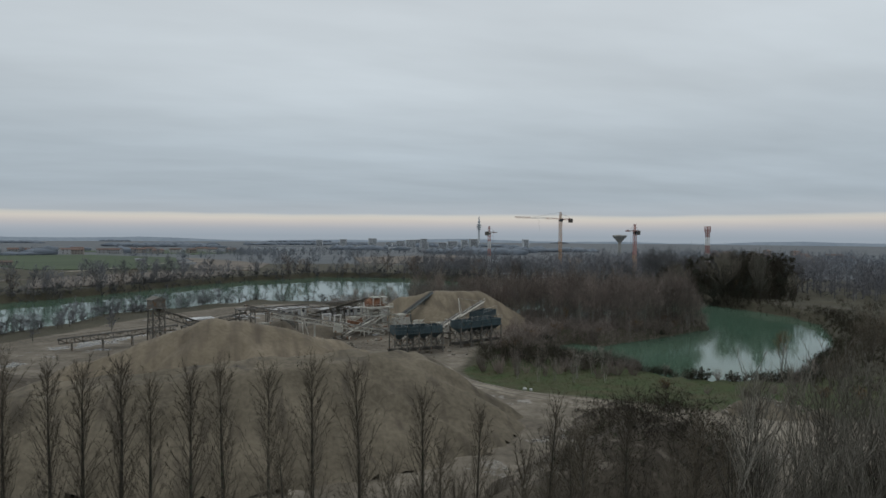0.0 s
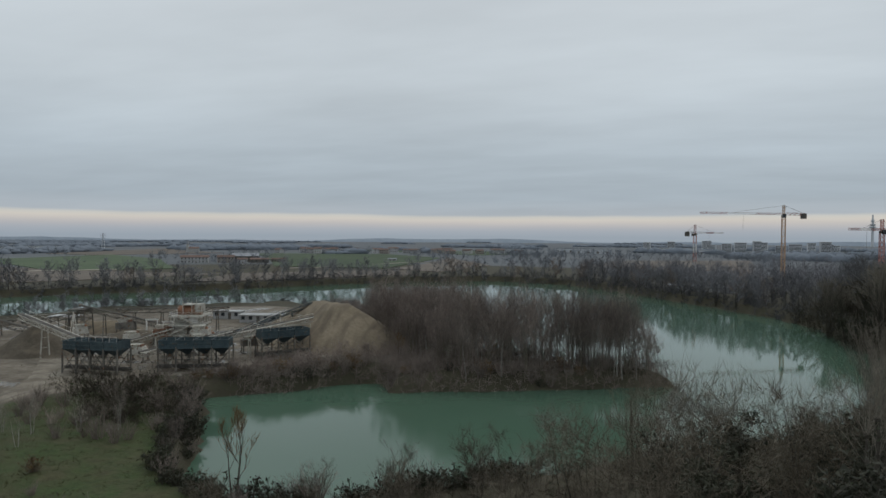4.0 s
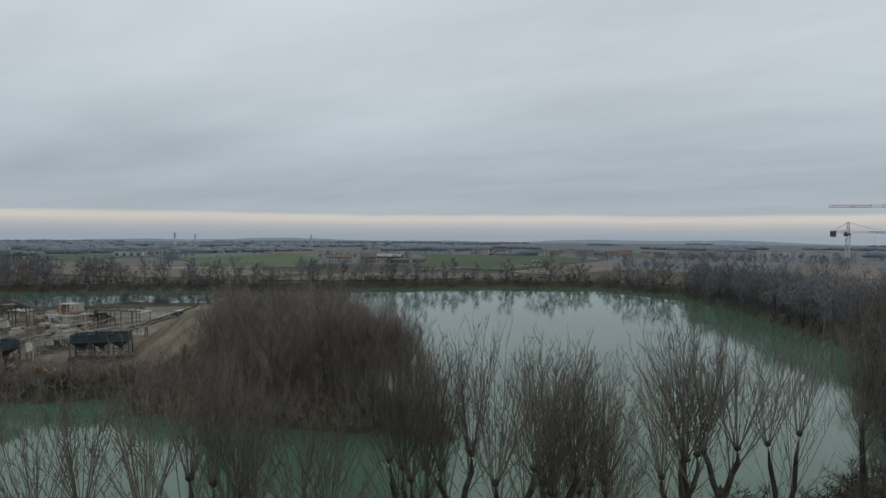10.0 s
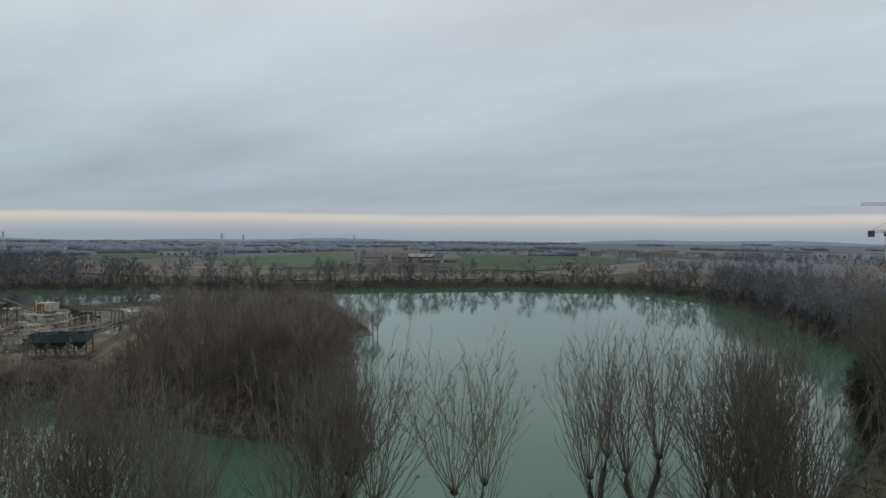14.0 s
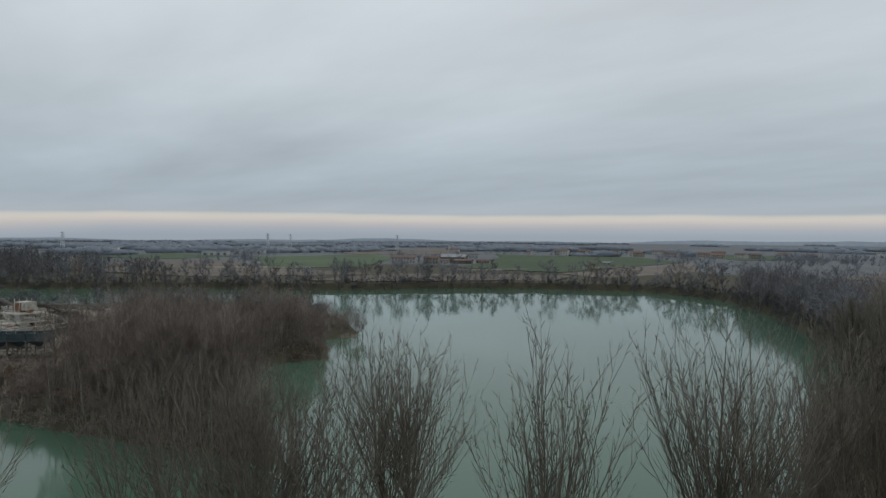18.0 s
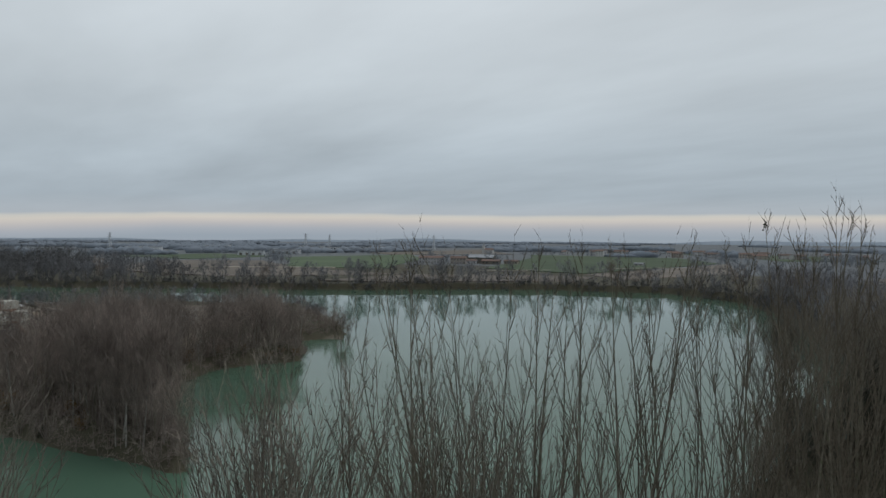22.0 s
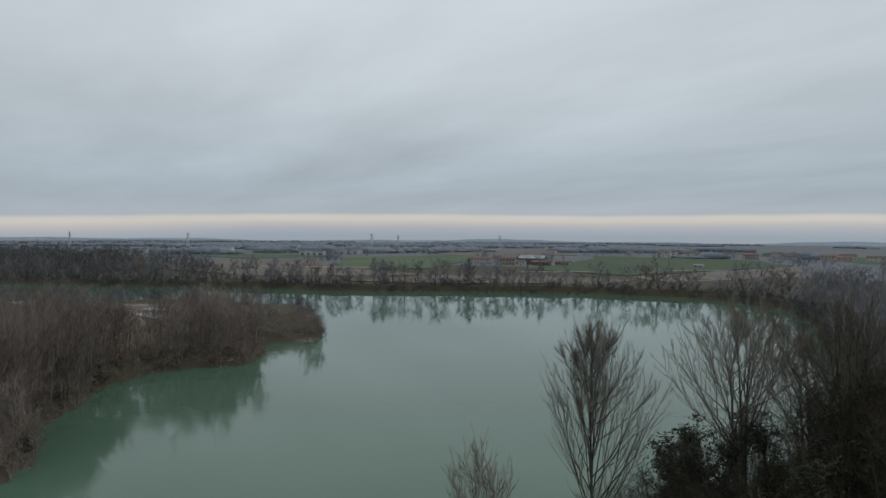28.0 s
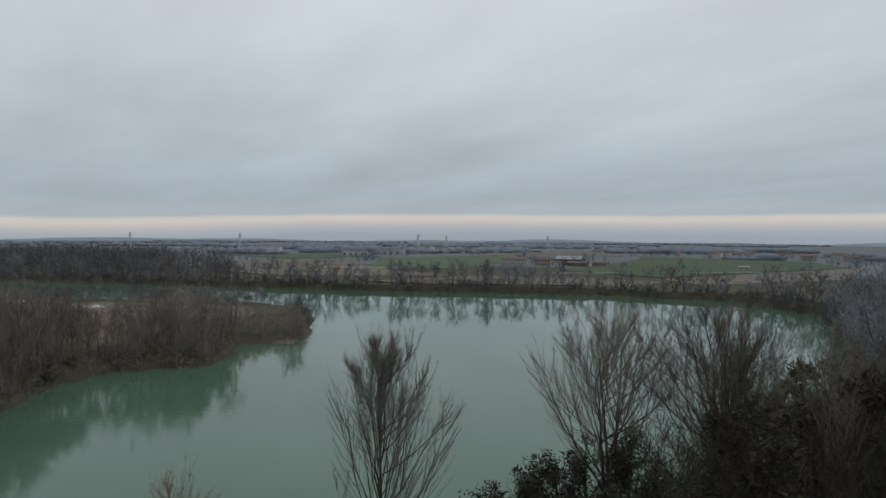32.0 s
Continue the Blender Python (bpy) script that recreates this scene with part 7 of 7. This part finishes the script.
FIELDS = [("green_crop_field", "green winter crop field", "green_field", [(-259, 168), (-200, 232), (-256, 293), (-363, 421), (-550, 556), (-527, 316), (-373, 240)]),
          ("green_crop_field", "green winter crop field", "green_field", [(-150, 300), (-42, 293), (-73, 606), (-200, 759), (-433, 715), (-334, 600), (-220, 420)]),
          ("ploughed_field", "bare brown ploughed field", "brown_field", [(-284, 43), (-180, 70), (-118, 184), (-245, 170), (-424, 234), (-491, 160), (-358, 44)]),
          ("stubble_field", "pale stubble field along the far shore", "brown_field", [(-100, 100), (-64, 125), (-20, 190), (4, 215), (-10, 262), (-54, 250), (-118, 190)]),
          ("ploughed_field", "bare brown ploughed field", "brown_field", [(-34, 285), (13, 262), (30, 390), (-25, 520), (-62, 600), (-38, 420)]),
          ("ploughed_field", "pinkish brown ploughed field", "brown_field", [(118, 376), (262, 366), (319, 684), (149, 600)]),
          ("stubble_field", "pale far stubble field", "brown_field", [(-558, 529), (-469, 716), (-836, 1025), (-681, 572)]),
          ("green_crop_field", "green field far beyond the lake", "green_field", [(-168, 900), (-60, 760), (20, 900), (-113, 1100), (-390, 1060)]),
          ("green_crop_field", "green field on the plain", "green_field", [(-700, 160), (-520, 190), (-560, 330), (-760, 330)])]
for f in FIELDS:
    field(*f)
field("farm_track", "pale gravel farm track", "track", [(-119, 262), (-91, 322), (-68, 414), (-25, 487), (-22, 484), (-63, 412), (-86, 320), (-114, 260)], 0.6)
field("farm_track", "pale gravel farm track", "track", [(-300, 120), (-262, 166), (-230, 200), (-227, 196), (-258, 163), (-295, 118)], 0.7)


def house(x, y, turn, w, d, h, label, wall="far_white", roof="far_tile", pitch=0.45, floors=2, bays=4, name="house", group="village houses", chimney=True):
    """A plain gabled house with its windows, door, eaves and chimney."""
    t = thing(name, label, "house", group, at=pose(x, y, height_at(x, y) - 0.1, 0, 0, turn))
    rise = d / 2 * pitch
    s = Solid()
    s.add([(-w / 2, -d / 2, -0.5), (w / 2, -d / 2, -0.5), (w / 2, d / 2, -0.5), (-w / 2, d / 2, -0.5), (-w / 2, -d / 2, h), (w / 2, -d / 2, h), (w / 2, d / 2, h), (-w / 2, d / 2, h), (-w / 2, 0, h + rise), (w / 2, 0, h + rise)],
          [(0, 1, 5, 4), (2, 3, 7, 6), (1, 2, 6, 9, 5), (3, 0, 4, 8, 7), (3, 2, 1, 0)])
    part("wall", s, wall, t)
    o, th = 0.6, 0.28
    s = Solid()
    for k in (-1, 1):
        e = d / 2 + o
        zl = h - o * pitch + 0.02
        zt = h + rise + 0.02
        s.add([(-w / 2 - o, k * e, zl), (w / 2 + o, k * e, zl), (w / 2 + o, 0, zt), (-w / 2 - o, 0, zt), (-w / 2 - o, k * e, zl + th), (w / 2 + o, k * e, zl + th), (w / 2 + o, 0, zt + th), (-w / 2 - o, 0, zt + th)],
              [(0, 1, 2, 3), (7, 6, 5, 4), (0, 4, 5, 1), (1, 5, 6, 2), (2, 6, 7, 3), (3, 7, 4, 0)])
    part("roof", s, roof, t)
    fh = h / floors
    for k in (-1, 1):
        for f in range(floors):
            for b in range(bays):
                cx = -w / 2 + w * (b + 0.5) / bays
                if f == 0 and b == bays // 2 and k == -1:
                    part("door", Solid().box((cx - 0.55, k * d / 2 - 0.06, 0), (cx + 0.55, k * d / 2 + 0.06, 2.1)), "steel_dark", t)
                    continue
                z0 = f * fh + fh * 0.35
                part("window", Solid().box((cx - 0.5, k * d / 2 - 0.05, z0), (cx + 0.5, k * d / 2 + 0.05, z0 + fh * 0.45)), "glass", t)
    if chimney:
        part("chimney", Solid().box((w * 0.2, -0.4, h + rise * 0.5), (w * 0.2 + 0.7, 0.4, h + rise + 1.2)), "far_beige", t)
    return t


def shed(x, y, turn, w, d, h, label, wall="concrete", roof="far_roof", pitch=0.25, name="barn", cat="barn", group="farm buildings", bays=5):
    """A long farm or works building with an open or posted front."""
    t = house(x, y, turn, w, d, h, label, wall, roof, pitch, 1, bays, name, group, False)
    t["category"] = cat
    return t


shed(-228, 382, 30, 26, 17, 6.5, "big open barn with a pale sheet roof", "steel_dark", "far_roof", 0.32)
house(-258, 338, 28, 26, 9, 6, "long white farmhouse with a tiled roof", "far_white", "far_tile", 0.4, 2, 8, "farmhouse", "farm buildings")
house(-232, 352, 28, 16, 9, 6, "farmhouse with a red tiled roof", "far_beige", "far_tile", 0.4, 2, 5, "farmhouse", "farm buildings")
shed(-206, 372, 30, 18, 9, 3.5, "low dark cattle shed", "steel_dark", "far_tile", 0.3)
shed(-196, 392, 25, 14, 8, 3.2, "low barn with a dark roof", "far_beige", "far_tile", 0.3)
shed(-244, 372, 30, 14, 8, 4, "small barn beside the farmhouse", "far_white", "far_tile", 0.35)
house(-214, 352, 40, 9, 7, 4, "small white farm outbuilding", "far_white", "far_tile", 0.35, 1, 3, "outbuilding", "farm buildings")
shed(-96, 470, 10, 9, 6, 2.6, "small white field hut", "far_white", "far_roof", 0.2, "field_hut", "hut", "", 2)
house(-310, 730, 20, 11, 10, 9, "square white house at the village edge", "far_white", "far_tile", 0.4, 3, 3)
house(-290, 748, 20, 12, 10, 8.5, "square white house at the village edge", "far_white", "far_tile", 0.4, 3, 3)
rng = np.random.RandomState(41)
VILLAGE = [(-270, 790), (-245, 830), (-222, 800), (-200, 860), (-175, 820), (-150, 870), (-120, 840), (-95, 870), (-70, 850), (-140, 905), (-40, 880), (-10, 905), (-340, 770), (-365, 800), (-395, 760), (-420, 905), (-360, 880), (-300, 860), (-330, 930), (-440, 943), (-412, 960), (-250, 930), (-173, 984), (-60, 960)]
for x, y in VILLAGE:
    house(x, y, rng.uniform(-30, 60), rng.uniform(11, 20), rng.uniform(8, 10), rng.uniform(5, 7.5), ("white" if rng.rand() < 0.5 else "beige") + " village house with a red tiled roof", "far_white" if rng.rand() < 0.5 else "far_beige", "far_tile", 0.4, 2, rng.randint(3, 6))
EASTERN = [(520, 330), (555, 300), (590, 350), (620, 310), (560, 390), (660, 360), (700, 330), (640, 420), (712, 460), (760, 400), (690, 520), (800, 500), (812, 600), (860, 560), (750, 620), (900, 660), (480, 260), (960, 720)]
for x, y in EASTERN:
    house(x, y, rng.uniform(-40, 50), rng.uniform(12, 20), rng.uniform(9, 11), rng.uniform(6, 9), "suburban house with a red tiled roof", "far_beige" if rng.rand() < 0.6 else "far_white", "far_tile", 0.4, 2, rng.randint(3, 6), "house", "suburban houses")


def works(x, y, turn, w, d, h, label):
    t = thing("industrial_shed", label, "industrial shed", "far industrial sheds", at=pose(x, y, height_at(x, y) - 0.2, 0, 0, turn))
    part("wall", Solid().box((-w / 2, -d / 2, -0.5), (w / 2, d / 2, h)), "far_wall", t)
    part("roof", Solid().box((-w / 2 - 0.5, -d / 2 - 0.5, h), (w / 2 + 0.5, d / 2 + 0.5, h + 0.8)), "far_roof", t)
    for b in range(4):
        cx = -w / 2 + w * (b + 0.5) / 4
        part("door", Solid().box((cx - 2, -d / 2 - 0.1, 0), (cx + 2, -d / 2 + 0.1, 4)), "steel_dark", t)


for x, y, tn, w, d, h in [(-700, 420, 40, 46, 20, 7), (-760, 520, 40, 50, 22, 7), (-820, 640, 30, 60, 24, 8), (-880, 760, 30, 55, 24, 8), (-640, 330, 50, 36, 16, 6), (-930, 600, 35, 70, 26, 9), (-1000, 300, 60, 60, 26, 8), (-1100, 480, 55, 60, 30, 9), (-560, 60, 60, 30, 14, 5), (-900, 130, 70, 50, 22, 7),
                          (113, 1049, 0, 70, 26, 9), (60, 1130, 5, 50, 24, 8), (240, 1180, -10, 80, 30, 10), (330, 1100, 0, 44, 20, 8)]:
    works(x, y, tn, w, d, h, "far white-roofed industrial shed")


def block(x, y, turn, w, d, floors, label):
    t = thing("apartment_block", label, "apartment block", "far apartment blocks", at=pose(x, y, height_at(x, y) - 0.2, 0, 0, turn))
    h = floors * 3.1
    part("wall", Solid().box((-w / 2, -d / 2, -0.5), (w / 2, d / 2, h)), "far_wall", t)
    part("roof", Solid().box((-w / 2 - 0.4, -d / 2 - 0.4, h), (w / 2 + 0.4, d / 2 + 0.4, h + 0.9)), "concrete", t)
    for f in range(floors):
        part("window", Solid().box((-w / 2 + 1, -d / 2 - 0.12, f * 3.1 + 1.0), (w / 2 - 1, -d / 2 + 0.1, f * 3.1 + 2.3)), "glass", t, "long window row")


for k, (x, y) in enumerate([(372, 1359), (405, 1372), (438, 1396), (470, 1380), (512, 1347), (546, 1367), (575, 1355), (610, 1380), (506, 1500), (640, 1450), (323, 1800), (428, 1850), (700, 1600), (260, 1900), (560, 1750), (820, 1500)]):
    block(x, y, -20 + 7 * (k % 4), 16 + 5 * (k % 3), 12, 5 + k % 4, "far pale apartment block")


# ---- cranes and towers ----
def lattice(s, p, q, w, bays, r=0.12):
    """A square lattice beam from p to q."""
    p, q = Vector(p), Vector(q)
    d = (q - p).normalized()
    up = Vector((0, 0, 1)) if abs(d.z) < 0.9 else Vector((0, 1, 0))
    a = d.cross(up).normalized() * w / 2
    b = a.normalized().cross(d) * w / 2
    cs = [a + b, a - b, -a - b, -a + b]
    for c in cs:
        s.bar(p + c, q + c, r)
    for i in range(bays):
        m0, m1 = p + (q - p) * (i / bays), p + (q - p) * ((i + 1) / bays)
        for k in range(4):
            c0, c1 = cs[k], cs[(k + 1) % 4]
            s.bar(m0 + c0, m1 + (c1 if i % 2 else c1), r * 0.7)
            s.bar(m1 + c0, m1 + c1, r * 0.6)


def tower_crane(x, y, top, jib_dir, jib_len, back, bands, jib_cols, label):
    g = height_at(x, y)
    t = thing("tower_crane", label, "crane", "tower cranes over the wood", at=pose(x, y, g))
    H = top - g
    slew = H - 6.5
    n = len(bands)
    for i, m in enumerate(bands):
        s = Solid()
        lattice(s, (0, 0, slew * i / n), (0, 0, slew * (i + 1) / n), 1.8, max(2, int(slew / n / 2)), 0.24)
        part("mast_section", s, m, t)
    part("foundation", Solid().box((-3, -3, -0.4), (3, 3, 0.5)), "concrete", t)
    part("slewing_ring", Solid().lathe([(1.2, slew - 0.2), (1.4, slew + 0.2), (1.4, slew + 0.8), (1.0, slew + 1.0)], 12), "steel_dark", t)
    s = Solid()
    lattice(s, (0, 0, slew + 0.8), (0, 0, H), 1.1, 3, 0.2)
    part("tower_head", s, bands[-1], t)
    dx, dy = jib_dir
    j = slew + 1.6
    for i in range(3):
        s = Solid()
        lattice(s, (dx * jib_len * i / 3 + dx, dy * jib_len * i / 3 + dy, j), (dx * jib_len * (i + 1) / 3 + dx, dy * jib_len * (i + 1) / 3 + dy, j), 1.0, 7, 0.12)
        part("jib_section", s, jib_cols[i % len(jib_cols)], t)
    s = Solid()
    lattice(s, (-dx, -dy, j), (-dx * back, -dy * back, j), 1.3, 4, 0.18)
    part("counter_jib", s, jib_cols[0], t)
    part("counterweight", Solid().box((-dx * back - 1.3, -dy * back - 1.3, j - 2.6), (-dx * back + 1.3, -dy * back + 1.3, j + 0.4)), "steel_dark", t)
    part("cab", Solid().box((-dy * 1.7 - 0.9 + dx, dx * 1.7 - 0.9 + dy, j - 2.2), (-dy * 1.7 + 0.9 + dx, dx * 1.7 + 0.9 + dy, j)), "glass", t)
    for e in (dx * jib_len * 0.62, dy * jib_len * 0.62), (-dx * back * 0.95, -dy * back * 0.95):
        part("tie_bar", Solid().bar((0, 0, H), (e[0], e[1], j + 0.6), 0.10), "steel_dark", t)
    hx, hy = dx * jib_len * 0.5, dy * jib_len * 0.5
    part("hook_rope", Solid().bar((hx, hy, j - 0.6), (hx, hy, j - 9), 0.06), "steel_dark", t)


RW = ("crane_white", "crane_red")
tower_crane(194.4, 223.8, 39.5, (0.5, 0.87), 46, 12, ("crane_white", "crane_white", "crane_red", "crane_white", "crane_red"), RW, "red and white banded tower crane")
tower_crane(236.9, 183.0, 50.0, (-0.9, -0.42), 52, 13, ("crane_ochre",) * 5, ("crane_red", "crane_white"), "tall ochre tower crane with a long jib")
tower_crane(267.4, 130.2, 40.5, (-0.71, -0.71), 28, 11, ("crane_ochre", "crane_ochre", "crane_red", "crane_red"), ("crane_red", "crane_white"), "ochre and red tower crane")
g = height_at(310, 107)
t = thing("lattice_mast", "red and white banded lattice mast with a climbing frame", "mast", at=pose(310, 107, g))
for i in range(6):
    s = Solid()
    lattice(s, (0, 0, i * 5.6), (0, 0, (i + 1) * 5.6), 1.9, 3, 0.3)
    part("mast_section", s, RW[i % 2], t)
s = Solid()
lattice(s, (0, 0, 31.6), (0, 0, 35.6), 2.6, 2, 0.3)
part("climbing_frame", s, "crane_red", t)

t = thing("telecom_tower", "tall grey concrete telecom tower with round platforms", "tower", at=pose(1593, 3917, height_at(1593, 3917) - 23.4))
part("shaft", Solid().lathe([(9, 0), (7, 40), (6, 150), (5, 175), (3, 205)], 20), "far_wall", t)
for z, r in ((118, 14), (132, 19), (146, 16), (168, 9)):
    part("platform", Solid().lathe([(6, z - 5), (r, z), (r, z + 5), (6, z + 8)], 24), "far_wall", t)
t = thing("water_tower", "mushroom-shaped concrete water tower", "water tower", at=pose(556, 594, height_at(556, 594)))
part("shaft", Solid().lathe([(3.2, 0), (2.4, 8), (2.4, 24)], 16), "concrete", t)
part("tank", Solid().lathe([(2.6, 22), (5, 25), (10.5, 31), (10.8, 32.5), (9.5, 33.2), (2.5, 33.8)], 24), "concrete", t)
t = thing("church", "white church with a slim bell tower", "church", at=pose(-544, 723, height_at(-544, 723), 0, 0, 20) @ Matrix.Scale(0.7, 4))
part("tower", Solid().box((-3, -3, 0), (3, 3, 20)), "far_white", t)
part("spire", Solid().lathe([(4.2, 20), (3.0, 22), (0.2, 29)], 8), "far_roof", t)
part("nave", Solid().box((3, -6, 0), (26, 6, 10)), "far_white", t)
part("roof", Solid().add([(3, -7, 10), (26, -7, 10), (26, 7, 10), (3, 7, 10), (3, 0, 14), (26, 0, 14)], [(0, 1, 5, 4), (2, 3, 4, 5), (1, 2, 5), (3, 0, 4), (3, 2, 1, 0)]), "far_tile", t)


def pylon(x, y, h):
    t = thing("power_pylon", "grey steel lattice power pylon", "pylon", "pylons on the plain", at=pose(x, y, height_at(x, y), 0, 0, 30))
    s = Solid()
    for a, b in ((-1, -1), (1, -1), (1, 1), (-1, 1)):
        s.bar((a * 3.2, b * 3.2, -0.5), (a * 0.5, b * 0.5, h), 0.5)
    for i in range(6):
        k0, k1 = 3.2 - 2.7 * i / 6, 3.2 - 2.7 * (i + 1) / 6
        for a, b, c, d in ((-1, -1, 1, -1), (1, -1, 1, 1), (1, 1, -1, 1), (-1, 1, -1, -1)):
            s.bar((a * k0, b * k0, h * i / 6), (c * k1, d * k1, h * (i + 1) / 6), 0.3)
    part("tower", s, "far_wall", t)
    for z in (0.72, 0.84, 0.95):
        part("cross_arm", Solid().bar((-6, 0, h * z), (6, 0, h * z), 0.5), "far_wall", t)


for x, y, h in [(-1000, 640, 36), (-1200, 300, 36), (-900, 930, 34), (-1400, 100, 38), (-1300, 900, 36)]:
    pylon(x, y, h)

# the white long building and the building site in the east wood
house(287, 41, -30, 16, 8, 4.0, "long white building among the trees", "far_white", "far_roof", 0.25, 1, 5, "pavilion", "")
shed(180, 140, -18, 20, 7, 2.6, "low pale sheds on the building site", "concrete", "far_roof", 0.15, "site_shed", "shed", "building site", 4)
shed(196, 128, -18, 12, 6, 2.6, "low pale sheds on the building site", "far_white", "far_roof", 0.15, "site_shed", "shed", "building site", 3)


# ---- hedges and woods of the plain, and the horizon ----
def plain_spots(n, near, far, seed):
    """Places of trees in rows and small woods between the fields."""
    r = np.random.RandomState(seed)
    polys = [f[3] for f in FIELDS]
    got = []
    while len(got) < n:
        d = math.exp(r.uniform(math.log(near), math.log(far)))
        a = r.uniform(-0.55, 2.0)
        cx, cy = -d * math.sin(a), d * math.cos(a)
        run, turn = r.uniform(40, 60 + d * 0.25), a + r.normal() * 0.5
        k = int(run / 4.5)
        for i in range(k):
            o = (i / k - 0.5) * run
            x, y = cx + o * math.cos(turn) + r.normal() * 5, cy + o * math.sin(turn) + r.normal() * 5
            if math.hypot(x, y) > near * 0.92 and not any(one_inside(x, y, p) for p in polys):
                got.append((x, y))
    return got


def hazy_distant_woods():
    """Woods near the horizon: lumpy crowns that run into each other."""
    r = np.random.RandomState(52)
    vs, fs = [], []
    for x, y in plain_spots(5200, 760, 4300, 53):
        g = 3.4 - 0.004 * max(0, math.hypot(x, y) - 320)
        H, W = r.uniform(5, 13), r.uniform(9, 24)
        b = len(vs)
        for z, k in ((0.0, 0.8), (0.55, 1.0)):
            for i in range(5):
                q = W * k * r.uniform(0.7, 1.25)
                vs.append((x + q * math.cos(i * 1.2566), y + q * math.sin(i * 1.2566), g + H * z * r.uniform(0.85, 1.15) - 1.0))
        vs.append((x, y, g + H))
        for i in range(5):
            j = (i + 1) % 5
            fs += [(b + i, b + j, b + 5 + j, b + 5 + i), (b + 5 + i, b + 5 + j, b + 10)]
    tagged(new("distant_wood", mesh_of("distant_wood", vs, fs, [MAT["wood_haze"]], True)), "distant woods across the plain in a painted haze grey", "woodland", kind="stuff")


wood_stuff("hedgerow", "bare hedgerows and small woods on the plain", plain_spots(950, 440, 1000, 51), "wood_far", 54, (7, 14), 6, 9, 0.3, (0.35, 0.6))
hazy_distant_woods()


def hills():
    r = np.random.RandomState(61)
    n = 180
    vs, fs = [], []
    for i in range(n + 1):
        a = -1.1 + 3.6 * i / n
        h = 2 + 7 * math.sin(i * 0.21) + 5 * math.sin(i * 0.53 + 1) + r.uniform(-2, 2) + 7 * math.exp(-((i - 62) / 9.0) ** 2)
        for d, z in ((4480, -30), (4560, h), (4690, -30)):
            vs.append((-d * math.sin(a), d * math.cos(a), z))
    for i in range(n):
        for k in (0, 1):
            o = i * 3 + k
            fs.append((o, o + 1, o + 4, o + 3))
    tagged(new("backdrop", mesh_of("backdrop", vs, fs, [MAT["hill"]], True)), "low hills on the horizon painted in haze blue", "hills", kind="structure")


hills()
